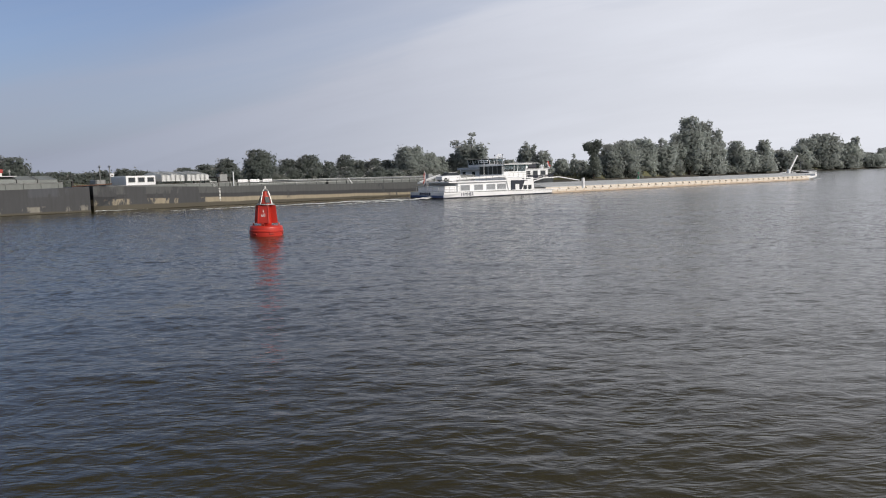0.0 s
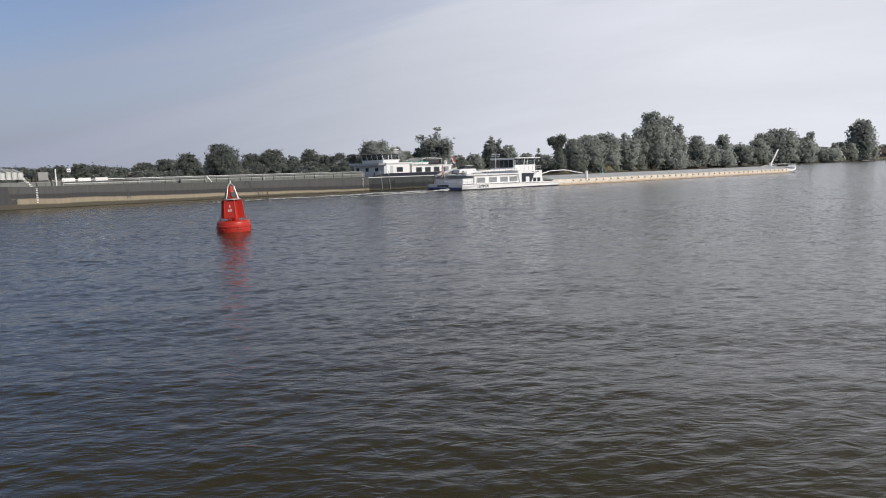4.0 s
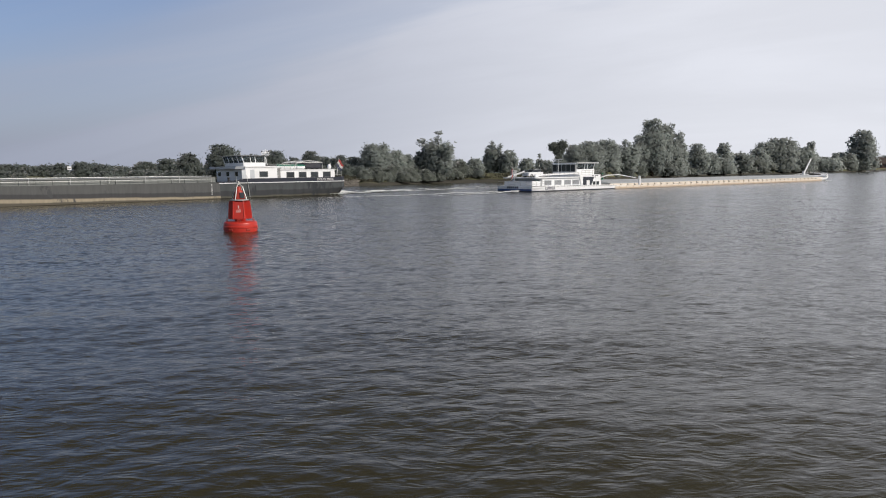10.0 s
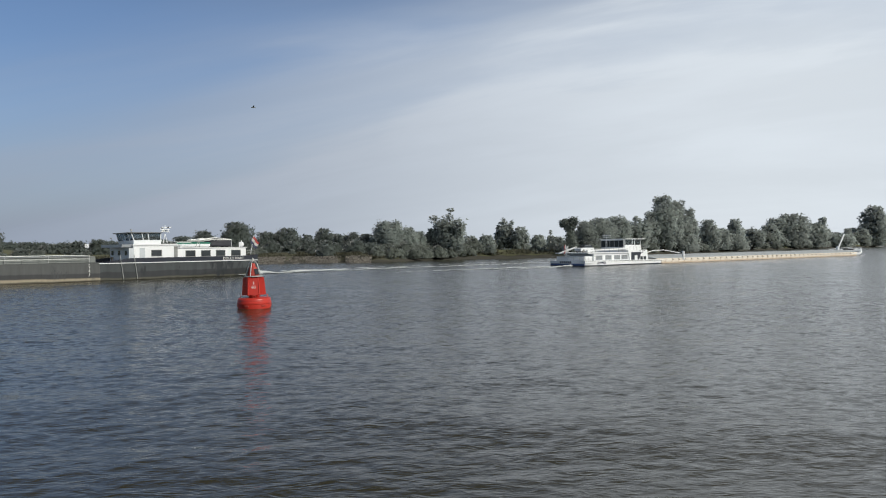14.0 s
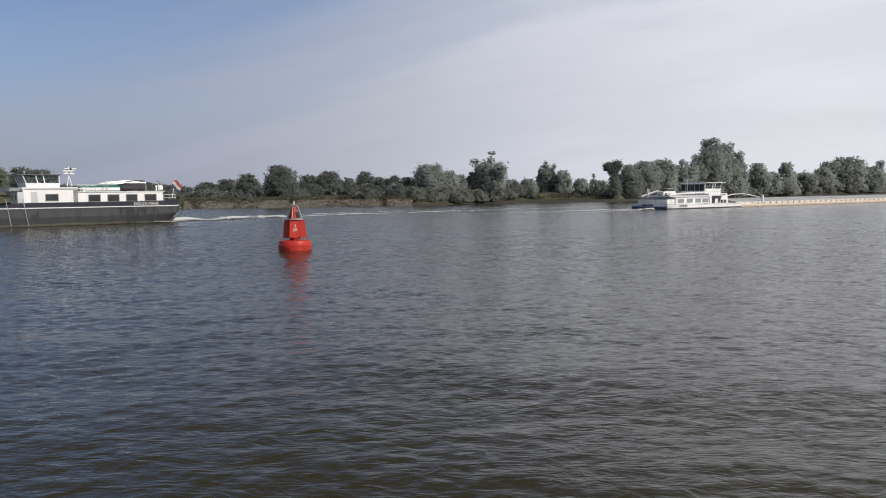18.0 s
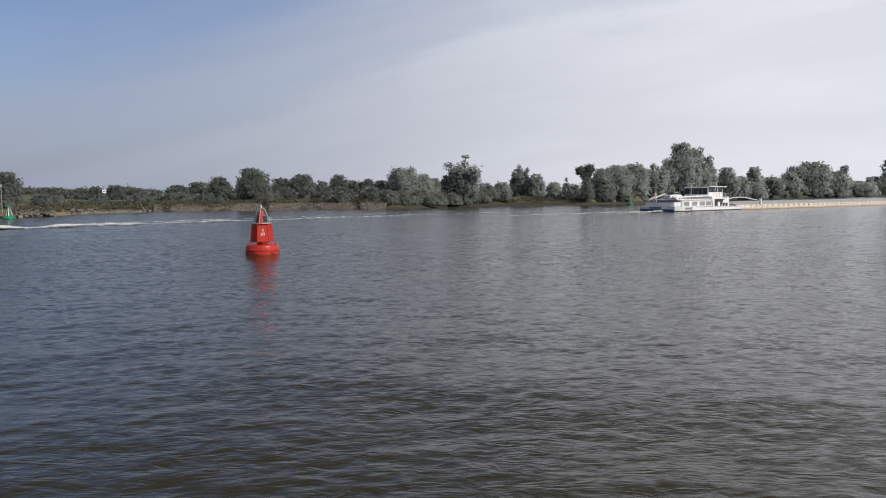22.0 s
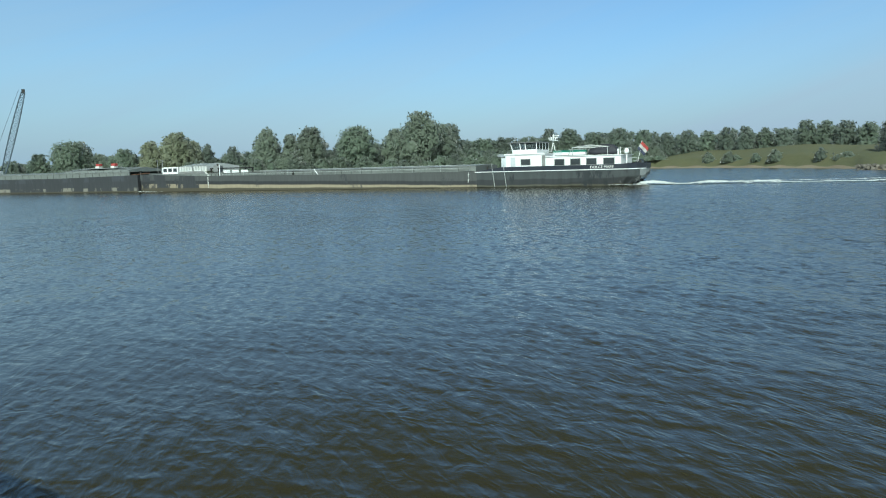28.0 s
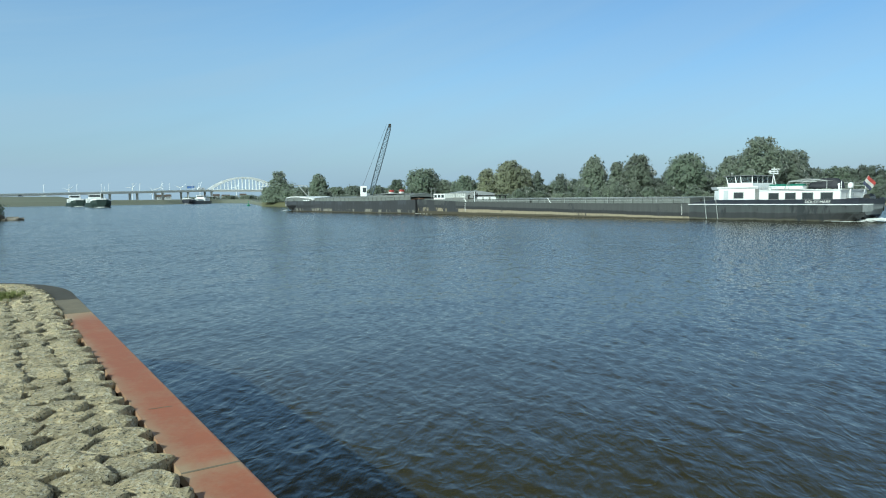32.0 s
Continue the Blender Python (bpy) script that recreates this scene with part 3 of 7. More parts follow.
# ---- water ----
def wave_tile(rng, n, size, lo, hi, turn, spread):
    """A repeating square of random ripples with wavelengths from lo to hi metres, running about the bearing turn: the height, whose slopes have
    rms 1, and the sideways shift that sharpens its crests."""
    k = np.fft.fftfreq(n, size / n) * 2 * np.pi
    KX, KY = np.meshgrid(k, k, indexing="ij")
    K = np.hypot(KX, KY) + 1e-9
    lam = 2 * np.pi / K
    c = np.cos(np.arctan2(KY, KX) - turn)
    amp = np.where((lam > lo) & (lam < hi), np.abs(c) ** spread / K ** 1.5, 0)
    spec = np.fft.fft2(rng.normal(size=(n, n))) * amp
    back = lambda f: np.real(np.fft.ifft2(f))
    g = np.sqrt(np.mean(back(1j * KX * spec) ** 2 + back(1j * KY * spec) ** 2))
    return np.stack([back(spec), back(1j * KX / K * spec), back(1j * KY / K * spec)], -1) / g


def sample_tile(tile, size, X, Y):
    n = len(tile)
    u, v = (X / size * n) % n, (Y / size * n) % n
    i, j = np.floor(u).astype(int) % n, np.floor(v).astype(int) % n
    f, g = (u - np.floor(u))[..., None], (v - np.floor(v))[..., None]
    i1, j1 = (i + 1) % n, (j + 1) % n
    return tile[i, j] * (1 - f) * (1 - g) + tile[i1, j] * f * (1 - g) + tile[i, j1] * (1 - f) * g + tile[i1, j1] * f * g


def build_water():
    """A round sheet with real ripples round the quay, finer where it is near, and flat far out."""
    rng = np.random.default_rng(3)
    na = 960
    radii = np.concatenate([np.geomspace(3.2, 240, 570), np.geomspace(248, 4800, 22)])
    ang = np.concatenate([np.linspace(radians(42), radians(232), 850, endpoint=False), np.linspace(radians(232), radians(402), 110, endpoint=False)])
    R, A = np.meshgrid(radii, ang, indexing="ij")
    X, Y = R * np.cos(A), R * np.sin(A)
    space = R * 0.0055
    D = np.zeros(X.shape + (3,))
    for lo, hi, slope, spread, turn in ((0.14, 0.30, 0.026, 1.2, 84), (0.30, 0.62, 0.029, 2.4, 82), (0.62, 1.4, 0.016, 4.0, 88), (1.4, 4.0, 0.008, 2.0, 76), (4.0, 9.0, 0.011, 1.0, 60)):
        fade = np.clip(lo * 1.3 / (2.4 * space) - 0.45, 0, 1)
        if lo > 1:
            fade = fade * (1 + 0.3 * np.clip((R - 15) / 40, 0, 1))
        for size, n, lean in ((12.8 * max(1, hi / 0.75), 400, -4), (9.7 * max(1, hi / 0.75), 320, 34)):
            t = wave_tile(rng, n, size, lo, hi, radians(turn + lean), spread)
            D += slope * fade[..., None] * sample_tile(t, size, X + 3.1 * lean, Y)
    gust = 0.85 + 0.3 * np.sin(0.11 * X + 0.05 * Y + 1) * np.sin(0.07 * Y - 0.03 * X)
    D *= (gust * np.clip((238 - R) / 90, 0, 1))[..., None]
    X, Y, Z = X + 1.7 * D[..., 1], Y + 1.7 * D[..., 2], D[..., 0]
    nr = len(radii)
    V = np.concatenate([np.stack([X, Y, Z], -1).reshape(-1, 3), [[0, 0, 0]]])
    i, j = np.meshgrid(np.arange(nr - 1), np.arange(na), indexing="ij")
    a, b = i * na + j, i * na + (j + 1) % na
    F = np.stack([a, a + na, b + na, b], -1).reshape(-1, 4)
    mid = len(V) - 1
    T = np.stack([np.full(na, mid), np.arange(na), (np.arange(na) + 1) % na], -1)
    me = bpy.data.meshes.new("water")
    me.vertices.add(len(V))
    me.vertices.foreach_set("co", V.ravel())
    me.loops.add(F.size + T.size)
    me.loops.foreach_set("vertex_index", np.concatenate([F.ravel(), T.ravel()]))
    me.polygons.add(len(F) + len(T))
    me.polygons.foreach_set("loop_start", np.concatenate([np.arange(0, F.size, 4), F.size + np.arange(0, T.size, 3)]))
    me.polygons.foreach_set("use_smooth", np.ones(len(F) + len(T), bool))
    me.update(calc_edges=True)
    me.validate()
    me.materials.append(WATER)
    return tagged(new("water", me), "rippled grey-brown river water under a hazy sky", "water", kind="structure")


water = build_water()

# ---- far bank ----
FAR = [(-75, 900), (-60, 1200), (-45, 1300), (-40, 1150), (-36, 900), (-34, 720), (-33, 620), (-29, 520), (-25, 430), (-20, 330), (-16, 264), (-12, 240), (-6, 236), (-1.5, 226), (2, 205),
       (5.5, 198), (10, 206), (14.5, 203), (18, 204), (21, 205), (25, 205), (26.5, 196), (28.5, 182), (30.5, 174), (33, 171), (34.2, 173), (35, 186), (38, 203), (42, 228), (46, 248), (50, 262), (60, 262), (75, 262), (90, 266),
       (98, 285), (101, 305), (103, 330), (105, 365), (106.2, 385), (106.8, 640), (109, 720), (113, 645), (118, 610), (124, 600), (130, 560), (140, 520)]


def far_distance(az):
    for (a0, d0), (a1, d1) in zip(FAR, FAR[1:]):
        if a0 <= az <= a1:
            return d0 + (d1 - d0) * (az - a0) / (a1 - a0)
    return FAR[0][1] if az < FAR[0][0] else FAR[-1][1]


def bank_height(az):
    """Height of the land behind the far shore."""
    if az > 106.5:
        return 3.2
    if az < -28:
        return 2.0
    return 2.4 + 0.5 * math.sin(az * 0.7)


def meadow_rise(az):
    """The meadow behind the groynes climbs gently from the beach."""
    a, b = min(1, max(0, (az - 27) / 6)), min(1, max(0, (49 - az) / 5))
    return 3.6 * a * a * (3 - 2 * a) * b * b * (3 - 2 * b)


def build_land():
    steps = [(-6, -1.2), (0, -0.06), (1.2, 0.25), (4, 0.55), (8, 1.0), (13, 0), (26, 0.15), (70, 0.3), (260, 0.6), (900, 1.0), (3300, 1.5)]
    azs = [i * 0.5 for i in range(-150, 281)]
    bm = bmesh.new()
    rows = []
    for az in azs:
        d, h = far_distance(az), bank_height(az)
        d += 1.2 * math.sin(az * 5.1) + 0.8 * math.sin(az * 11.7 + 1)
        row = []
        for k, (off, z) in enumerate(steps):
            zz = z if k < 5 else h + z + meadow_rise(az) * (0, 0, 0, 0, 0, 0.05, 0.3, 1, 1, 1, 1)[k]
            if k in (3, 4):
                zz = min(z, h) + (0.25 * math.sin(az * 3.3 + k) if az < 60 else 0)
            row.append(bm.verts.new(at(az, d + off, zz)))
        rows.append(row)
    for a, b in zip(rows, rows[1:]):
        for i in range(len(steps) - 1):
            bm.faces.new((a[i], a[i + 1], b[i + 1], b[i]))
    land = part("ground", bm, GRASS)
    land.data.materials.append(SAND)
    land.data.materials.append(EARTH)
    land.data.materials.append(GRASSF)
    land.data.materials.append(REEDS)
    for poly in land.data.polygons:
        band, k = divmod(poly.index, len(steps) - 1)
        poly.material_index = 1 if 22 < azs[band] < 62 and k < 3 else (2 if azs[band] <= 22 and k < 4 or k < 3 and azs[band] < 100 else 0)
        # upstream land takes the grass colour with haze in it
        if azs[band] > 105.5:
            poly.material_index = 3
        elif 2 < azs[band] < 30 and 3 <= k < 7:
            poly.material_index = 4
        poly.use_smooth = True
    return tagged(land, "grassy floodplain with a sandy, stony river shore", "ground", kind="structure")


ground = build_land()


# ---- trees ----
def leaf_cloud(lobes, count, size, rng, droop=0.0):
    """Many small leaf sprays on and in a set of lobes (x, y, z, rx, ry, rz), as one soup of triangles."""
    vol = np.array([l[3] * l[4] * l[5] for l in lobes]) ** 0.67
    pick = rng.choice(len(lobes), count, p=vol / vol.sum())
    L = np.array(lobes)[pick]
    d = rng.normal(size=(count, 3))
    d /= np.linalg.norm(d, axis=1)[:, None]
    rad = 0.66 + 0.44 * rng.random(count) + 0.60 * rng.random(count) ** 7
    c = L[:, :3] + d * L[:, 3:] * rad[:, None]
    nrm = d + 0.45 * rng.normal(size=(count, 3)) + np.array([0, 0, 0.2])
    nrm /= np.linalg.norm(nrm, axis=1)[:, None]
    up = rng.normal(size=(count, 3)) + np.array([0, 0, -droop])
    u = np.cross(nrm, up)
    u /= np.linalg.norm(u, axis=1)[:, None] + 1e-9
    w = np.cross(nrm, u)
    s = size * (0.6 + 0.8 * rng.random(count))[:, None]
    stretch = 1 + droop
    v = np.stack([c - u * s * 0.9 - w * s * 0.5 * stretch, c + u * s * 0.9 - w * s * 0.45 * stretch, c + w * s * 0.9 * stretch + nrm * s * 0.15], 1).reshape(-1, 3)
    f = np.arange(count * 3).reshape(-1, 3)
    mid = np.array(lobes)[:, :3].mean(0)
    big = c - mid
    big /= np.linalg.norm(big, axis=1)[:, None] + 1e-6
    return v, f, np.repeat(d * 0.10 + big * 0.66 + nrm * 0.24, 3, 0)


def core_blobs(lobes, scale=0.58, n=6, m=4):
    """Rough closed masses inside the lobes, which keep the crown from being see-through."""
    V, F, N = [], [], []
    k = 0
    for x, y, z, rx, ry, rz in lobes:
        for i in range(m + 1):
            th = math.pi * i / m
            for j in range(n):
                a = 2 * math.pi * j / n
                d = (math.sin(th) * math.cos(a), math.sin(th) * math.sin(a), math.cos(th))
                w = scale * (1 + 0.08 * math.sin(5 * a + 3 * th + x))
                V.append((x + d[0] * rx * w, y + d[1] * ry * w, z + d[2] * rz * w))
                N.append(d)
        for i in range(m):
            for j in range(n):
                F.append((k + i * n + j, k + (i + 1) * n + j, k + (i + 1) * n + (j + 1) % n, k + i * n + (j + 1) % n))
        k += (m + 1) * n
    return np.array(V), np.array(F), np.array(N)


def crown_lobes(h, w, rng, style):
    base = {"poplar": 0.12, "willow": 0.10, "bush": 0.0, "wood": 0.0, "pollard": 0.45}.get(style, 0.04)
    lobes = []
    if style == "airy":
        # open crown: upright boughs with gaps between them
        for k in range(9):
            a, lean = k * 2.4 + rng.random(), 0.16 + 0.46 * rng.random() if k else 0.05
            top = 1.0 if k == 0 else 0.55 + 0.36 * rng.random()
            for m in range(6):
                f = 0.18 + (top - 0.18) * (m + 0.5 + 0.5 * rng.random()) / 6
                o = w * 0.62 * lean * f ** 0.6 * (1.25 - 0.5 * f)
                r = w * (0.085 + 0.06 * rng.random()) * (1.25 - 0.7 * f)
                lobes.append((o * math.cos(a) + rng.normal() * 0.03 * w, o * math.sin(a) + rng.normal() * 0.03 * w, h * f, r, r, min(r * 1.3, h * (1.01 - f) + 0.015 * h)))
        return lobes
    n = {"bush": 16, "poplar": 48, "wood": 38}.get(style, 60)
    for i in range(n):
        f = (i + 0.5) / n
        z = h * (base + (1 - base) * f)
        if style == "poplar":
            env = 0.55 + 0.45 * math.sin(math.pi * min(1, f * 1.1 + 0.1))
        elif style == "bush":
            env = 1.0 - 0.75 * f
        elif style == "wood":
            env = 1.0 - 0.45 * f ** 2
        elif style == "willow":
            env = math.sin(math.pi * (0.30 + 0.64 * f)) ** 0.7
        else:
            env = math.sin(math.pi * (0.33 + 0.60 * f)) ** 0.6
        ang = i * 2.4 + rng.random()
        out = w * 0.5 * env * (0.34 + 0.52 * rng.random())
        r = w * 0.5 * env * (0.16 + 0.17 * rng.random()) + 0.045 * w
        rz = min(r * (0.8 + 0.3 * rng.random()), (h - z) * 1.05 + 0.02 * h)
        lobes.append((out * math.cos(ang), out * math.sin(ang), z, r, r, max(rz, 0.05 * h)))
    lobes.append((0, 0, h * (base + 0.42 * (1 - base)), w * 0.36, w * 0.36, h * 0.38))
    return lobes


tree_count = [0]


def tree(az, d, top_el, width, style="oak", material=None, label="", z0=None):
    """A tree at a bearing and distance; its top stands top_el degrees above eye level and its crown spans width degrees."""
    rng = np.random.default_rng(1000 + tree_count[0])
    tree_count[0] += 1
    z0 = (bank_height(az) + 0.1 if d > far_distance(az) + 12 else 0.7) if z0 is None else z0
    h = CAM_Z + d * math.tan(radians(top_el)) - z0
    w = 2 * d * math.tan(radians(width / 2))
    bush = style == "bush"
    labels = {"oak": "broad dark green deciduous tree on the river bank", "poplar": "tall green poplar with a dense uneven crown", "willow": "large grey-green willow with a billowing crown",
              "bush": "low green willow shrub by the water", "wood": "green tree in a dense wood edge"}
    t = thing("shrub" if bush else "tree", label or labels.get(style, labels["oak"]), "shrub" if bush else "tree", pose(*at(az, d, z0), 0, 0, float(rng.random() * 360)))
    lobes = crown_lobes(h, w, rng, style)
    size = min(1.0, max(0.22, 0.00155 * d))
    area = w * h
    count = int(min(6500, max(300, 4.6 * area / size ** 2)))
    v, f, nr = leaf_cloud(lobes, count, size, rng, 0.7 if style == "willow" else 0.15)
    cv, cf, cnr = core_blobs(lobes[-1::-2], 0.30 if style == "airy" else 0.58)
    faces = f.tolist() + (cf + len(v)).tolist()
    v, nr = np.concatenate([v, cv]), np.concatenate([nr, cnr])
    wide = np.percentile(np.hypot(v[:, 0], v[:, 1]), 98)
    v *= np.array([w / 2 / wide, w / 2 / wide, h / np.percentile(v[:, 2], 99.7)])
    v[:, 2] = np.maximum(v[:, 2], 0.05)
    me = bpy.data.meshes.new("crown")
    me.from_pydata(v.tolist(), [], faces)
    for poly in me.polygons:
        poly.use_smooth = True
    nr = nr + np.array([0, 0, 0.5])
    me.normals_split_custom_set_from_vertices((nr / np.linalg.norm(nr, axis=1)[:, None]).tolist())
    me.materials.append(material or {"willow": LEAFW, "oak": LEAF, "poplar": LEAF}.get(style, LEAFD))
    crown = new("crown", me)
    crown.parent = t
    if not bush:
        bm = bmesh.new()
        r0 = max(0.12, 0.022 * h)
        tube(bm, (0, 0, -0.5), (0.02 * w, 0, h * 0.38), r0, 8, r0 * 0.62)
        tube(bm, (0.02 * w, 0, h * 0.38), (0, 0.02 * w, h * 0.8), r0 * 0.62, 6, r0 * 0.15)
        for lx, ly, lz, *rest in lobes[1:9:2]:
            tube(bm, (0.01 * w, 0, max(0.12 * h, min(h * 0.5, lz * 0.55))), (lx * 0.85, ly * 0.85, lz), r0 * 0.35, 5, r0 * 0.1)
        part("trunk", bm, BARK, t)
    return t


TREES = [
    (14.7, 222, 2.2, 3.1, "oak", LEAFD), (17.1, 260, 1.55, 2.2, "oak", LEAF), (18.6, 280, 1.15, 2.4, "wood", LEAFD), (20.3, 300, 0.95, 2.0, "wood", LEAFD),
    (12.4, 262, 1.45, 2.2, "oak", LEAFD), (10.8, 262, 1.75, 2.6, "oak", LEAF), (9.2, 265, 1.2, 1.2, "wood", LEAFD), (7.9, 275, 1.68, 2.0, "oak", LEAF), (6.6, 262, 1.15, 2.0, "oak", LEAFD), (5.5, 252, 1.35, 2.0, "oak", LEAF), (4.6, 236, 1.2, 1.8, "oak", LEAFD),
    (2.6, 228, 2.25, 3.6, "oak", LEAFD), (1.0, 232, 1.7, 2.0, "oak", LEAF), (0.2, 236, 1.35, 1.8, "oak", LEAFD),
    (-2.4, 236, 3.05, 3.3, "airy", LEAF), (-2.3, 239, 1.9, 2.6, "oak", LEAF), (-1.0, 238, 1.6, 1.8, "oak", LEAFD),
    (-5.4, 262, 1.0, 1.7, "oak", LEAFD), (-6.9, 268, 2.25, 1.9, "airy", LEAF), (-6.7, 270, 1.5, 1.7, "oak", LEAF), (-8.1, 266, 1.6, 1.9, "oak", LEAFD), (-9.6, 300, 0.95, 1.6, "oak", LEAFD), (-10.6, 320, 1.25, 0.8, "airy", LEAF), (-11.2, 300, 0.8, 1.6, "wood", LEAFD),
    (-13.5, 262, 1.95, 2.3, "oak", LEAF), (-14.6, 268, 2.2, 2.9, "oak", LEAFD), (-15.9, 285, 2.3, 2.8, "oak", LEAF), (-17.2, 295, 2.15, 2.4, "airy", LEAFW), (-17.0, 300, 1.7, 2.9, "oak", LEAFD), (-15.2, 290, 1.75, 2.9, "oak", LEAFD),
    (-18.4, 320, 2.6, 1.5, "poplar", LEAF), (-19.4, 326, 3.8, 2.7, "poplar", LEAF), (-20.4, 334, 3.4, 2.2, "poplar", LEAFD), (-21.3, 345, 2.75, 1.6, "poplar", LEAF), (-20.4, 338, 1.5, 3.6, "wood", LEAFD),
    (-22.7, 385, 1.85, 1.9, "oak", LEAFD), (-23.6, 405, 1.2, 1.6, "oak", LEAFD), (-24.6, 425, 1.85, 1.6, "oak", LEAF), (-25.8, 450, 1.25, 1.8, "airy", LEAFW), (-24.0, 415, 0.8, 3.4, "wood", LEAFD),
    (-28.4, 520, 2.12, 2.9, "oak", LEAFD), (-27.4, 512, 1.85, 2.4, "oak", LEAFD), (-27.0, 500, 1.4, 1.7, "wood", LEAFD), (-29.9, 545, 1.45, 2.1, "oak", LEAFD), (-30.4, 550, 1.8, 1.0, "poplar", LEAF), (-32.0, 600, 1.0, 0.9, "poplar", LEAF), (-31.3, 585, 0.65, 2.4, "wood", LEAFD), (-32.9, 640, 0.9, 1.3, "wood", LEAFD),
    (-33.6, 660, 2.5, 2.2, "oak", LEAFD), (-36.2, 930, 1.5, 1.9, "oak", LEAFD), (-37.5, 1020, 1.4, 1.5, "oak", LEAFD), (-39.0, 1130, 1.55, 1.9, "oak", LEAFD), (-40.6, 1190, 1.45, 1.8, "oak", LEAFD), (-42.4, 1250, 1.4, 2.0, "oak", LEAFD), (-44.4, 1300, 1.3, 2.2, "oak", LEAFD), (-35.1, 860, 0.75, 1.8, "wood", LEAFD), (-37.0, 980, 0.6, 2.4, "wood", LEAFD),
    (31.6, 204, 1.85, 2.6, "oak", LEAFD), (32.7, 208, 2.0, 1.8, "oak", LEAF),
    (34.0, 275, 1.95, 1.8, "oak", LEAF), (35.4, 280, 2.15, 1.9, "oak", LEAFD), (36.7, 285, 2.2, 1.8, "oak", LEAF), (37.9, 285, 2.3, 1.6, "oak", LEAF),
    (39.3, 300, 1.75, 1.6, "oak", LEAFD), (40.6, 305, 1.9, 1.6, "oak", LEAF), (41.9, 305, 2.05, 1.6, "oak", LEAFD), (43.2, 310, 2.05, 1.6, "oak", LEAFD), (44.6, 315, 1.85, 1.6, "oak", LEAF), (46.0, 318, 1.95, 1.7, "oak", LEAFD), (47.5, 320, 1.85, 1.6, "oak", LEAFD),
    (17.6, 420, 0.75, 1.8, "wood", LEAFD), (21.8, 470, 0.6, 1.7, "wood", LEAFD), (23.2, 480, 0.75, 1.7, "wood", LEAFD), (24.6, 480, 0.95, 1.7, "wood", LEAFD), (25.9, 480, 0.85, 1.5, "wood", LEAFD), (27.6, 500, 0.65, 1.6, "wood", LEAFD), (29.2, 500, 0.8, 1.6, "wood", LEAFD),
    (17.0, 440, 0.85, 2.6, "wood", LEAFD), (19.2, 450, 0.8, 2.6, "wood", LEAFD), (22.5, 500, 0.7, 2.6, "wood", LEAFD), (24.0, 505, 0.85, 2.6, "wood", LEAFD), (26.7, 510, 0.75, 2.4, "wood", LEAFD), (28.4, 510, 0.8, 2.4, "wood", LEAFD), (30.2, 500, 0.85, 2.4, "wood", LEAFD),
    (105.6, 900, 0.28, 1.6, "wood", LEAFD), (107.0, 920, 0.32, 1.6, "wood", LEAFD), (108.4, 940, 0.30, 1.6, "wood", LEAFD), (109.8, 930, 0.25, 1.6, "wood", LEAFD), (111.2, 900, 0.2, 1.6, "wood", LEAFD),
    (49.3, 330, 2.1, 2.0, "wood", LEAF), (51.2, 335, 2.3, 2.4, "oak", LEAFD), (53.0, 335, 2.05, 2.2, "wood", LEAF), (55.0, 340, 2.4, 2.2, "oak", LEAF), (56.6, 340, 2.45, 1.8, "oak", LEAFD),
    (58.2, 400, 1.9, 2.3, "wood", LEAF), (60.0, 410, 1.92, 2.3, "wood", LEAFD), (61.8, 410, 1.88, 2.3, "wood", LEAF), (63.4, 405, 1.8, 2.0, "wood", LEAFD), (57.5, 330, 1.0, 2.0, "bush", LEAFW), (59.6, 330, 0.9, 2.2, "bush", LEAF), (62.0, 330, 0.9, 2.4, "bush", LEAFD),
    (67.1, 285, 4.15, 4.3, "willow", LEAFW), (65.3, 292, 3.1, 2.6, "willow", LEAFW), (69.0, 290, 2.8, 2.4, "willow", LEAFW), (64.4, 305, 3.1, 1.7, "oak", LEAFD),
    (72.2, 290, 3.1, 3.6, "willow", LEAF), (75.8, 285, 3.1, 2.8, "willow", LEAFW), (77.4, 290, 2.6, 1.8, "willow", LEAFW), (79.2, 288, 3.05, 2.3, "willow", LEAFW), (77.6, 280, 1.3, 3.0, "bush", LEAFW), (81.8, 284, 1.75, 1.3, "oak", LEAFD),
    (83.7, 310, 1.95, 1.2, "oak", LEAFD), (85.9, 290, 2.85, 2.9, "willow", LEAFY), (87.8, 292, 2.2, 2.0, "willow", LEAFY), (84.7, 292, 2.2, 1.6, "willow", LEAFY), (89.6, 295, 1.7, 2.2, "willow", LEAF), (91.4, 300, 1.4, 1.8, "oak", LEAFW),
    (93.0, 300, 2.3, 3.4, "oak", LEAF), (95.2, 300, 1.45, 1.7, "oak", LEAF), (96.8, 310, 1.0, 1.6, "oak", LEAFD), (98.6, 315, 1.0, 1.9, "oak", LEAFD), (82.0, 380, 1.3, 2.4, "wood", LEAFD), (80.4, 390, 1.35, 2.6, "wood", LEAFD),
    (101.5, 335, 1.9, 1.9, "willow", LEAF), (100.1, 330, 0.9, 1.8, "oak", LEAF), (104.6, 384, 2.15, 1.7, "oak", LEAF), (104.2, 378, 1.2, 2.7, "willow", LEAF), (105.4, 390, 0.95, 1.4, "oak", LEAF), (102.8, 350, 0.9, 2.0, "oak", LEAF),
]
for row in TREES:
    # bearings below 4 get the leaf colour with haze painted in
    tree(*row[:5], LEAFH if row[0] < 4 else (LEAFN if row[0] < 33 else row[5]))

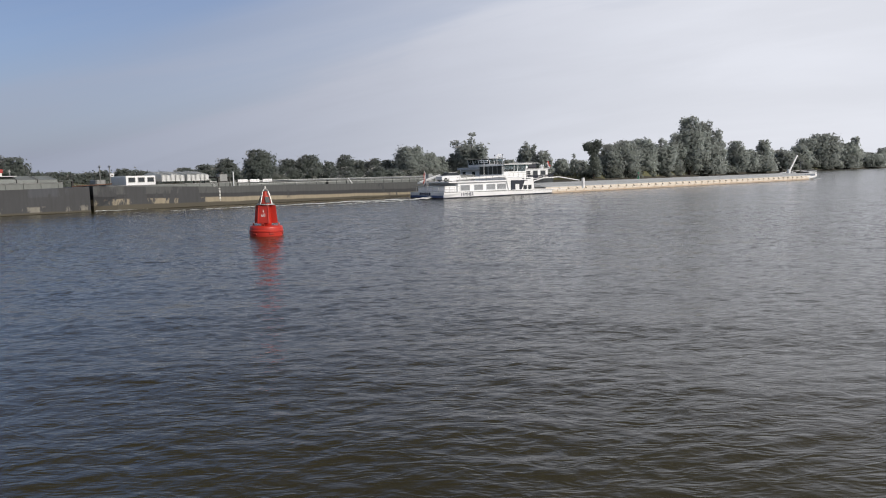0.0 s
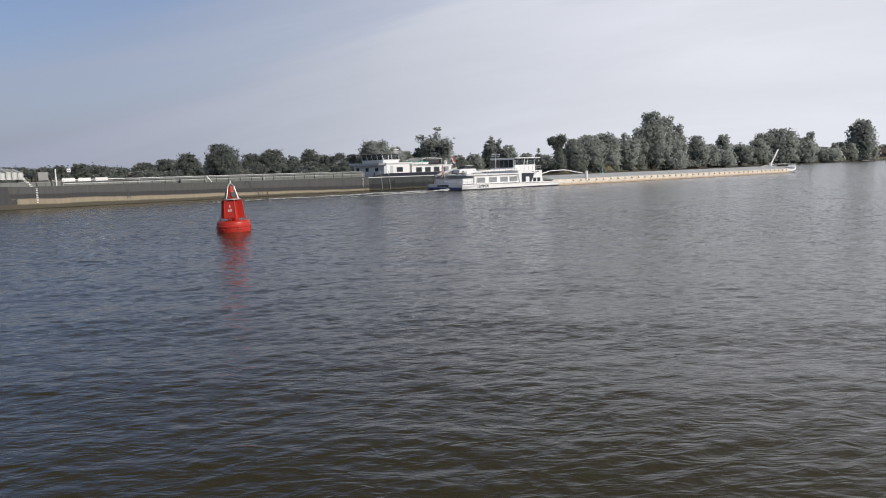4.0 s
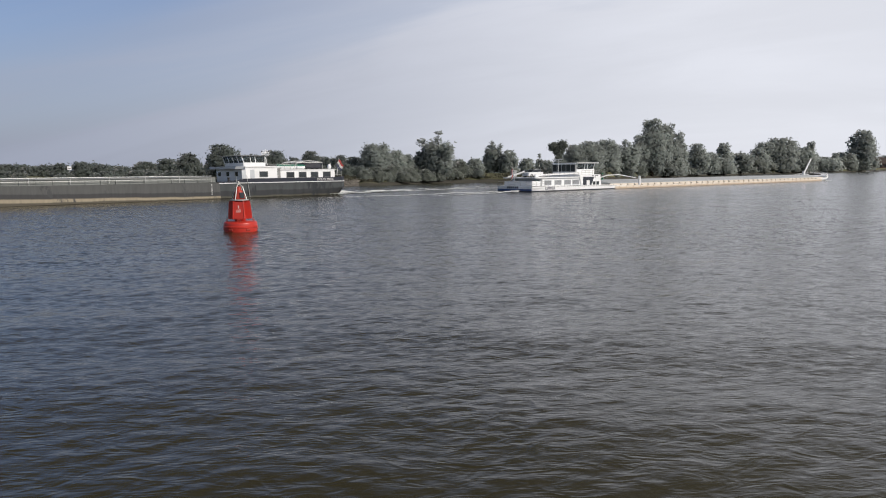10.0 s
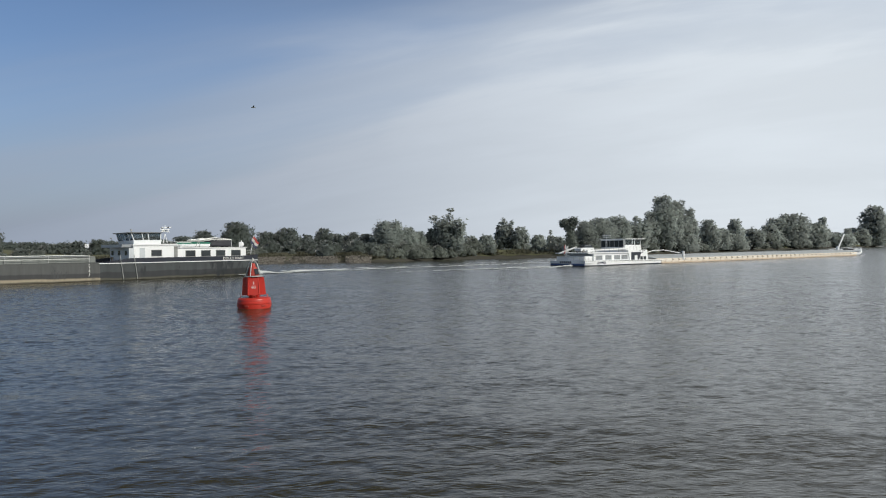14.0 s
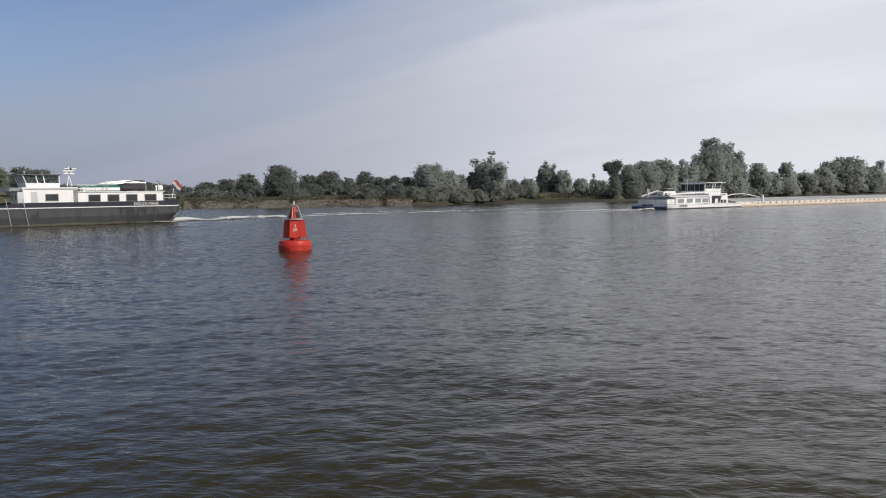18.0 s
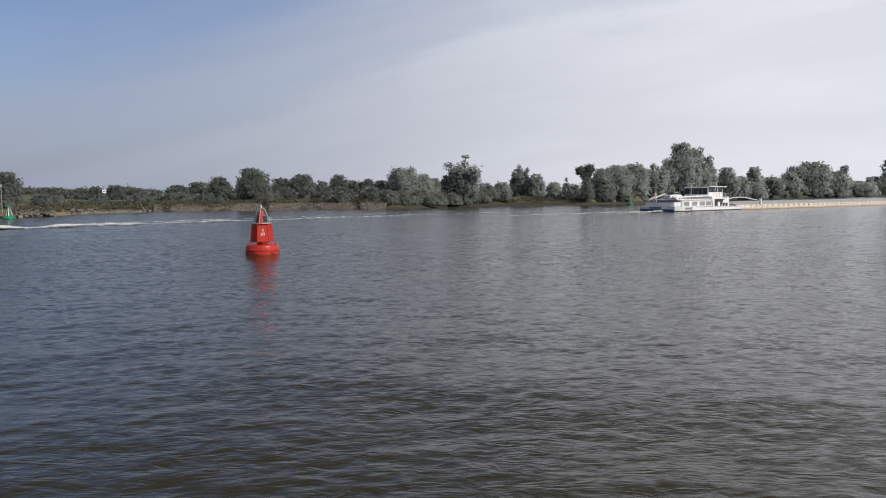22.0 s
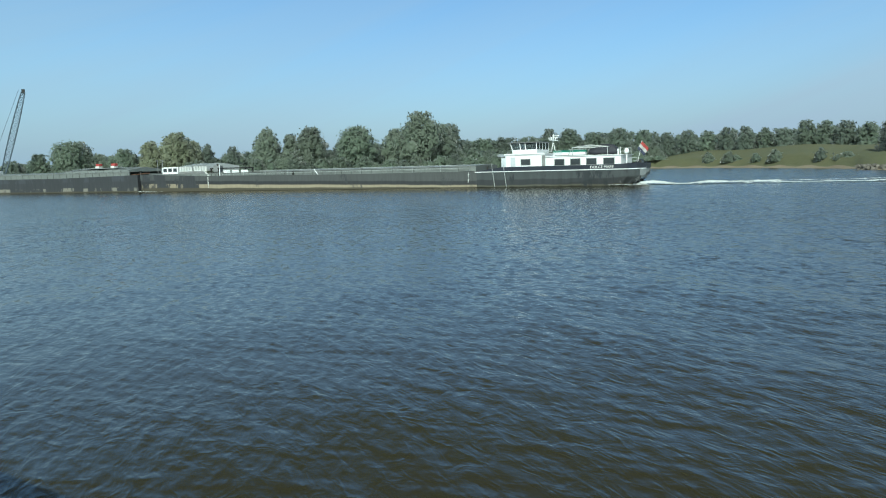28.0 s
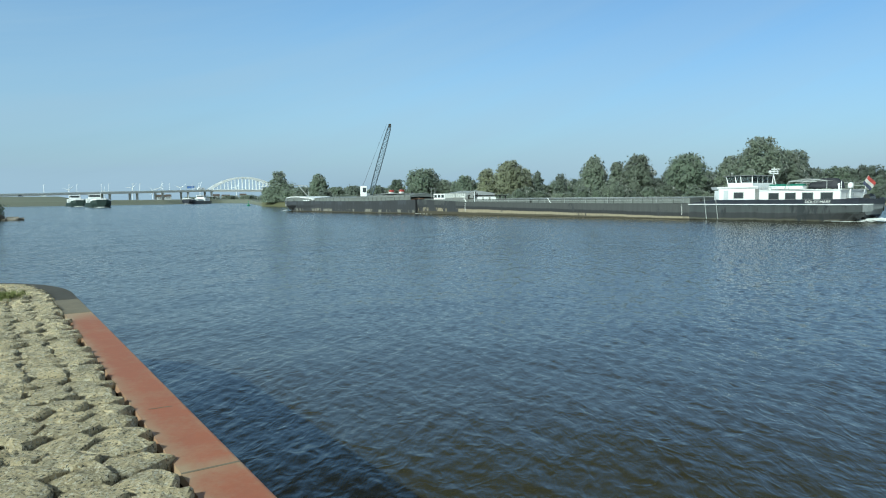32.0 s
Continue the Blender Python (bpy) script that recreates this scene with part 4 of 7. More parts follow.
# second rows that close the gaps between the crowns
frng = random.Random(5)
for a0, a1, off, lo, hi in ((-32.5, -22, 60, 0.7, 1.1), (-18.0, -13.2, 50, 1.4, 1.9), (-4.0, 4.5, 34, 0.8, 1.3), (4.5, 13, 75, 0.8, 1.25), (13.5, 21, 90, 0.7, 1.0), (33.6, 48.5, 110, 1.45, 1.85), (48.5, 57.5, 120, 1.7, 2.1), (57.5, 64.5, 150, 1.6, 1.85), (64, 70, 45, 1.4, 2.0), (70, 80.5, 50, 1.2, 1.9), (80.5, 92, 60, 0.9, 1.35), (92, 99.5, 40, 0.6, 0.9), (101, 105.6, 12, 0.6, 1.0)):
    a = a0
    while a < a1:
        w = frng.uniform(1.2, 2.0)
        tree(a, far_distance(a) + off + frng.uniform(-5, 8), frng.uniform(lo, hi), w, frng.choice(("wood", "oak")), LEAFH if a < 4 else (LEAFN if a < 33 else frng.choice((LEAF, LEAFD, LEAFD))))
        a += w * frng.uniform(0.5, 0.75)

# undergrowth along the foot of the tree lines
urng = random.Random(8)
for a0, a1, off, lo, hi in ((-33.5, -13.2, 22, 0.5, 0.95), (-33.5, -13.2, 9, 0.1, 0.4), (-4.2, 5.5, 14, 0.35, 0.85), (-3.6, 3.8, 6, -0.1, 0.3), (5.5, 13, 40, 0.35, 0.8), (16, 24, 60, 0.2, 0.5), (33.2, 48.5, 96, 0.45, 0.8), (48.5, 57, 14, 0.1, 0.7), (59, 64.5, 12, 0.1, 0.7), (48.5, 64.5, 40, 0.6, 1.2), (64.5, 91, 12, 0.2, 0.8), (91, 105.5, 18, 0.2, 0.5)):
    a = a0
    while a < a1:
        w = urng.uniform(1.3, 2.3) * (250 / far_distance(a)) ** 0.5
        tree(a, far_distance(a) + off + urng.uniform(-4, 5), urng.uniform(lo, hi), w, "bush", LEAFU if a < 4 else LEAFN if a < 33 else urng.choice((LEAF, LEAFD, LEAFW, LEAF)), "dense green undergrowth along the tree line")
        a += w * urng.uniform(0.45, 0.7)


def pollard(az, d):
    """A pollard willow: two stout limbs, each with a round head of shoots, over a bushy stem."""
    rng = np.random.default_rng(404)
    z0 = 1.6
    h = CAM_Z + d * math.tan(radians(2.3)) - z0
    t = thing("tree", "old pollard tree with a forked trunk and two round tufts", "tree", pose(*at(az, d, z0), 0, 0, az))
    bm = bmesh.new()
    tube(bm, (0, 0, -0.4), (0, 0, h * 0.5), 0.45, 8, 0.36)
    tube(bm, (0, 0, h * 0.48), (-1.3, 0, h * 0.82), 0.32, 7, 0.22)
    tube(bm, (0, 0, h * 0.48), (1.0, 0.2, h * 0.85), 0.32, 7, 0.2)
    part("trunk", bm, BARK, t)
    for i, lobes in enumerate(([(-1.7, 0, h * 0.86, 1.6, 1.4, h * 0.1), (-2.3, 0.3, h * 0.80, 1.0, 0.9, 1.0), (-0.9, 0, h * 0.73, 1.1, 1.0, h * 0.11)], [(1.2, 0.2, h * 0.91, 1.7, 1.4, h * 0.09), (1.9, -0.2, h * 0.85, 1.1, 0.9, 1.0), (0.7, 0.1, h * 0.75, 1.3, 1.1, h * 0.13)], [(0.1, 0, h * 0.55, 1.5, 1.4, h * 0.2), (0.3, 0, h * 0.38, 2.0, 1.7, h * 0.22), (0.5, 0.1, h * 0.18, 2.3, 1.9, h * 0.18)])):
        v, f, nr = leaf_cloud(lobes, 900, 0.32, rng, 0.1)
        cv, cf, cn_ = core_blobs(lobes, 0.75)
        me = bpy.data.meshes.new("tuft")
        me.from_pydata(np.concatenate([v, cv]).tolist(), [], f.tolist() + (cf + len(v)).tolist())
        me.materials.append(LEAFU)
        tuft = new("tuft", me)
        tuft.parent = t


pollard(-12.15, 246)


# ---- the buoys ----
def red_buoy():
    t = thing("channel_buoy", "red steel channel buoy with lantern cage, floating on the river", "buoy")
    part("float", lathe([(0.75, -0.55), (1.10, -0.35), (1.19, -0.1), (1.20, 0.2), (1.20, 0.56), (1.17, 0.64), (1.10, 0.68), (0.4, 0.70)], 40), RED, t, "round red float", True)
    for i in range(4):
        a = i * math.pi / 2 + math.pi / 4
        c, sn = math.cos(a), math.sin(a)
        part("lifting_eye", tubes([((0.95 * c - 0.1 * sn, 0.95 * sn + 0.1 * c, 0.66), (0.95 * c - 0.07 * sn, 0.95 * sn + 0.07 * c, 0.86)), ((0.95 * c - 0.07 * sn, 0.95 * sn + 0.07 * c, 0.86), (0.95 * c + 0.07 * sn, 0.95 * sn - 0.07 * c, 0.86)), ((0.95 * c + 0.07 * sn, 0.95 * sn - 0.07 * c, 0.86), (0.95 * c + 0.1 * sn, 0.95 * sn - 0.1 * c, 0.66))], 0.035), REDW, t)
    part("fender_band", lathe([(1.195, 0.24), (1.24, 0.28), (1.24, 0.38), (1.195, 0.42)], 40), RED, t)
    for i in range(6):
        a = i * math.pi / 3 + 0.3
        p = part("fender_lug", boxes((1.18, 1.26, -0.16, 0.16, 0.1, 0.22), bev=0.02), REDW, t)
        p.matrix_basis = pose(0, 0, 0, 0, 0, math.degrees(a))
    part("column", lathe([(0.40, 0.69), (0.40, 0.9), (0.37, 2.08), (0.42, 2.12), (0.42, 2.16)], 24), RED, t, "", True)
    for i in range(6):
        bm = prism([(0.3, 0.84), (0.84, 0.86), (0.87, 0.92), (0.76, 2.02), (0.71, 2.10), (0.3, 2.12)], "y", -0.03, 0.03)
        v = part("vane", bm, RED, t)
        v.matrix_basis = pose(0, 0, 0, 0, 0, 13 + 60 * i)
        for z in (0.95, 1.5, 2.0):
            part("stiffener", prism([(0.34, z), (0.76, z), (0.36, z + 0.03)], "y", 0.03, 0.14), REDW, v)
        if i % 2 == 0:
            # a flat plate closes every other bay between the vanes
            face = part("face_plate", loft([[(0.715 - dx, -0.405, 0.90), (0.715 - dx, 0.405, 0.90), (0.635 - dx, 0.36, 2.04), (0.635 - dx, -0.36, 2.04)] for dx in (0.03, 0.0)]), RED, t, "flat red plate between two vanes")
            face.matrix_basis = pose(0, 0, 0, 0, 0, -17 + 60 * i)
            text_part("number", "60", 0.30, pose(0.645, 0, 1.42, 90 - 4, 0, 90), LETTER, face)
            part("painted_mark", loft([[(0.682 - dx + x, -0.01, 1.62 + z), (0.682 - dx + x, 0.05, 1.62 + z), (0.670 - dx + x, 0.05, 1.80 + z), (0.670 - dx + x, -0.01, 1.80 + z)] for dx, x, z in ((0.004, 0, 0), (-0.008, 0, 0))]), LETTER, face, "white painted mark")
    part("deck_ring", lathe([(0.4, 2.12), (0.66, 2.13), (0.66, 2.2), (0.4, 2.21)], 28), GALV, t, "pale grey ring")
    part("lantern_tower", lathe([(0.44, 2.2), (0.42, 2.3), (0.30, 2.70), (0.27, 2.78), (0.2, 2.82), (0.17, 2.84), (0.17, 3.02), (0.1, 3.08)], 18), REDW, t, "dark red lantern tower", True)
    for k in (20, 140, 260):
        p = part("solar_panel", prism([(0.47, 2.28), (0.50, 2.29), (0.37, 2.68), (0.34, 2.67)], "y", -0.16, 0.16), GLASS, t, "small dark solar panel")
        p.matrix_basis = pose(0, 0, 0, 0, 0, k)
    bm = bmesh.new()
    for i in range(4):
        a = i * math.pi / 2 + 0.4
        tube(bm, (0.60 * math.cos(a), 0.60 * math.sin(a), 2.18), (0.30 * math.cos(a), 0.30 * math.sin(a), 3.05), 0.034, 6)
        tube(bm, (0.30 * math.cos(a), 0.30 * math.sin(a), 3.05), (0.12 * math.cos(a), 0.12 * math.sin(a), 3.22), 0.034, 6)
        tube(bm, (0.12 * math.cos(a), 0.12 * math.sin(a), 3.22), (0, 0, 3.26), 0.03, 5)
    part("cage", bm, GALV, t, "pale grey lantern cage")
    part("finial", lathe([(0.06, 3.2), (0.08, 3.3), (0.03, 3.45)], 8), FLAGW, t)
    for ob in t.children_recursive:
        if not ob.name.startswith("number"):
            ob.data.transform(Matrix.Diagonal((0.935, 0.935, 1, 1)))
    return t


def green_buoy(m, label):
    t = thing("green_buoy", label, "buoy", m, "green buoys")
    part("float", lathe([(0.7, -0.4), (1.05, -0.1), (1.15, 0.25), (1.05, 0.5), (0.5, 0.62)], 20), GREEN, t, "", True)
    part("tower", lathe([(0.34, 0.6), (0.26, 1.5), (0.2, 1.6)], 10), GREEN, t)
    part("frame", tubes([((0.6 * math.cos(a), 0.6 * math.sin(a), 0.5), (0.18 * math.cos(a), 0.18 * math.sin(a), 2.3)) for a in (0.3, 1.87, 3.44, 5.0)], 0.05), GALV, t)
    part("topmark", lathe([(0.32, 2.3), (0.3, 2.35), (0.02, 2.85)], 10), GREEN, t)
    return t


buoy = red_buoy()
green_buoy(pose(*at(31.35, 159, 0)), "green conical channel buoy with a pale cage, off the groyne")
green_buoy(pose(*at(-15.6, 246, 0)), "small dark green channel buoy near the far shore")
green_buoy(pose(*at(107.0, 420, 0)), "small green channel buoy far upstream")


def beacon():
    t = thing("groyne_beacon", "slim white groyne beacon with a weathered triangular topmark", "beacon", pose(*at(31.75, 172.5, 0.2)))
    part("pole", tubes([((0, 0, -0.3), (0, 0, 6.4))], 0.065, 8), GALV, t)
    part("topmark", lathe([(0.30, 6.3), (0.28, 6.36), (0.03, 6.9)], 3), STEEL, t, "weathered triangular topmark")
    part("base", lathe([(0.6, -0.4), (0.55, 0.4), (0.3, 0.5)], 12), CONC, t)


beacon()


def sign_board():
    t = thing("kilometre_board", "small white board on a post on the far bank", "sign", pose(*at(25.3, 222, 2.4), 0, 0, 25.3))
    part("post", tubes([((0, 0, -0.5), (0, 0, 3.0))], 0.06), GALV, t)
    part("board", boxes((-0.5, 0.5, -0.14, -0.08, 3.0, 3.95)), WHITE, t)
    part("mark", boxes((-0.3, 0.3, -0.16, -0.142, 3.35, 3.55)), BLACK, t, "black bar")


sign_board()


# ---- the dark coupled barge ----
HULLD = banded_mat("hull_dark", [(-1, (0.29, 0.25, 0.178)), (0.34, (0.030, 0.031, 0.034)), (0.98, (0.068, 0.072, 0.072))], 0.15, cover=0.84, trim=0.0165, wet=0.08, climb=0.0088, fore=58)
HULLL = banded_mat("hull_lighter", [(-1, (0.21, 0.20, 0.17)), (0.95, (0.045, 0.047, 0.052)), (2.2, (0.055, 0.06, 0.07))], 0.3, cover=0.42, wet=0.25)
HULLA = banded_mat("hull_aft", [(-1, (0.03, 0.028, 0.022)), (0.10, (0.085, 0.082, 0.062)), (0.34, (0.036, 0.038, 0.040)), (1.20, (0.058, 0.064, 0.066))], 0.3, 0.24, streak=1.2, cover=0.72, bare=(0.030, 0.033, 0.036))


def hull_rings(stations):
    """Rings of a hull from (x, half beam at deck, half beam at water, deck height, keel height)."""
    out = []
    for x, bd, bw, zd, zk in stations:
        out.append([(x, bd, zd), (x, bd, zd * 0.55 + 0.1), (x, bw, max(0.05, zk)), (x, bw * 0.85, zk - 0.5), (x, -bw * 0.85, zk - 0.5), (x, -bw, max(0.05, zk)), (x, -bd, zd * 0.55 + 0.1), (x, -bd, zd)])
    return out


def railing(parent, x0, x1, y, z, h=1.0, step=4.0, name="railing"):
    n = max(2, int((x1 - x0) / step))
    rows = [((x0, y, z + h), (x1, y, z + h)), ((x0, y, z + h * 0.5), (x1, y, z + h * 0.5))]
    rows += [((x0 + (x1 - x0) * i / n, y, z), (x0 + (x1 - x0) * i / n, y, z + h)) for i in range(n + 1)]
    return part(name, tubes(rows, 0.03, 5), GALV, parent)


def window(parent, x0, x1, y, z0, z1, side, frame_mat=None, glass=None):
    """A framed pane set into a house side that faces +y or -y."""
    s = side
    fr = part("window", boxes((x0 - 0.08, x1 + 0.08, y, y + s * 0.05, z0 - 0.08, z0), (x0 - 0.08, x1 + 0.08, y, y + s * 0.05, z1, z1 + 0.08),
                              (x0 - 0.08, x0, y, y + s * 0.05, z0, z1), (x1, x1 + 0.08, y, y + s * 0.05, z0, z1)) if s > 0 else
              boxes((x0 - 0.08, x1 + 0.08, y - 0.05, y, z0 - 0.08, z0), (x0 - 0.08, x1 + 0.08, y - 0.05, y, z1, z1 + 0.08),
                    (x0 - 0.08, x0, y - 0.05, y, z0, z1), (x1, x1 + 0.08, y - 0.05, y, z0, z1)), frame_mat or STEEL, parent)
    yy = sorted((y + s * 0.004, y + s * 0.03))
    part("pane", boxes((x0, x1, yy[0], yy[1], z0, z1)), glass or GLASS, fr)
    return fr


def flag(parent, x, y, z, cols, h=1.3, w=2.0, lean=0.5, drop=1.1):
    st = part("flagstaff", tubes([((x + lean, y, z), (x - 0.3, y, z + 3.0))], 0.04), WHITE, parent)
    for i, c in enumerate(cols):
        bm = bmesh.new()
        n = 10
        rows = []
        for k in range(n + 1):
            f = k / n
            px = x - 0.3 - f * w * 0.75 + i * h / 3 * 0.55
            pz = z + 2.95 - f * drop - i * h / 3 * 0.85
            py = y + 0.2 * math.sin(f * 6.5 + i * 0.3) * (0.2 + f)
            rows.append([(px, py, pz), (px + h / 3 * 0.55, py, pz - h / 3 * 0.85), (px + h / 3 * 0.55, py + 0.015, pz - h / 3 * 0.85), (px, py + 0.015, pz)])
        bm.free()
        part("flag_stripe", loft(rows), c, st)


def hatch_stack(parent, x0, x1, z, n, width=9.2, mat_=None, side=0.35, rib=None):
    """Pushed-together shallow gabled hatch covers."""
    step = (x1 - x0) / n
    for i in range(n):
        a = x0 + i * step
        hgt = side + 0.5 * ((i * 7) % 3) / 2 * 0.2
        bm = prism([(-width / 2, 0), (width / 2, 0), (width / 2, hgt), (0, hgt + 0.55), (-width / 2, hgt)], "x", a + 0.05, a + step - 0.05)
        c = part("hatch_cover", bm, mat_ or HATCHD, parent)
        c.location = (0, 0, z)
        for fx in (a + 0.1, a + step - 0.2):
            part("rib", prism([(-width / 2 - 0.03, hgt * 0.2), (width / 2 + 0.03, hgt * 0.2), (width / 2 + 0.03, hgt + 0.05), (0, hgt + 0.6), (-width / 2 - 0.03, hgt + 0.05)], "x", fx, fx + 0.08), rib or STEEL, c)


def wheelhouse_panes(wh, x0, x1, y0, y1, z0, z1, posts, rake, post_mat, aft_mat=None):
    """Thin clear panes round a wheelhouse, raked forward at the front, with posts at the corners and at posts along the sides."""
    dx = lambda x: rake * (x - x0) / (x1 - x0)
    for y in (y0, y1):
        e = 0.02 if y > 0 else -0.02
        xs = [x0, *posts, x1]
        for a, b in zip(xs, xs[1:]):
            part("side_pane", loft([[(a + 0.05, y, z0), (b - 0.05, y, z0), (b - 0.05, y - e, z0), (a + 0.05, y - e, z0)], [(a + 0.05 + dx(a), y, z1), (b - 0.05 + dx(b), y, z1), (b - 0.05 + dx(b), y - e, z1), (a + 0.05 + dx(a), y - e, z1)]]), PANE, wh)
        for x in xs:
            part("window_post", tubes([((x, y, z0 - 0.05), (x + dx(x), y, z1 + 0.05))], 0.07), post_mat, wh)
    n = 4
    for x, m_ in ((x0, aft_mat or post_mat), (x1, post_mat)):
        for k in range(n):
            a, b = y0 + (y1 - y0) * k / n + 0.05, y0 + (y1 - y0) * (k + 1) / n - 0.05
            part("end_pane", loft([[(x, a, z0), (x, b, z0), (x - 0.02, b, z0), (x - 0.02, a, z0)], [(x + dx(x), a, z1), (x + dx(x), b, z1), (x - 0.02 + dx(x), b, z1), (x - 0.02 + dx(x), a, z1)]]), PANE, wh)
        for k in range(1, n):
            y = y0 + (y1 - y0) * k / n
            part("window_post", tubes([((x, y, z0 - 0.05), (x + dx(x), y, z1 + 0.05))], 0.06), m_, wh)


def motor_barge():
    """Cargo ship, x forward, stern at -22.5; the port side (+y) carries the name."""
    t = thing("motor_barge", "long dark empty cargo ship riding high, white deckhouse aft", "ship")
    B = 5.7
    body = part("hull", loft(hull_rings([(4.7, B, B, 2.55, -0.5), (30, B, B, 2.62, -0.5), (60, B, B, 2.9, -0.5), (74, B, B, 3.35, -0.5), (77, B * 0.96, B * 0.9, 3.45, -0.5)])), HULLD, t, "dark hull with a worn beige band")
    aft = part("stern_hull", loft(hull_rings([(-20.0, B * 0.72, B * 0.60, 2.4, 1.45), (-19.4, B * 0.86, B * 0.76, 2.4, 0.95), (-18.5, B * 0.96, B * 0.88, 2.4, 0.45), (-17.6, B * 0.98, B * 0.93, 2.4, 0.1), (-16, B, B * 0.98, 2.4, -0.3), (-6, B, B, 2.42, -0.5), (4.7, B, B, 2.45, -0.5)])), HULLA, t, "weathered grey-green stern hull")
    for s in (1, -1):
        part("bulwark", loft([[(x, s * y0, z0), (x, s * (y0 + 0.03), z1), (x, s * (y0 - 0.09), z1), (x, s * (y0 - 0.12), z0)] for x, y0, z0, z1 in
                              ((-20.65, B * 0.38 + 0.02, 2.46, 3.2), (-20.3, B * 0.58 + 0.02, 2.45, 3.25), (-19.7, B * 0.80 + 0.02, 2.45, 3.35), (-18.5, B * 0.96 + 0.03, 2.44, 3.2), (-15.5, B + 0.03, 2.44, 3.15), (-0.5, B + 0.03, 2.46, 3.12), (0.6, B + 0.03, 2.47, 3.1), (4.7, B + 0.03, 2.49, 2.56))]), NAVY, t, "navy blue bulwark")
        part("rubbing_strake", loft([[(x, s * y0, 2.36), (x, s * (y0 + 0.08), 2.38), (x, s * (y0 + 0.08), 2.47), (x, s * y0, 2.49)] for x, y0 in ((-20.68, B * 0.38 + 0.03), (-20.3, B * 0.58 + 0.03), (-19.7, B * 0.80 + 0.03), (-18.5, B * 0.96 + 0.04), (-16, B + 0.04), (4.9, B + 0.04))]), WHITE, t, "white line along the hull")
        part("coaming", boxes((5.2, 75, s * 4.9 - 0.08, s * 4.9 + 0.08, 2.6, 3.36)), COAM, t, "grey-green hold coaming")
        part("coaming_rail", boxes((5.2, 75, s * 4.9 - 0.14, s * 4.9 + 0.14, 3.36, 3.44)), STEEL, t)
        for i in range(34):
            part("stiffener", boxes((8 + i * 2, 8.07 + i * 2, s * 5.04 - 0.06, s * 5.04 + 0.06, 2.62, 3.36)), COAM, t)
        railing(t, 6, 56, s * 5.45, 2.65, 0.95, 5.0)
    part("transom", boxes((-20.7, -20.58, -2.15, 2.15, 2.46, 3.15)), NAVY, t)
    part("stern_counter", loft(hull_rings([(-20.6, B * 0.38, B * 0.30, 2.46, 2.3), (-20.3, B * 0.58, B * 0.46, 2.44, 1.95), (-20.02, B * 0.715, B * 0.59, 2.41, 1.5)])), PALEG, t, "pale grey counter under the stern")
    for y in (-2.0, 2.0):
        part("rudder_trunk", boxes((-19.7, -19.2, y - 0.25, y + 0.25, -0.6, 1.6), bev=0.05), BLACK, t)
    for i in range(11):
        part("hold_cover", prism([(-4.85, 3.3), (4.85, 3.3), (4.85, 3.44), (0, 3.62), (-4.85, 3.44)], "x", 5.3 + i * 3.72, 8.95 + i * 3.72), HATCHD, t, "low aluminium hatch cover")
    part("hold_end", boxes((5.08, 5.2, -4.95, 4.95, 2.46, 3.42)), COAM, t)
    part("hold_end", boxes((75.0, 75.12, -4.95, 4.95, 3.0, 3.7)), COAM, t)
    hatch_stack(t, 60.4, 63.8, 3.85, 5, mat_=HATCHL, side=0.85, rib=GALV)
    hatch_stack(t, 64.1, 67.5, 3.85, 5, mat_=HATCHL, side=0.85, rib=GALV)
    gan = part("hatch_gantry", boxes((57.2, 57.4, 4.7, 5.0, 2.7, 4.3), (59.0, 59.2, 4.7, 5.0, 2.7, 4.3), (57.2, 57.4, -5.0, -4.7, 2.7, 4.3), (59.0, 59.2, -5.0, -4.7, 2.7, 4.3), (57.1, 57.5, -5.0, 5.0, 4.15, 4.35), (58.9, 59.3, -5.0, 5.0, 4.15, 4.35), (57.2, 59.2, 4.7, 5.0, 3.5, 3.62), bev=0.02), BLACK, t, "dark travelling hatch gantry")
    part("winch_box", boxes((57.5, 58.8, 3.4, 4.7, 3.6, 4.75), bev=0.06), STEEL, gan, "grey winch box")
    part("operator_seat", boxes((57.9, 58.4, 3.7, 4.2, 4.75, 5.1), bev=0.04), BLACK, gan)
    part("ladder", tubes([((59.4, 5.05, 2.7), (60.6, 5.05, 4.1)), ((59.7, 5.05, 2.7), (60.9, 5.05, 4.1))] + [((59.4 + 0.2 * k, 5.05, 2.7 + 0.233 * k), (59.7 + 0.2 * k, 5.05, 2.7 + 0.233 * k)) for k in range(1, 6)], 0.035), GALV, gan)
    # aft house
    rear = part("aft_house", boxes((-17.5, -6.2, -4.6, 4.9, 2.45, 4.45), bev=0.06), WHITE, t, "white aft deckhouse")
    front = part("front_house", boxes((-6.2, 0.1, -5.0, 5.2, 2.5, 4.85), bev=0.06), WHITE, t, "white front deckhouse")
    part("roof_rim", boxes((-6.3, 0.2, -5.2, 5.3, 4.85, 5.0)), WHITE, front)
    part("roof_rim", boxes((-17.7, -6.2, -4.75, 5.05, 4.45, 4.55)), WHITE, rear)
    for x0, x1 in ((-9.1, -7.7), (-11.5, -10.1), (-13.9, -12.5), (-16.5, -15.0)):
        window(rear, x0, x1, 4.9, 3.2, 4.05, 1)
    window(front, -3.9, -2.5, 5.2, 3.37, 4.18, 1)
    door = part("door", boxes((-6.3, -5.75, 5.2, 5.24, 2.55, 4.75)), STEEL, front, "dark grey side door")
    part("handle", boxes((-5.9, -5.82, 5.24, 5.3, 3.5, 3.6)), GALV, door)
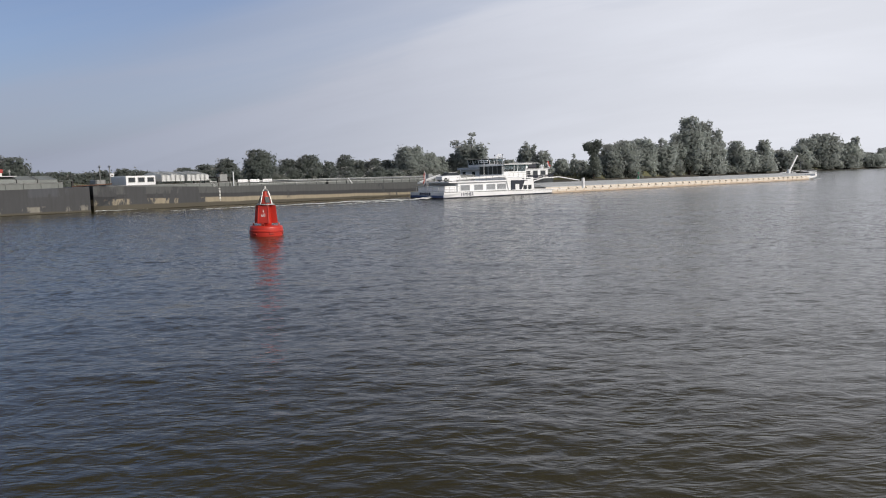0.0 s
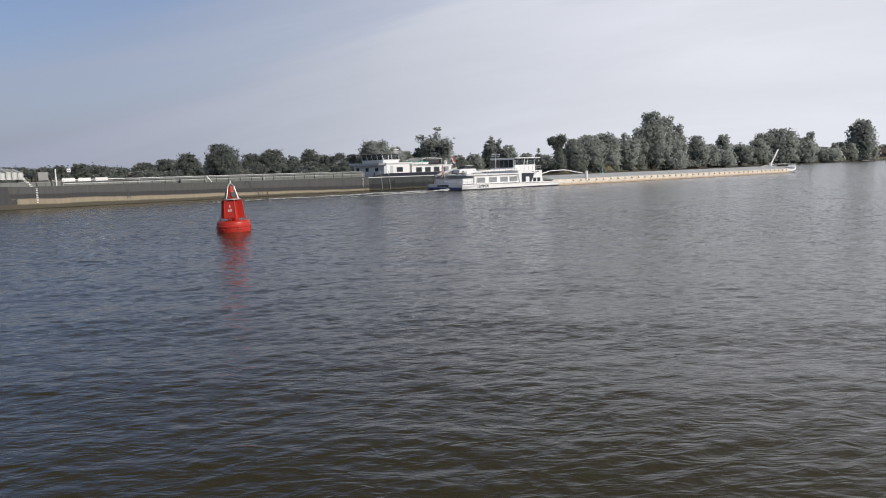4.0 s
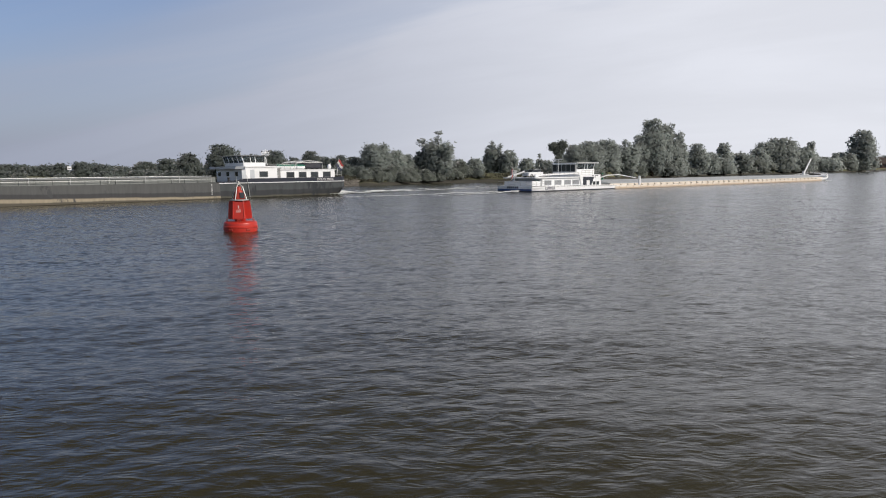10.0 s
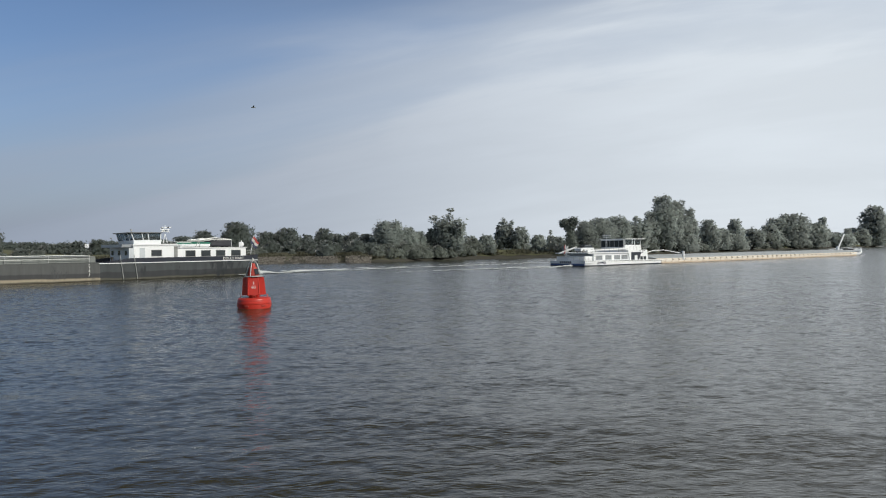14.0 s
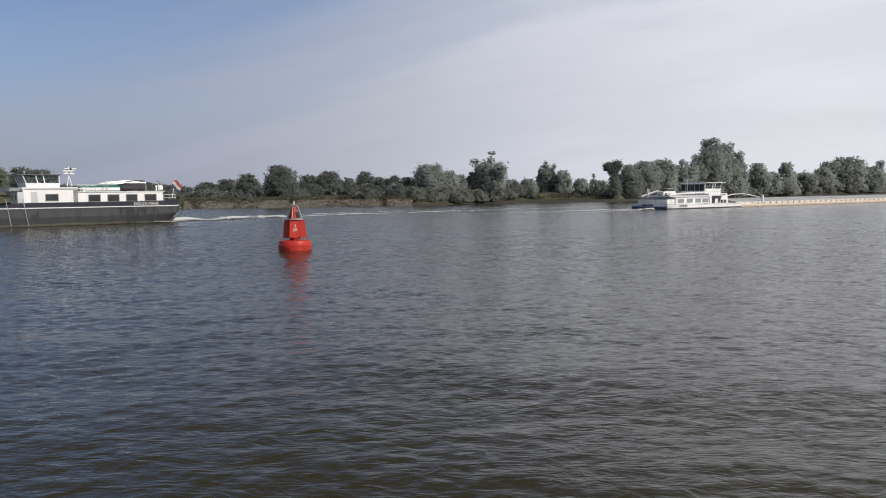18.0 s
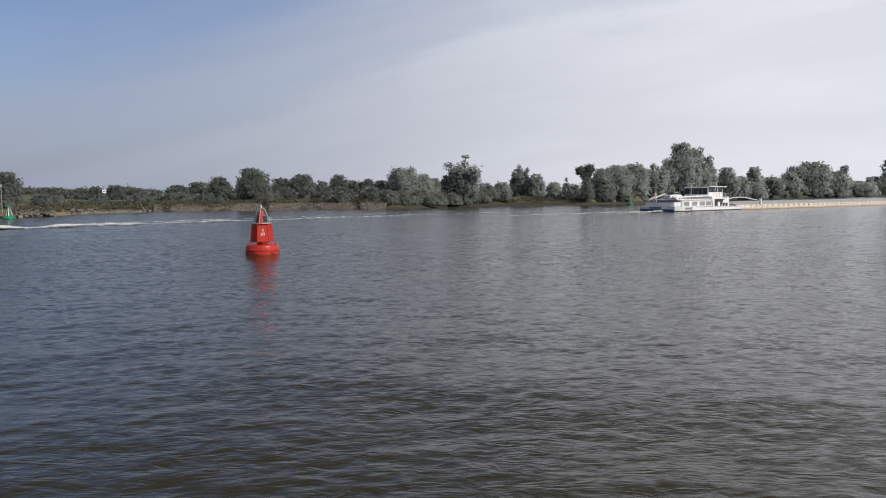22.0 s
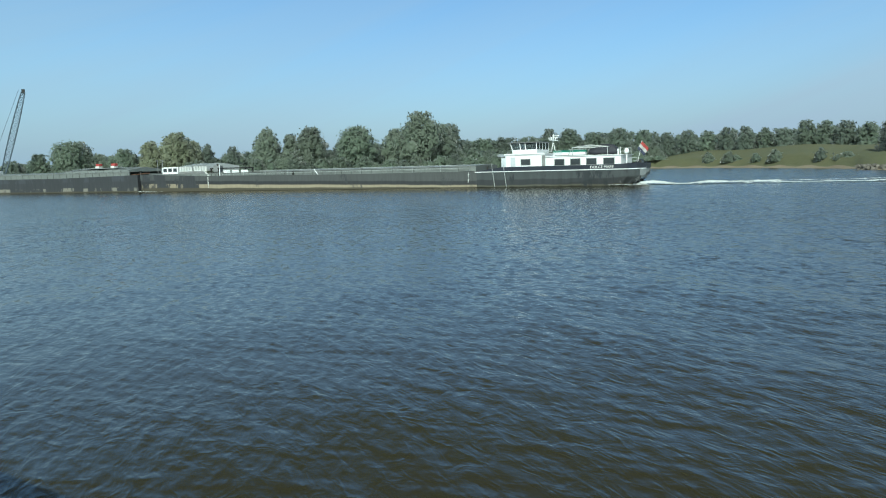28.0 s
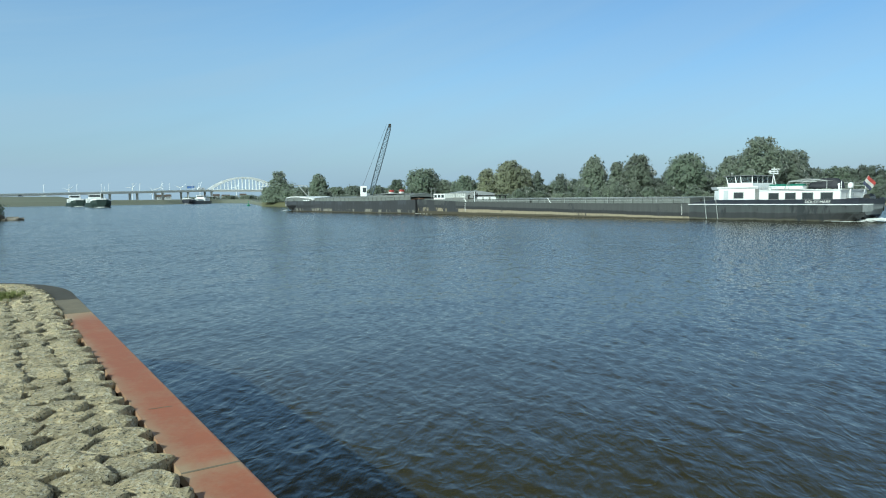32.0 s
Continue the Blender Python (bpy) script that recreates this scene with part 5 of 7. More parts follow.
    for y0 in (-4.2, -1.2, 1.8):
        part("front_window", boxes((0.1, 0.14, y0, y0 + 0.9, 3.5, 4.2)), GLASS, front)
    # wheelhouse on a low base, with a flared bridge deck ahead of it
    part("bridge_deck", loft([[(x, y, z) for y, z in ((w, 4.66), (w + 0.25, 5.09), (-w - 0.05, 5.09), (-w + 0.2, 4.66))] for x, w in ((-5.2, 5.05), (-0.4, 5.05), (1.5, 4.6))]), WHITEG, front, "pale grey flared bridge deck")
    part("deck_edge", boxes((-6.3, 0.2, 5.31, 5.39, 4.96, 5.12)), WHITE, front, "white deck edge")
    for x, w, h_ in ((0.5, 0.7, 2.0), (-1.05, 0.75, 2.0)):
        part("side_door", boxes((x - 0.5, x - 0.5 + w, 5.2, 5.235, 2.55, 2.55 + h_)), WHITEG, front, "pale grey door in the house corner")
    wh = part("wheelhouse", loft([[(x0, y0, z), (x1, y0, z), (x1, y1, z), (x0, y1, z)] for x0, x1, y0, y1, z in ((-4.5, -0.6, -3.0, 3.5, 5.09), (-4.55, -0.5, -3.1, 3.6, 5.67))]), WHITE, t, "white wheelhouse with raked windows")
    wheelhouse_panes(wh, -4.45, -0.6, -3.05, 3.55, 5.67, 6.72, (-2.75, -1.95), 0.38, WHITE)
    part("window_sill", boxes((-4.6, -0.5, 3.56, 3.64, 5.62, 5.71)), WHITE, wh)
    part("console", boxes((-2.4, -1.2, -1.8, 2.0, 5.67, 6.02), bev=0.05), BLACK, wh)
    part("steering_chair", boxes((-3.5, -2.9, 0.0, 0.6, 5.67, 6.02), (-3.6, -3.45, 0.0, 0.6, 5.97, 6.52)), BLACK, wh)
    part("rear_cabinet", boxes((-4.4, -3.9, -2.8, 3.3, 5.67, 6.27)), TARP, wh)
    part("roof", loft([[(x0, y0, z), (x1, y0, z), (x1, y1, z), (x0, y1, z)] for x0, x1, y0, y1, z in ((-4.75, 0.15, -3.4, 3.85, 6.73), (-4.75, 0.25, -3.45, 3.9, 6.8), (-4.6, 0.1, -3.2, 3.65, 6.87))]), STEEL, wh, "flat grey roof")
    part("searchlight", lathe([(0.05, 6.87), (0.06, 7.07), (0.16, 7.09), (0.16, 7.29), (0.05, 7.33)], 10, None, (-0.6, 2.4, 0)), GALV, wh)
    # radar mast: a leaning post with a crowded head of scanners and lights
    mast = part("radar_mast", tubes([((-6.0, 0.5, 5.3), (-6.3, 0.5, 7.25)), ((-6.6, 0.5, 5.3), (-6.3, 0.5, 6.65)), ((-6.3, -0.9, 7.1), (-6.3, 1.9, 7.1)), ((-7.0, 0.5, 7.), (-5.6, 0.5, 7.1)), ((-6.3, 1.7, 7.1), (-6.3, 1.7, 7.6)), ((-6.3, -0.7, 7.1), (-6.3, -0.7, 7.55)), ((-6.3, 0.5, 7.25), (-6.3, 0.5, 8.05))], 0.055), WHITE, t)
    for x_, z_ in ((-6.25, 7.35), (-6.5, 7.65)):
        part("radar_scanner", boxes((x_ - 0.75, x_ + 0.75, 0.4, 0.62, z_, z_ + 0.13), bev=0.03), WHITE, mast)
    for y_ in (-0.7, 1.7):
        part("mast_lamp", lathe([(0.10, 7.55), (0.12, 7.61), (0.12, 7.75), (0.04, 7.81)], 8, None, (-6.3, y_, 0)), BLACK, mast)
    part("horn", tubes([((-6.3, 1.1, 7.2), (-5.7, 1.1, 7.23))], 0.08, 8), GALV, mast)
    railing(t, -17.4, -7.4, -4.4, 4.55, 1.0, 1.6, "roof_railing")
    railing(t, -8.6, -6.4, 4.7, 4.55, 0.75, 0.75, "roof_railing")
    # light awning frame with a shallow ridge over the roof deck
    for y in (4.1, -0.4):
        part("canopy_frame", tubes([((-15.4, y, 4.55), (-15.4, y, 5.75)), ((-10.2, y, 4.55), (-10.2, y, 5.75)), ((-15.4, y, 5.75), (-12.8, y, 6.05)), ((-12.8, y, 6.05), (-10.2, y, 5.75)), ((-15.4, y, 5.72), (-10.2, y, 5.72)), ((-10.2, y, 5.75), (-9.5, y, 4.6))], 0.05), GALV, t, "pale pipe frame over the car")
    for x, z in ((-15.4, 5.75), (-14.1, 5.9), (-12.8, 6.05), (-11.5, 5.9), (-10.2, 5.75)):
        part("canopy_bar", tubes([((x, -0.4, z), (x, 4.1, z))], 0.035), GALV, t)
    part("canopy_mesh", tubes([((-15.4, y, 5.76), (-12.8, y, 6.06)) for y in (0.5, 1.4, 2.3, 3.2)] + [((-12.8, y, 6.06), (-10.2, y, 5.76)) for y in (0.5, 1.4, 2.3, 3.2)], 0.02, 4), GALV, t, "pale mesh panel")
    for x, h_, r_ in ((-16.9, 0.8, 0.16), (-7.3, 0.55, 0.22), (-17.2, 1.1, 0.05)):
        part("vent_cowl", lathe([(r_ * 0.7, 4.5), (r_ * 0.7, 4.5 + h_ * 0.7), (r_, 4.5 + h_ * 0.75), (r_, 4.5 + h_), (r_ * 0.5, 4.55 + h_)], 10, None, (x, 3.9, 0)), WHITE, t, "small white vent")
    # spud poles and marks at the side
    for x in (0.1, 2.0):
        part("mooring_pole", tubes([((x - 0.35, B + 0.12, 0.15), (x + 0.1, B + 0.15, 3.6))], 0.05), GALV, t, "pale pole lashed to the side")
    for i in range(9):
        part("draught_mark", boxes((6.0, 6.16, B + 0.01, B + 0.02, 0.75 + i * 0.19, 0.82 + i * 0.19)), LETTER, t)
        part("draught_mark", boxes((59.2, 59.42, B + 0.01, B + 0.02, 0.75 + i * 0.22, 0.86 + i * 0.22)), LETTER, t)
    text_part("name", "DOLCE MARE", 0.56, pose(-14.9, B + 0.07, 2.77, 90, 0, 180), LETTER, t)
    part("dome_antenna", lathe([(0.24, 4.62), (0.34, 4.78), (0.36, 5.05), (0.30, 5.28), (0.15, 5.42), (0.02, 5.46)], 16, None, (-17.9, 2.6, 0)), WHITE, t, "white dome antenna", True)
    part("dome_foot", tubes([((-17.9, 2.6, 2.5), (-17.9, 2.6, 4.64))], 0.12), WHITE, t)
    winch = part("stern_winch", boxes((-19.9, -18.9, -1, 1, 2.5, 3.5), bev=0.1), STEEL, t)
    for y in (-0.8, 0, 0.8):
        part("drum", tubes([((-19.4, y - 0.3, 3.4), (-19.4, y + 0.3, 3.4))], 0.42, 14), BLACK, winch)
    for x, y in ((-19.2, 3.9), (-19.7, 3.2), (-18.4, 4.6), (-19.2, -3.9), (3.0, 5.2), (40, 5.3), (72, 5.2), (76, 4.6)):
        part("bollard", lathe([(0.16, 2.4), (0.14, 2.9), (0.2, 2.95), (0.2, 3.05)], 10, None, (x, y, 0.25)), BLACK, t)
    railing(t, -19.6, -17.9, 3.9, 3.1, 0.9, 0.6)
    flag(t, -19.8, 2.6, 3.4, (FLAGR, FLAGG, FLAGB), 1.25, 1.3, 0.3, 1.1)
    # foreship house and gear
    fh = part("fore_house", boxes((68.2, 72.3, -3.2, 4.2, 3.35, 4.75), bev=0.05), WHITE, t, "white fore cabin")
    for x0, x1 in ((68.5, 69.3), (69.8, 70.6), (71.1, 71.9)):
        window(fh, x0, x1, 4.2, 3.9, 4.45, 1)
    for x in (73.9, 75.2):
        part("mast", tubes([((x, 2.5, 3.4), (x, 2.5, 6.3)), ((x, 1.9, 6.1), (x, 3.1, 6.1))], 0.07), STEEL, t)
    part("winch", boxes((74.2, 75.6, -1.5, 1.5, 3.4, 4.3), bev=0.1), STEEL, t)
    part("gangplank", loft([[(35.7, 5.0, 3.55), (35.55, 5.0, 3.6), (35.55, 5.07, 3.6), (35.7, 5.07, 3.55)], [(34.95, 5.0, 2.62), (34.8, 5.0, 2.67), (34.8, 5.07, 2.67), (34.95, 5.07, 2.62)]]), WHITE, t, "white board leaning on the coaming")
    part("light_post", tubes([((56.8, 5.2, 2.8), (56.8, 5.2, 5.1))], 0.09), WHITE, t)
    for x0 in (50.2, 52.4, 54.4):
        part("name_plate", boxes((x0, x0 + 1.6, 5.0, 5.06, 3.4, 3.85)), WHITE, t, "white board on the coaming")
    return t


def lighter():
    """Unpowered lighter pushed ahead of the cargo ship; x forward in the same frame."""
    t = thing("pushed_lighter", "dark rusty pushed lighter coupled ahead of the cargo ship", "barge")
    B = 5.7
    part("hull", loft(hull_rings([(77.5, B, B, 3.4, -0.5), (100, B, B, 3.1, -0.5), (125, B, B, 3.15, -0.5), (138, B, B * 0.95, 3.15, -0.4), (145, B * 0.92, B * 0.6, 3.15, -0.2), (150, B * 0.62, B * 0.22, 3.2, 0.0), (152, B * 0.25, 0.2, 3.25, 0.3)])), HULLL, t, "dark patchy hull")
    for s in (1, -1):
        part("coaming", boxes((80.5, 128, s * 4.9 - 0.08, s * 4.9 + 0.08, 3.1, 4.0)), COAM, t)
        for i in range(24):
            part("stiffener", boxes((81 + i * 2, 81.07 + i * 2, s * 5.04 - 0.06, s * 5.04 + 0.06, 3.1, 4.0)), COAM, t)
        part("rail_cap", boxes((80.5, 128, s * 4.9 - 0.14, s * 4.9 + 0.14, 4.0, 4.07)), STEEL, t)
        part("bow_bulwark", loft([[(x, s * y0, z0), (x, s * (y0 + 0.05), z0 + 0.75), (x, s * (y0 - 0.08), z0 + 0.75), (x, s * (y0 - 0.12), z0)] for x, y0, z0 in ((140, B, 3.1), (145, B * 0.92, 3.12), (150, B * 0.62, 3.17), (152, B * 0.25, 3.22))]), COAM, t)
        part("anchor", tubes([((146.5, s * B * 0.86, 3.2), (146.9, s * B * 0.84, 1.6)), ((146.4, s * B * 0.86, 1.6), (147.4, s * B * 0.8, 1.6)), ((146.4, s * B * 0.86, 1.6), (146.2, s * B * 0.87, 2.1)), ((147.4, s * B * 0.8, 1.6), (147.5, s * B * 0.8, 2.1))], 0.12), GALV, t, "pale stocked anchor")
    for i in range(8):
        part("hold_cover", prism([(-4.8, 3.9), (4.8, 3.9), (4.8, 4.09), (0, 4.4), (-4.8, 4.09)], "x", 100 + i * 3.5, 103.4 + i * 3.5), HATCHD, t)
    hatch_stack(t, 81, 100, 4.1, 8)
    bh = part("bow_house", loft([[(x, y, z) for y, z in ((4.9 * k, 3.0), (4.9 * k, h), (-4.9 * k, h), (-4.9 * k, 3.0))] for x, k, h in ((129, 1, 3.35), (131, 1, 3.85), (138, 1, 4.3), (144, 0.92, 4.3), (148, 0.7, 3.95))]), COAM, t, "grey bow house")
    part("bow_roof", loft([[(x, y, z) for y, z in ((5.0 * k, h), (5.0 * k, h + 0.28), (-5.0 * k, h + 0.28), (-5.0 * k, h))] for x, k, h in ((128.8, 1, 3.36), (131, 1, 3.86), (138, 1, 4.31), (144, 0.92, 4.31), (149, 0.7, 3.96))]), WHITE, bh, "white arched roof")
    for x in (131.0, 132.4, 133.8):
        part("white_board", boxes((x, x + 1.1, 5.04, 5.1, 3.25, 3.5)), WHITE, t)
    part("platform", boxes((85.5, 95.5, 1.0, 3.6, 4.95, 5.05)), GALV, t, "pale working platform")
    for x in (87.5, 92.0):
        part("drum_rack", boxes((x - 0.5, x + 0.5, 2.0, 3.0, 5.05, 5.45), bev=0.04), FLAGW, t)
        part("red_box", boxes((x - 0.65, x + 0.45, 2.1, 2.9, 5.45, 5.95), bev=0.05), FLAGR, t, "small red box")
    part("bow_mast", tubes([((140.5, 0, 4.3), (147.5, 0, 8.2)), ((140.5, 0, 4.3), (140.5, 0, 6.2)), ((147.5, -1.2, 8.2), (147.5, 1.2, 8.2)), ((147.3, 0, 8.1), (142.0, 0, 7.9)), ((142, 0, 7.4), (142, 0, 8.3))], 0.12), GALV, t)
    for x in (79, 126, 149):
        for y in (-3.5, 3.5):
            part("bollard", lathe([(0.18, 3.3), (0.15, 3.9), (0.22, 3.95), (0.22, 4.1)], 10, None, (x, y, 0.1)), BLACK, t)
    part("deck_pipe", tubes([((79.5, 5.3, 3.5), (74.5, 5.3, 3.7))], 0.08), RUST, t)
    return t


dark_ship = motor_barge()
dark_lighter = lighter()


# ---- the white loaded ship ----
def white_barge():
    """Deep-laden cargo ship, x forward from the transom; the starboard side (-y) faces the quay."""
    t = thing("loaded_barge", "deep-laden cargo ship with white deckhouse, blue transom and cream coaming", "ship")
    B = 4.75
    part("hull", loft(hull_rings([(0, B * 0.97, B * 0.9, 1.05, -0.4), (3, B, B, 1.05, -0.5), (22, B, B, 0.75, -0.5), (30, B, B, 0.55, -0.5), (115, B, B, 0.6, -0.5), (122, B, B * 0.9, 0.9, -0.4), (126, B * 0.75, B * 0.5, 1.3, -0.2), (129, B * 0.25, 0.3, 1.6, 0)])), WHITE, t, "white hull")
    part("boot_stripe", loft([[(x, y, z) for y, z in ((b, -0.1), (b + 0.03, 0.2), (-b - 0.03, 0.2), (-b, -0.1))] for x, b in ((-0.03, B * 0.96), (3, B + 0.01), (24, B + 0.01))]), NAVY, t, "dark waterline stripe")
    part("transom_panel", boxes((-0.06, -0.02, -4.5, 4.5, 0.16, 0.52)), BLUE, t, "blue transom band")
    part("rubbing_strake", loft([[(x, -b - 0.005, z - 0.05), (x, -b - 0.05, z - 0.05), (x, -b - 0.05, z), (x, -b - 0.005, z)] for x, b, z in ((0, B * 0.97, 1.03), (3, B, 1.03), (22, B, 0.735), (30, B, 0.54))]), BLACK, t, "dark line along the deck edge")
    for s in (1, -1):
        part("side_bulwark", loft([[(x, s * (B + 0.02), z0), (x, s * (B + 0.04), z1), (x, s * (B - 0.06), z1), (x, s * (B - 0.08), z0)] for x, z0, z1 in ((13, 0.8, 0.98), (20, 0.55, 0.98), (25, 0.35, 0.82), (29.5, 0.3, 0.62))]), WHITE, t, "white bulwark sloping down to the gangway")
    part("stern_bulwark", boxes((0.9, 3.3, -3.7, 3.7, 1.05, 1.95), bev=0.08), WHITE, t, "white afterdeck casing")
    railing(t, 0.15, 3.3, -4.5, 1.05, 0.8, 1.0)
    part("stern_rail", tubes([((0.15, -4.5, 1.85), (0.15, 4.5, 1.85))] + [((0.15, y, 1.05), (0.15, y, 1.85)) for y in (-3, -1.5, 0, 1.5, 3)], 0.03), GALV, t)
    for k in range(6):
        part("name_mark", boxes((-0.07, -0.03, 1.55 - k * 0.52, 1.90 - k * 0.52, 0.60, 0.96)), NAMEB, t, "blue painted bar")
    text_part("home_port", "LEMMER", 0.72, pose(4.6, -B - 0.03, 0.56, 90, 0, 0), NAMEB, t, 0.015)
    for s in (1, -1):
        part("coaming", boxes((23, 121, s * 4.1 - 0.08, s * 4.1 + 0.08, 0.6, 1.08)), CREAM, t, "cream hold coaming")
        part("gangway", boxes((24, 122, s * 4.45 - 0.28, s * 4.45 + 0.28, 0.55, 0.66)), STEEL, t)
        part("bulwark_foot", boxes((24, 119, s * 4.78 - 0.04, s * 4.78 + 0.04, 0.30, 0.66)), CREAM, t, "cream strip along the gangway")
        part("hull_strip", boxes((24, 119, s * 4.77 - 0.04, s * 4.77 + 0.04, 0.05, 0.298)), TAN, t, "tan strip above the water")
        for i in range(40):
            part("strip_post", prism([(25.1 + i * 2.36, 0.31), (25.36 + i * 2.36, 0.31), (25.5 + i * 2.36, 0.65), (25.24 + i * 2.36, 0.65)], "y", *sorted((s * 4.80, s * 4.835))), TAN, t)
        for i in range(41):
            part("coaming_stay", prism([(4.18, 0.67), (4.66, 0.67), (4.18, 1.1)] if s > 0 else [(-4.18, 0.67), (-4.66, 0.67), (-4.18, 1.05)], "x", 24 + i * 2.36, 24.12 + i * 2.36), CREAM, t)
    for i in range(32):
        x0 = 23.2 + i * 3.02
        part("hatch_cover", prism([(-4.2, 1.08), (4.2, 1.08), (4.2, 1.16), (0, 1.85), (-4.2, 1.16)], "x", x0, x0 + 2.99), HATCH, t)
    house = part("deckhouse", boxes((3.3, 14.2, -4.0, 4.0, 0.95, 2.45), bev=0.06), WHITE, t, "white deckhouse")
    bm = prism([(14.2, 0.8), (20.2, 0.7), (19.9, 3.0), (13.6, 3.0)], "y", -4.2, 4.2)
    fore = part("bridge_house", bm, WHITE, t, "white house front with a swept recess")
    bm = prism([(14.6, 0.95), (17.1, 0.95), (17.9, 2.55), (14.6, 2.55)], "y", -4.26, -4.2)
    rec = part("recess", bm, NAVY, fore, "dark swept recess")
    part("recess_panel", boxes((15.6, 16.5, -4.3, -4.262, 0.95, 1.9)), WHITE, rec)
    for x0, x1 in ((3.9, 5.7), (6.7, 8.5), (9.4, 11.2), (11.7, 13.6)):
        window(house, x0, x1, -4.0, 1.2, 2.0, -1, WHITEG, GLASSP)
    for x0 in (17.6, 18.7):
        window(fore, x0, x0 + 0.7, -4.2, 0.95, 1.6, -1)
    part("roof_edge", boxes((1.2, 14.4, -4.3, 4.3, 2.45, 2.65)), WHITE, house)
    for i, x0 in enumerate((17.3, 18.2, 18.7, 17.4, 18.0)):
        part("name_mark", boxes((x0, x0 + 0.5, -4.225, -4.203, 2.72 - (i // 3) * 0.3, 2.84 - (i // 3) * 0.3)), NAVY, fore)
    wh = part("wheelhouse", boxes((14.2, 19.6, -2.9, 3.2, 3.0, 4.05), bev=0.05), WHITE, t, "wheelhouse with large dark windows")
    aft = part("aft_wall", boxes((13.9, 14.2, -2.8, 3.1, 3.0, 3.6), (13.9, 14.2, -2.8, 3.1, 5.02, 5.2)), WHITE, wh, "white aft wall with a wide window band")
    for k in range(5):
        y0 = -2.75 + k * 1.17
        part("aft_window", boxes((13.95, 14.1, y0 + 0.06, y0 + 1.11, 3.6, 5.02)), GLASS, aft, "dark aft window")
    for k in range(6):
        y0 = -2.75 + k * 1.17
        part("window_post", boxes((13.88, 14.16, y0 - 0.05, y0 + 0.05, 3.6, 5.02)), PALEG, aft)
    wheelhouse_panes(wh, 14.3, 19.3, -2.85, 3.1, 4.05, 5.2, (16.6, 17.4), 0.4, WHITE)
    part("console", boxes((17.2, 18.6, -1.6, 1.8, 4.05, 4.5), bev=0.05), BLACK, wh)
    part("roof", boxes((14.0, 20.6, -3.3, 3.6, 5.2, 5.36), bev=0.04), WHITE, wh)
    mast = part("radar_mast", tubes([((13.0, 0.8, 3), (13.0, 0.8, 6.0)), ((13.0, -0.2, 5.7), (13.0, 1.8, 5.7)), ((13.0, 1.5, 5.7), (13.0, 1.5, 6.3))], 0.05), WHITE, t)
    part("radar_scanner", boxes((12.9, 13.1, -0.2, 1.9, 5.98, 6.12), bev=0.03), WHITE, mast)
    # folded mast lying in an arch over the first hatches, and rails on the house roof
    part("folded_mast", tubes([((21.0, -2.2, 2.05), (24.5, -2.2, 2.75)), ((24.5, -2.2, 2.75), (28.5, -2.2, 2.85)), ((28.5, -2.2, 2.85), (32.6, -3.6, 2.1))], 0.09), WHITE, t, "folded white mast over the hatches")
    railing(t, 3.6, 13.4, -4.15, 2.66, 0.75, 1.4, "roof_railing")
    railing(t, 14.3, 19.8, -4.1, 3.02, 0.8, 1.1, "bridge_railing")
    part("funnel", boxes((2.0, 2.9, 2.2, 3.2, 2.65, 4.0), bev=0.1), PALEG, t, "grey exhaust casing")
    # cranes, gear
    boom = part("davit", tubes([((-0.2, 2.2, 2.5), (3.0, 0.2, 3.75))], 0.18), WHITE, t, "white davit boom")
    part("long_boom", prism([(2.0, 2.75), (14.5, 3.25), (14.8, 3.5), (2.0, 3.15)], "y", -3.5, -3.2), WHITE, t, "white folded deck crane")
    part("light_post", tubes([((32.8, -4.2, 0.6), (32.8, -4.2, 2.55))], 0.28, 10), WHITE, t, "stout white post on the coaming")
    fc = part("fore_crane", tubes([((118.0, 0, 2.0), (122.3, 0, 6.4))], 0.22), WHITE, t, "raised white bow crane")
    part("crane_post", tubes([((118.0, 0, 0.7), (118.0, 0, 2.8))], 0.4, 10), WHITE, fc)
    part("mast", tubes([((124.3, 0, 0.9), (124.3, 0, 5.4)), ((122.3, 0, 6.3), (124.3, 0, 5.3)), ((124.3, -0.8, 4.8), (124.3, 0.8, 4.8))], 0.07), STEEL, t)
    part("bow_rail", tubes([((122, s * 4.4, 1.8), (126.5, s * 3.2, 2.25)) for s in (1, -1)] + [((126.5, s * 3.2, 2.25), (129, 0, 2.45)) for s in (1, -1)] + [((x, s * y, z - 1.0), (x, s * y, z)) for s in (1, -1) for x, y, z in ((122, 4.4, 1.8), (124, 3.9, 2.0), (126.5, 3.2, 2.25))], 0.06), WHITE, t)
    part("bow_bulwark", loft([[(x, s * y, z) for s, y, z in ((1, b, z0), (1, b + 0.05, z0 + 0.5), (-1, b + 0.05, z0 + 0.5), (-1, b, z0))] for x, b, z0 in ((123, 4.4, 0.95), (126, 3.5, 1.28), (128.9, 1.2, 1.57))]), WHITE, t)
    part("windlass", boxes((124.8, 126.0, -1.5, 1.5, 1.0, 2.0), bev=0.1), BLACK, t)
    flag(t, 0.4, 0.6, 1.5, (FLAGR, FLAGG, FLAGB), 0.75, 0.5, 0.3, 1.9)
    return t


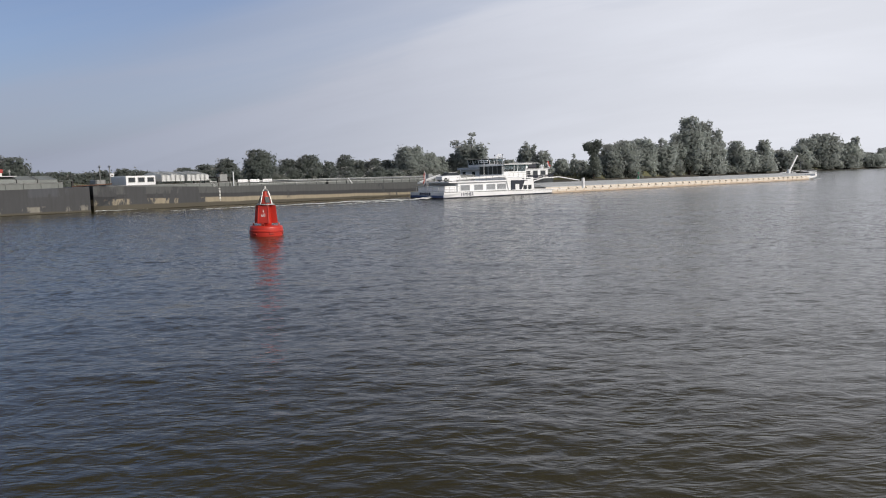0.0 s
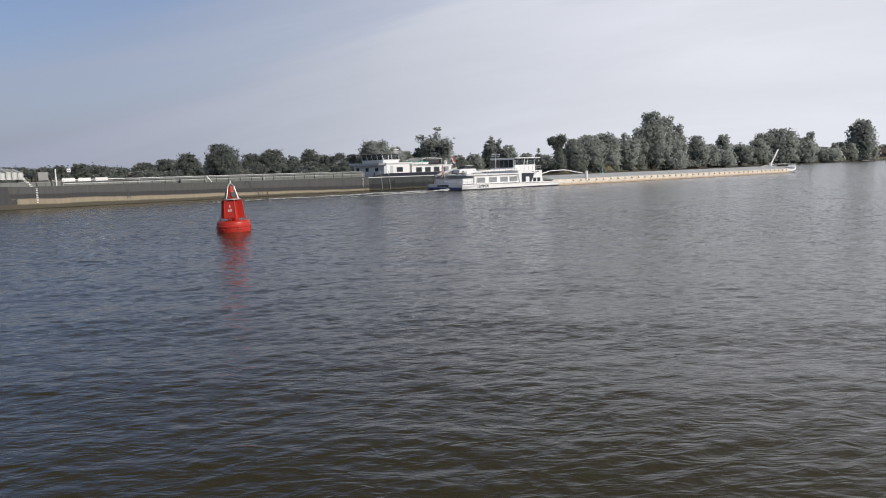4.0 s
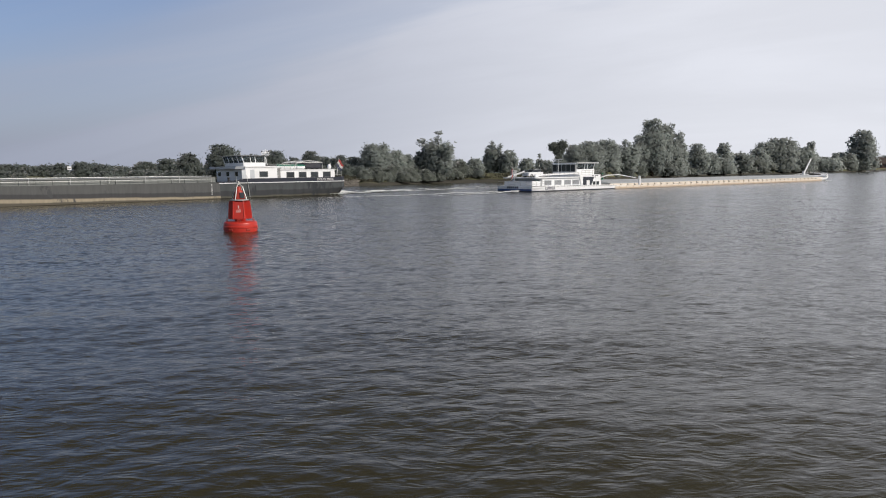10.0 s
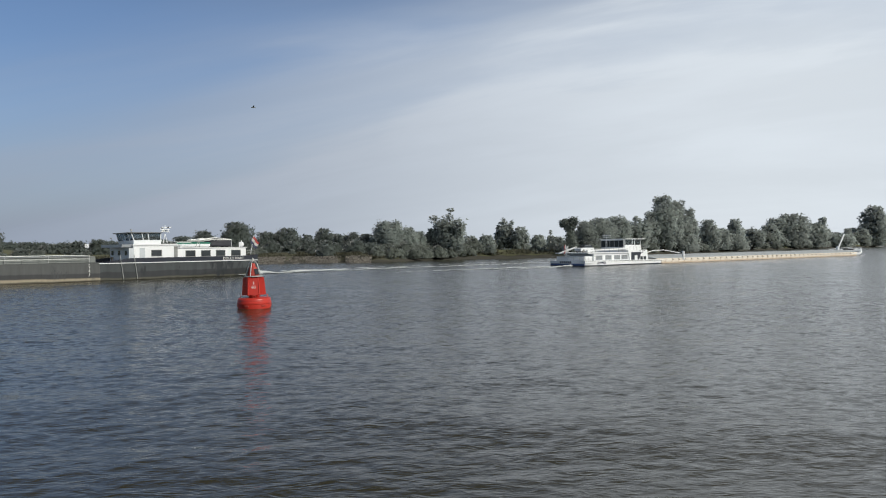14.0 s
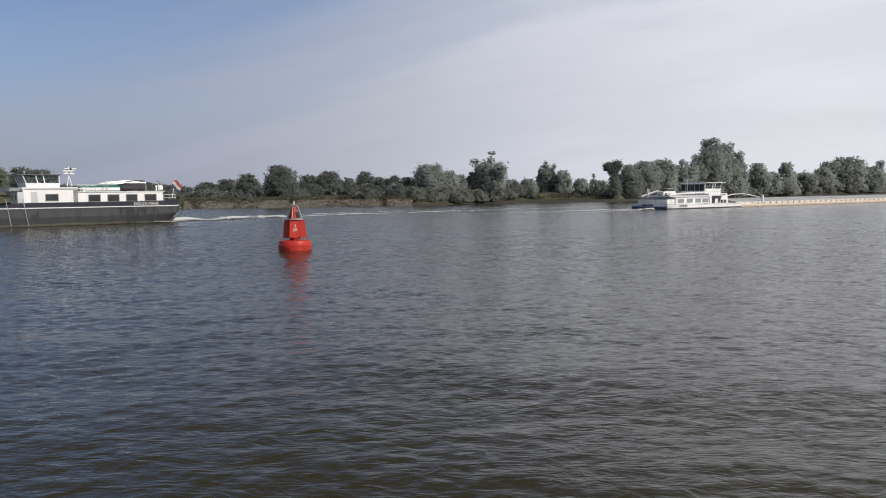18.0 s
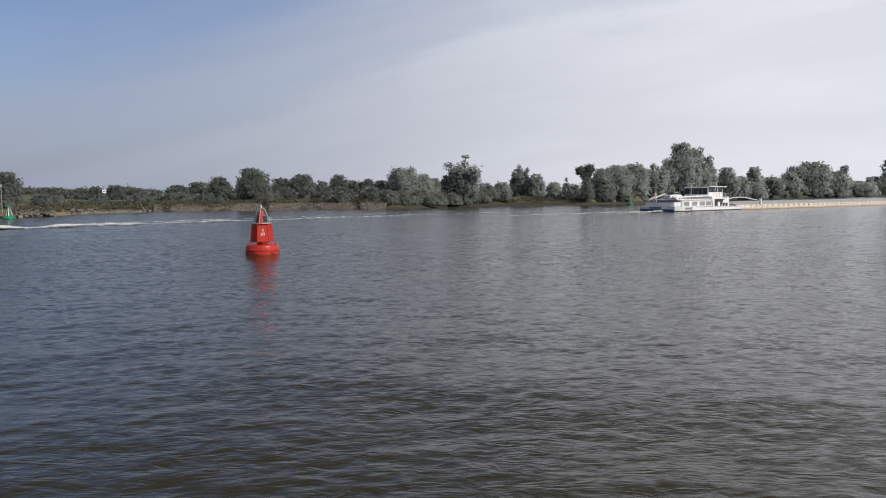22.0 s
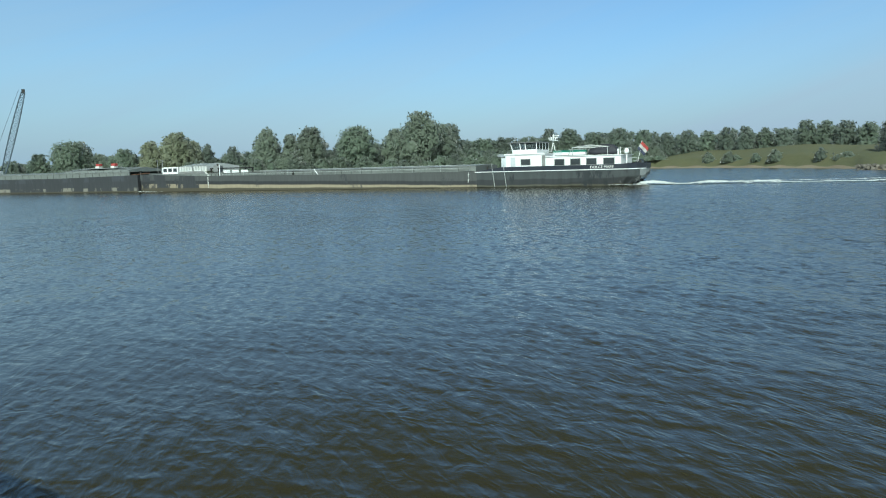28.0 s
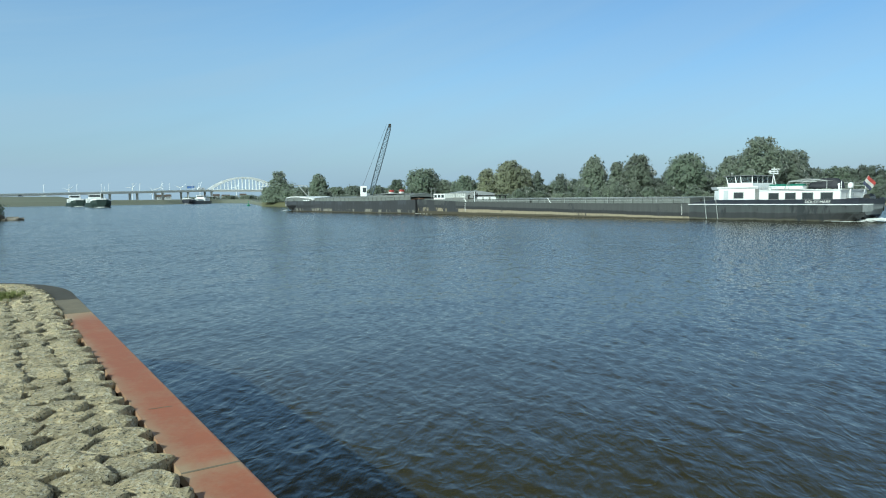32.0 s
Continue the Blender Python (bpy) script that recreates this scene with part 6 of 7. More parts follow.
def small_car(name, label, paint, m, cover=False):
    t = thing(name, label, "car", m)
    part("body", loft([[(x, y, z) for y, z in ((0.8, z0), (0.84, z0 + 0.3), (0.78, z1), (-0.78, z1), (-0.84, z0 + 0.3), (-0.8, z0))] for x, z0, z1 in ((-1.95, 0.35, 0.75), (-1.8, 0.25, 0.95), (1.2, 0.25, 0.95), (1.9, 0.25, 0.8), (2.0, 0.35, 0.6))]), paint, t)
    part("cabin", loft([[(x, y, 0.94) for x, y in ((-1.75, 0.74), (1.15, 0.74), (1.15, -0.74), (-1.75, -0.74))], [(x, y, 1.45) for x, y in ((-1.35, 0.58), (0.35, 0.58), (0.35, -0.58), (-1.35, -0.58))]]), paint if cover else GLASS, t)
    part("roof_panel", boxes((-1.4, 0.4, -0.6, 0.6, 1.44, 1.5), bev=0.02), paint, t)
    if cover:
        part("cover_sheet", loft([[(x, y * k, z) for y, z in ((0.92, 0.12), (0.94, 0.5), (0.86, z1 * 0.72), (0.62, z1), (-0.62, z1), (-0.86, z1 * 0.72), (-0.94, 0.5), (-0.92, 0.12))] for x, k, z1 in ((-2.15, 0.9, 0.7), (-2.0, 0.97, 1.05), (-1.3, 1.0, 1.55), (0.4, 1.0, 1.56), (1.1, 0.98, 1.1), (1.95, 0.93, 0.95), (2.15, 0.85, 0.6))]), paint, t, "draped dark cover", True)
    for x in (-1.2, 1.2):
        for y in (-0.78, 0.78):
            w = part("wheel", tubes([((x, y - 0.1, 0.3), (x, y + 0.1, 0.3))], 0.3, 14), TYRE, t)
            part("rim", tubes([((x, y - 0.11, 0.3), (x, y + 0.11, 0.3))], 0.17, 10), GALV, w)
    return t


pale_ship = white_barge()
deck_car = small_car("deck_car", "silver hatchback car parked on the ship's afterdeck", CARGREY, None)
roof_car = small_car("covered_car", "car under a dark cover on the ship's roof", TARP, None, True)


def tender():
    t = thing("tender_boat", "small open boat under a green cover on the ship's roof", "boat")
    part("boat_hull", loft([[(x, y * b, z) for y, z in ((1, 0.5), (0.8, 0.1), (0, -0.05), (-0.8, 0.1), (-1, 0.5))] for x, b in ((-2.4, 0.7), (-1, 0.95), (1, 0.9), (2.2, 0.4), (2.6, 0.08))]), WHITE, t)
    part("cover", loft([[(x, y * b, z) for y, z in ((1.03, 0.5), (0.5, 0.72), (0, 0.8), (-0.5, 0.72), (-1.03, 0.5))] for x, b in ((-2.45, 0.7), (-1, 0.95), (1, 0.9), (2.2, 0.4), (2.65, 0.08))]), TEAL, t, "green cover")
    return t


tender_boat = tender()


# ---- bridge, crane, far ships ----
def bridge():
    t = thing("arch_bridge", "white steel tied-arch road bridge on concrete piers, far upstream", "bridge")
    d = 1100
    A, C = Vector(at(110.0, d, 0)), Vector(at(104.7, d + 40, 0))
    u = (C - A).normalized()
    n = Vector((-u.y, u.x, 0))
    span = (C - A).length
    zd = 17.5
    L0 = Vector(at(126, 900, 0))
    def deck(p, q, z0, z1, name="deck"):
        bm = bmesh.new()
        rows = []
        w = (q - p).normalized()
        m = Vector((-w.y, w.x, 0))
        for pt, z in ((p, z0), (q, z1)):
            rows.append([(pt + m * 9) + Vector((0, 0, z)), (pt + m * 9) + Vector((0, 0, z - 2.2)), (pt - m * 9) + Vector((0, 0, z - 2.2)), (pt - m * 9) + Vector((0, 0, z))])
        part(name, loft(rows), CONC, t)
        for s in (9, -9):
            part("parapet", loft([[pt + m * s + Vector((0, 0, z)), pt + m * s + Vector((0, 0, z + 1.1)), pt + m * (s - 0.3) + Vector((0, 0, z + 1.1)), pt + m * (s - 0.3) + Vector((0, 0, z))] for pt, z in ((p, z0), (q, z1))]), WHITE, t)
    deck(A - u * 0, C + u * 200, zd, zd - 1)
    deck(L0, A, 10.5, zd, "approach_deck")
    hgt = 19
    for s in (8, -8):
        rows = []
        for k in range(21):
            f = k / 20
            c = A + u * span * f + n * s + Vector((0, 0, zd + hgt * 4 * f * (1 - f)))
            rows.append([c + Vector((0, 0, 1.1)) + n * 0.7, c + Vector((0, 0, -1.1)) + n * 0.7, c + Vector((0, 0, -1.1)) - n * 0.7, c + Vector((0, 0, 1.1)) - n * 0.7])
        part("arch", loft(rows), WHITE, t, "white arch rib")
        for k in range(2, 19):
            f = k / 20
            p = A + u * span * f + n * s
            part("hanger", tubes([(p + Vector((0, 0, zd)), p + Vector((0, 0, zd + hgt * 4 * f * (1 - f))))], 0.45, 6), WHITE, t)
    for k in range(4, 17, 2):
        f = k / 20
        p = A + u * span * f + Vector((0, 0, zd + hgt * 4 * f * (1 - f)))
        part("wind_brace", tubes([(p + n * 8, p - n * 8)], 0.5, 6), WHITE, t)
    w = (A - L0)
    for f in (0.50, 0.62, 0.74, 0.87, 1.0):
        p = L0 + w * f
        z = 10.5 + (zd - 10.5) * f
        for s in (5, -5):
            part("pier", boxes((p.x - 1.15, p.x + 1.15, p.y + s - 1.15, p.y + s + 1.15, -1, z - 2.1)), CONC, t)
    return A, u, n, zd, L0


bridge_line = bridge()


def truck(p, ang, name, label, L, H, cab):
    t = thing(name, label, "truck" if L > 6 else "car", pose(p[0], p[1], p[2], 0, 0, ang))
    part("load_box", boxes((-L / 2, L / 2 - 2.2, -1.25, 1.25, 0.9, H), bev=0.05), WHITE, t)
    part("cab", boxes((L / 2 - 2, L / 2, -1.2, 1.2, 0.6, H * 0.8), bev=0.15), cab, t)
    for x in (-L / 2 + 1.2, -L / 2 + 2.4, L / 2 - 1.2):
        for y in (-1.05, 1.05):
            part("wheel", tubes([((x, y - 0.15, 0.5), (x, y + 0.15, 0.5))], 0.5, 12), TYRE, t)
    return t


def on_bridge(az, side):
    """Pose on the roadway where the bearing az meets it, side metres off its middle line."""
    A, u, n, zd, L0 = bridge_line
    P, w = (A, u) if az <= 110 else (A, (L0 - A).normalized())
    d = Vector(at(az, 1.0))
    t = (P.x * d.y - P.y * d.x) / (w.y * d.x - w.x * d.y)
    p = P + w * t
    z = zd - (0 if az <= 110 else 7.0 * t / (L0 - A).length) + 0.02
    p = p + Vector((-w.y, w.x, 0)) * side
    return pose(p.x, p.y, z, 0, 0, math.degrees(math.atan2(w.y, w.x)) + (180 if az <= 110 else 0))


lorry = truck((0, 0, 0), 0, "lorry", "white box lorry crossing the bridge", 13, 4.0, WHITE)
gantry = thing("sign_gantry", "dark blue road sign on a steel gantry over the bridge", "road sign", on_bridge(111.25, 0))
part("post", tubes([((0, 8.5, 0), (0, 8.5, 7.0))], 0.3, 8), STEEL, gantry)
part("post", tubes([((0, -8.5, 0), (0, -8.5, 7.0))], 0.3, 8), STEEL, gantry)
part("beam", tubes([((0, -8.5, 6.6), (0, 8.5, 6.6))], 0.3, 8), STEEL, gantry)
part("sign_panel", boxes((-0.2, 0.2, -7.5, 7.0, 3.2, 6.4)), BLUE, gantry, "blue sign panel")


def bridge_lamp(az, side):
    t = thing("street_lamp", "tall pale lamp post on the far road bridge", "street lamp", on_bridge(az, side), "lamps along the bridge")
    part("post", tubes([((0, 0, -0.2), (0, 0, 10.5))], 0.22, 6), WHITE, t)
    part("arm", tubes([((0, 0, 10.4), (0, 2.2, 11.0))], 0.16, 5), WHITE, t)
    part("lamp_head", boxes((-0.25, 0.25, 2.0, 3.2, 10.9, 11.2)), GALV, t)


for k in range(11):
    bridge_lamp(110.4 + k * 1.05, 8.2 if k % 2 else -8.2)


def far_house(az, d, w, h, label):
    t = thing("house", label, "house", pose(*at(az, d, 4.0), 0, 0, az + 8), "houses beyond the river")
    part("wall", boxes((-w / 2, w / 2, -4, 4, -0.5, h)), WHITEG, t)
    part("roof", prism([(-4.5, h), (4.5, h), (0, h + 3.4)], "x", -w / 2 - 0.4, w / 2 + 0.4), ROOFT, t)
    for k in range(int(w / 3)):
        x = -w / 2 + 0.8 + k * 3.0
        win = part("window", boxes((x, x + 1.4, -4.06, -4.0, h * 0.45, h * 0.45 + 1.5)), GLASS, t)
        part("sill", boxes((x - 0.1, x + 1.5, -4.15, -4.06, h * 0.45 - 0.15, h * 0.45)), CONC, win)


for az, d, w, h in ((113.4, 1180, 13, 4.5), (112.9, 1200, 8, 5.0), (109.4, 1230, 10, 5.0), (108.7, 1240, 12, 4.2), (107.4, 1220, 10, 5.5)):
    far_house(az, d, w, h, "pale house with a tiled roof beyond the bridge")


def turbine(az, d, h, turn):
    t = thing("wind_turbine", "slim white wind turbine on the horizon", "wind turbine", pose(*at(az, d, 0), 0, 0, az), "turbines on the horizon")
    bm = bmesh.new()
    tube(bm, (0, 0, 0), (0, 0, h), h * 0.028, 10, h * 0.016)
    part("tower", bm, WHITE, t)
    part("nacelle", boxes((-h * 0.02, h * 0.02, -h * 0.06, h * 0.03, h - h * 0.02, h + h * 0.03)), WHITE, t)
    for k in range(3):
        a = radians(turn + 120 * k)
        bm = bmesh.new()
        tube(bm, (0, -h * 0.07, h), (math.sin(a) * h * 0.5, -h * 0.07, h + math.cos(a) * h * 0.5), h * 0.022, 6, h * 0.006)
        part("blade", bm, WHITE, t)


for az, h, turn in ((117.3, 40, 10), (115.4, 66, 40), (114.0, 44, 80), (113.4, 70, 15), (112.0, 66, 55), (110.6, 70, 20), (107.9, 66, 35), (105.9, 68, 70), (119.6, 50, 50)):
    turbine(az, 3200, 26 + h * 0.42, turn)


def dike():
    bm = bmesh.new()
    rows = []
    for k in range(17):
        az = 118.3 + k * 1.0
        f = min(1.0, k / 1.5)
        rows.append([bm.verts.new(at(az, d, z)) for d, z in ((640, 0.4), (655, 1.5), (690, 1.5 + 6.2 * f), (702, 1.5 + 6.2 * f), (740, 1.5))])
    for a, b in zip(rows, rows[1:]):
        for i in range(4):
            bm.faces.new((a[i], a[i + 1], b[i + 1], b[i]))
    # dike wears the haze-paled grass as well
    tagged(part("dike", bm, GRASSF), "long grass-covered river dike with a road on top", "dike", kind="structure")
    for az, col, nm in ((122.6, TARP, "dark car driving along the dike road"), (121.2, WHITE, "white van driving along the dike road")):
        small_car("car", nm, col, pose(*at(az, 696, 7.72), 0, 0, az - 2))


dike()


def lattice_crane():
    d = 292
    t = thing("crawler_crane", "dark lattice-boom crane with a white cab on the far bank", "crane", pose(*at(97.7, d, 2.2), 0, 0, 97.7))
    part("undercarriage", boxes((-2.2, 2.2, -2.8, 2.8, 0, 1.3), bev=0.2), BLACK, t)
    for s in (-1.9, 1.9):
        part("crawler_track", prism([(-3, 0.3), (-2.6, 0), (2.6, 0), (3, 0.3), (3, 0.9), (2.6, 1.2), (-2.6, 1.2), (-3, 0.9)], "x", s - 0.4, s + 0.4), TYRE, t)
    part("upper_carriage", boxes((-1.7, 1.7, -2.2, 3.0, 1.4, 3.6), bev=0.12), WHITE, t)
    cab = part("cab", boxes((-2.3, 0.4, -3.6, -1.4, 1.6, 6.6), bev=0.12), WHITE, t, "white cab")
    part("cab_window", boxes((-1.3, 0.1, -3.64, -3.6, 4.0, 5.9)), GLASS, cab)
    base, top = Vector((1.6, -1.2, 2.0)), Vector((10.2, -1.2, 31.0))
    ax = (top - base).normalized()
    sx, sy = Vector((ax.z, 0, -ax.x)), Vector((0, 1, 0))
    n = 16
    bm = bmesh.new()
    def node(k, i):
        f = k / n
        w = 0.35 + 0.95 * math.sin(math.pi * min(1, max(0, f * 0.9 + 0.07))) ** 0.5
        return base + (top - base) * f + sx * w * (0.75 if i in (0, 1) else -0.75) + sy * w * (0.75 if i in (0, 3) else -0.75)
    for i in range(4):
        for k in range(n):
            tube(bm, node(k, i), node(k + 1, i), 0.22, 5)
            tube(bm, node(k, i), node(k + 1, (i + 1) % 4), 0.1, 4)
            tube(bm, node(k, i), node(k, (i + 1) % 4), 0.07, 4)
    part("lattice_boom", bm, STEELB, t, "dark blue lattice boom")
    part("boom_head", boxes((9.7, 10.8, -1.7, -0.7, 30.6, 32.0), bev=0.1), BLACK, t)
    part("pendant_ropes", tubes([((-1.5, -1.2 + s, 6.0), (8.9, -1.2 + s * 0.3, 31.8)) for s in (-0.7, 0.7)], 0.06, 4), BLACK, t)
    part("gantry", tubes([((-1.5, -0.5, 3.6), (-1.5, -1.2, 6.1)), ((1.2, -0.5, 3.6), (-1.5, -1.2, 6.1))], 0.14), BLACK, t)


lattice_crane()


def far_barge(m, L, label, col):
    t = thing("distant_barge", label, "ship", m, "barges far upstream")
    B = 5.5
    part("hull", loft(hull_rings([(0, B * 0.9, B * 0.8, 2.6, -0.3), (4, B, B, 2.5, -0.5), (L - 12, B, B * 0.97, 2.6, -0.5), (L - 5, B * 0.96, B * 0.86, 3.6, -0.3), (L - 1.5, B * 0.8, B * 0.55, 4.0, -0.1), (L, B * 0.45, B * 0.2, 4.3, 0)])), col, t)
    part("deck_rim", loft([[(x, y, z) for y, z in ((b, z0), (b, z0 + 0.7), (-b, z0 + 0.7), (-b, z0))] for x, b, z0 in ((L - 12, B + 0.03, 2.6), (L - 5, B * 0.96 + 0.03, 3.6), (L - 1.5, B * 0.8 + 0.03, 4.0), (L, B * 0.45, 4.3))]), WHITE, t, "white bow bulwark")
    part("hatches", prism([(-4.8, 2.4), (4.8, 2.4), (4.8, 3.8), (0, 4.4), (-4.8, 3.8)], "x", 22, L - 16), HATCH, t)
    part("bow_wave", loft([[(x, y, z) for y, z in ((w, -0.2), (w * 0.8, h), (-w * 0.8, h), (-w, -0.2))] for x, w, h in ((L - 6, B * 0.9, -0.1), (L - 2, B * 0.72, 0.25), (L + 0.8, B * 0.25, 0.35))]), FOAM, t, "low white bow wave")
    h = part("house", boxes((5, 19, -4.8, 4.8, 2.5, 5.2), bev=0.1), WHITE, t)
    w = part("wheelhouse", boxes((11, 18, -3.5, 3.5, 5.2, 7.8), bev=0.1), WHITE, t)
    part("panes", boxes((17.9, 18.05, -3.2, 3.2, 6.2, 7.5), (11.5, 17.5, -3.55, 3.55, 6.2, 7.5)), GLASS, w)
    part("mast", tubes([((L - 5, 0, 3), (L - 5, 0, 8.5))], 0.12), WHITE, t)
    return t


far_a = far_barge(None, 80, "dark green cargo ship coming down the river, bow on", FARGREEN)
far_b = far_barge(None, 55, "dark cargo ship with white house near the bridge", NAVY)
far_c = far_barge(None, 60, "green cargo ship coming down beside another", FARGREEN)


def farmhouse():
    t = thing("farmhouse", "brick farmhouse with a steep dark roof among trees", "house", pose(*at(-34.75, 760, 2.2), 0, 0, -25))
    part("wall", boxes((-8, 8, -5, 5, 0, 4.2)), BRICK, t)
    part("roof", prism([(-5.6, 4.2), (5.6, 4.2), (0, 10.0)], "x", -8.4, 8.4), ROOFT, t)
    for x in (-5.5, -1.5, 2.5):
        part("window", boxes((x, x + 1.6, -5.06, -5.0, 1.4, 3.0)), GLASS, t)
    part("chimney", boxes((4, 5, -0.5, 0.5, 8.5, 11)), BRICK, t)


def caravan(az, d, turn):
    t = thing("caravan", "white caravan parked by the far shore", "caravan", pose(*at(az, d, 2.2), 0, 0, turn), "caravans on the shore")
    part("body", boxes((-4, 4, -1.3, 1.3, 0.6, 3.4), bev=0.25), WHITE, t)
    part("window", boxes((-2.5, 2.0, -1.36, -1.3, 1.9, 2.7)), GLASS, t)
    for y in (-1.1, 1.1):
        part("wheel", tubes([((0, y - 0.1, 0.35), (0, y + 0.1, 0.35))], 0.35, 12), TYRE, t)


farmhouse()
for az, d, turn in ((-36.55, 912, -20), (-37.35, 1000, -60), (-39.2, 1128, -30)):
    caravan(az, d, turn)


# ---- riprap on the far shore and the groynes ----
def rock_soup(rows, name, label, parent=None):
    """Rough angular stones (x, y, z, size) in one mesh."""
    base = np.array([(-1, -1, -1), (1, -1, -1), (1, 1, -1), (-1, 1, -1), (-1, -1, 1), (1, -1, 1), (1, 1, 1), (-1, 1, 1)], float) * 0.5
    fs = np.array(((0, 3, 2, 1), (4, 5, 6, 7), (0, 1, 5, 4), (1, 2, 6, 5), (2, 3, 7, 6), (3, 0, 4, 7)))
    rng = np.random.default_rng(5)
    V, F = [], []
    for i, (x, y, z, s) in enumerate(rows):
        a = rng.random() * 6.28
        v = base * (1 + 0.35 * rng.normal(size=(8, 3))) * s * np.array([1.0, 0.8, 0.6])
        c, sn = math.cos(a), math.sin(a)
        v = np.stack([v[:, 0] * c - v[:, 1] * sn + x, v[:, 0] * sn + v[:, 1] * c + y, v[:, 2] + z], 1)
        V.append(v)
        F.append(fs + 8 * i)
    me = bpy.data.meshes.new(name)
    me.from_pydata(np.concatenate(V).tolist(), [], np.concatenate(F).tolist())
    me.materials.append(ROCK)
    return tagged(new(name, me), label, "stones", kind="stuff")


def riprap():
    rng = np.random.default_rng(9)
    rows = []
    for k in range(7600):
        az = rng.uniform(4.2, 22) if k % 8 else rng.uniform(4, 31)
        if math.sin(az * 1.7) + 0.6 * math.sin(az * 4.3 + 2) + rng.normal() * 0.5 < -0.35:
            continue
        off = rng.uniform(-0.8, 9)
        x, y, _ = at(az, far_distance(az) + off)
        rows.append((x, y, 0.05 + 0.2 * off * (1.1 if off < 8 else 1), rng.uniform(0.22, 0.62)))
    rock_soup(rows, "riprap", "grey-brown riprap stones along the far shore")
    rows = []
    for k in range(620):
        az = rng.uniform(28.5, 34.6)
        x, y, _ = at(az, 171 + rng.uniform(-2.5, 8) + abs(az - 32) * 2.0)
        rows.append((x, y, rng.uniform(0, 1.0), rng.uniform(0.3, 0.8)))
    rock_soup(rows, "groyne_stones", "heaped pale brown stones of a groyne head by the beacon")
    rows = []
    for k in range(260):
        az = rng.uniform(122.6, 131)
        x, y, _ = at(az, 172 + rng.uniform(-3, 3))
        rows.append((x, y, rng.uniform(0, 1.0) * min(1, (az - 122.3) / 2), rng.uniform(0.5, 1.2)))
    rock_soup(rows, "groyne_stones", "low stone groyne on the near shore upstream")


def tall_grass():
    """Rank grass and reeds standing along the top of the far bank, as many thin blades."""
    rng = np.random.default_rng(52)
    V, F = [], []
    for k in range(17000):
        az = rng.uniform(2, 31) if k % 5 else rng.uniform(-12, 2)
        off = rng.uniform(9.5 if 5 < az < 16 else 5.5, 18)
        x, y, _ = at(az, far_distance(az) + off)
        z = 0.45 + 0.17 * min(off, 13)
        h = rng.uniform(0.25, 0.9) * (0.75 + 0.35 * math.sin(az * 2.1) * math.sin(az * 0.7 + 1))
        a, w = rng.uniform(0, math.pi), rng.uniform(0.08, 0.22)
        dx, dy, lx, ly = w * math.cos(a), w * math.sin(a), rng.normal() * 0.2, rng.normal() * 0.2
        V += [(x - dx, y - dy, z - 0.1), (x + dx, y + dy, z - 0.1), (x + lx, y + ly, z + h)]
        F.append((3 * k, 3 * k + 1, 3 * k + 2))
    me = bpy.data.meshes.new("tall_grass")
    me.from_pydata(V, [], F)
    me.materials.append(REEDS)
    tagged(new("tall_grass", me), "rank brown-green grass along the top of the far bank", "grass", kind="stuff")


tall_grass()
riprap()
tree(124.6, 176, 0.35, 2.4, "bush", LEAF, z0=0.4)

rng_s = np.random.default_rng(77)
for k in range(70):
    az = float(rng_s.uniform(-14, 58))
    if 32.5 < az < 48 and k % 4:
        continue
    d = far_distance(az) + float(rng_s.uniform(9, 20))
    h = float(rng_s.uniform(1.2, 3.2))
    tree(az, d, math.degrees(math.atan2(1.4 + h - CAM_Z + 0.8, d)), float(rng_s.uniform(0.8, 2.0)), "bush", (LEAFN, LEAFN, LEAFU)[k % 3] if az < 33 else (LEAF, LEAFD, LEAFW)[k % 3], z0=1.3)


# ---- near shore: quay ----
QU = Vector((-0.82, -0.572, 0)).normalized()      # along the quay, upstream
QN = Vector((-QU.y, QU.x, 0))                      # from the river to the land
if QN.y > 0:
    QN = -QN
Q0 = Vector((-3.61, -1.0, 0))                      # on the river edge of the cap
QZ = CAM_Z - 1.6


def q(s, n, z=0.0):
    p = Q0 + QU * s + QN * n
    return (p.x, p.y, QZ + z)


BEND = 10.0        # where the quay edge starts to curve back to the land


def qc(s, n, z=0.0):
    """A place s metres along the curved quay edge and n metres inland."""
    if s <= BEND:
        return q(s, n, z)
    r = 6.0
    a = min((s - BEND) / r, 1.5)
    p = Q0 + QU * BEND + QN * r + (QU * math.sin(a) - QN * math.cos(a)) * (r - n)
    rest = max(0.0, (s - BEND) - 1.5 * r)
    p += (QU * math.cos(a) + QN * math.sin(a)) * rest
    return (p.x, p.y, QZ + z - 0.006 * max(0.0, s - BEND) ** 2)


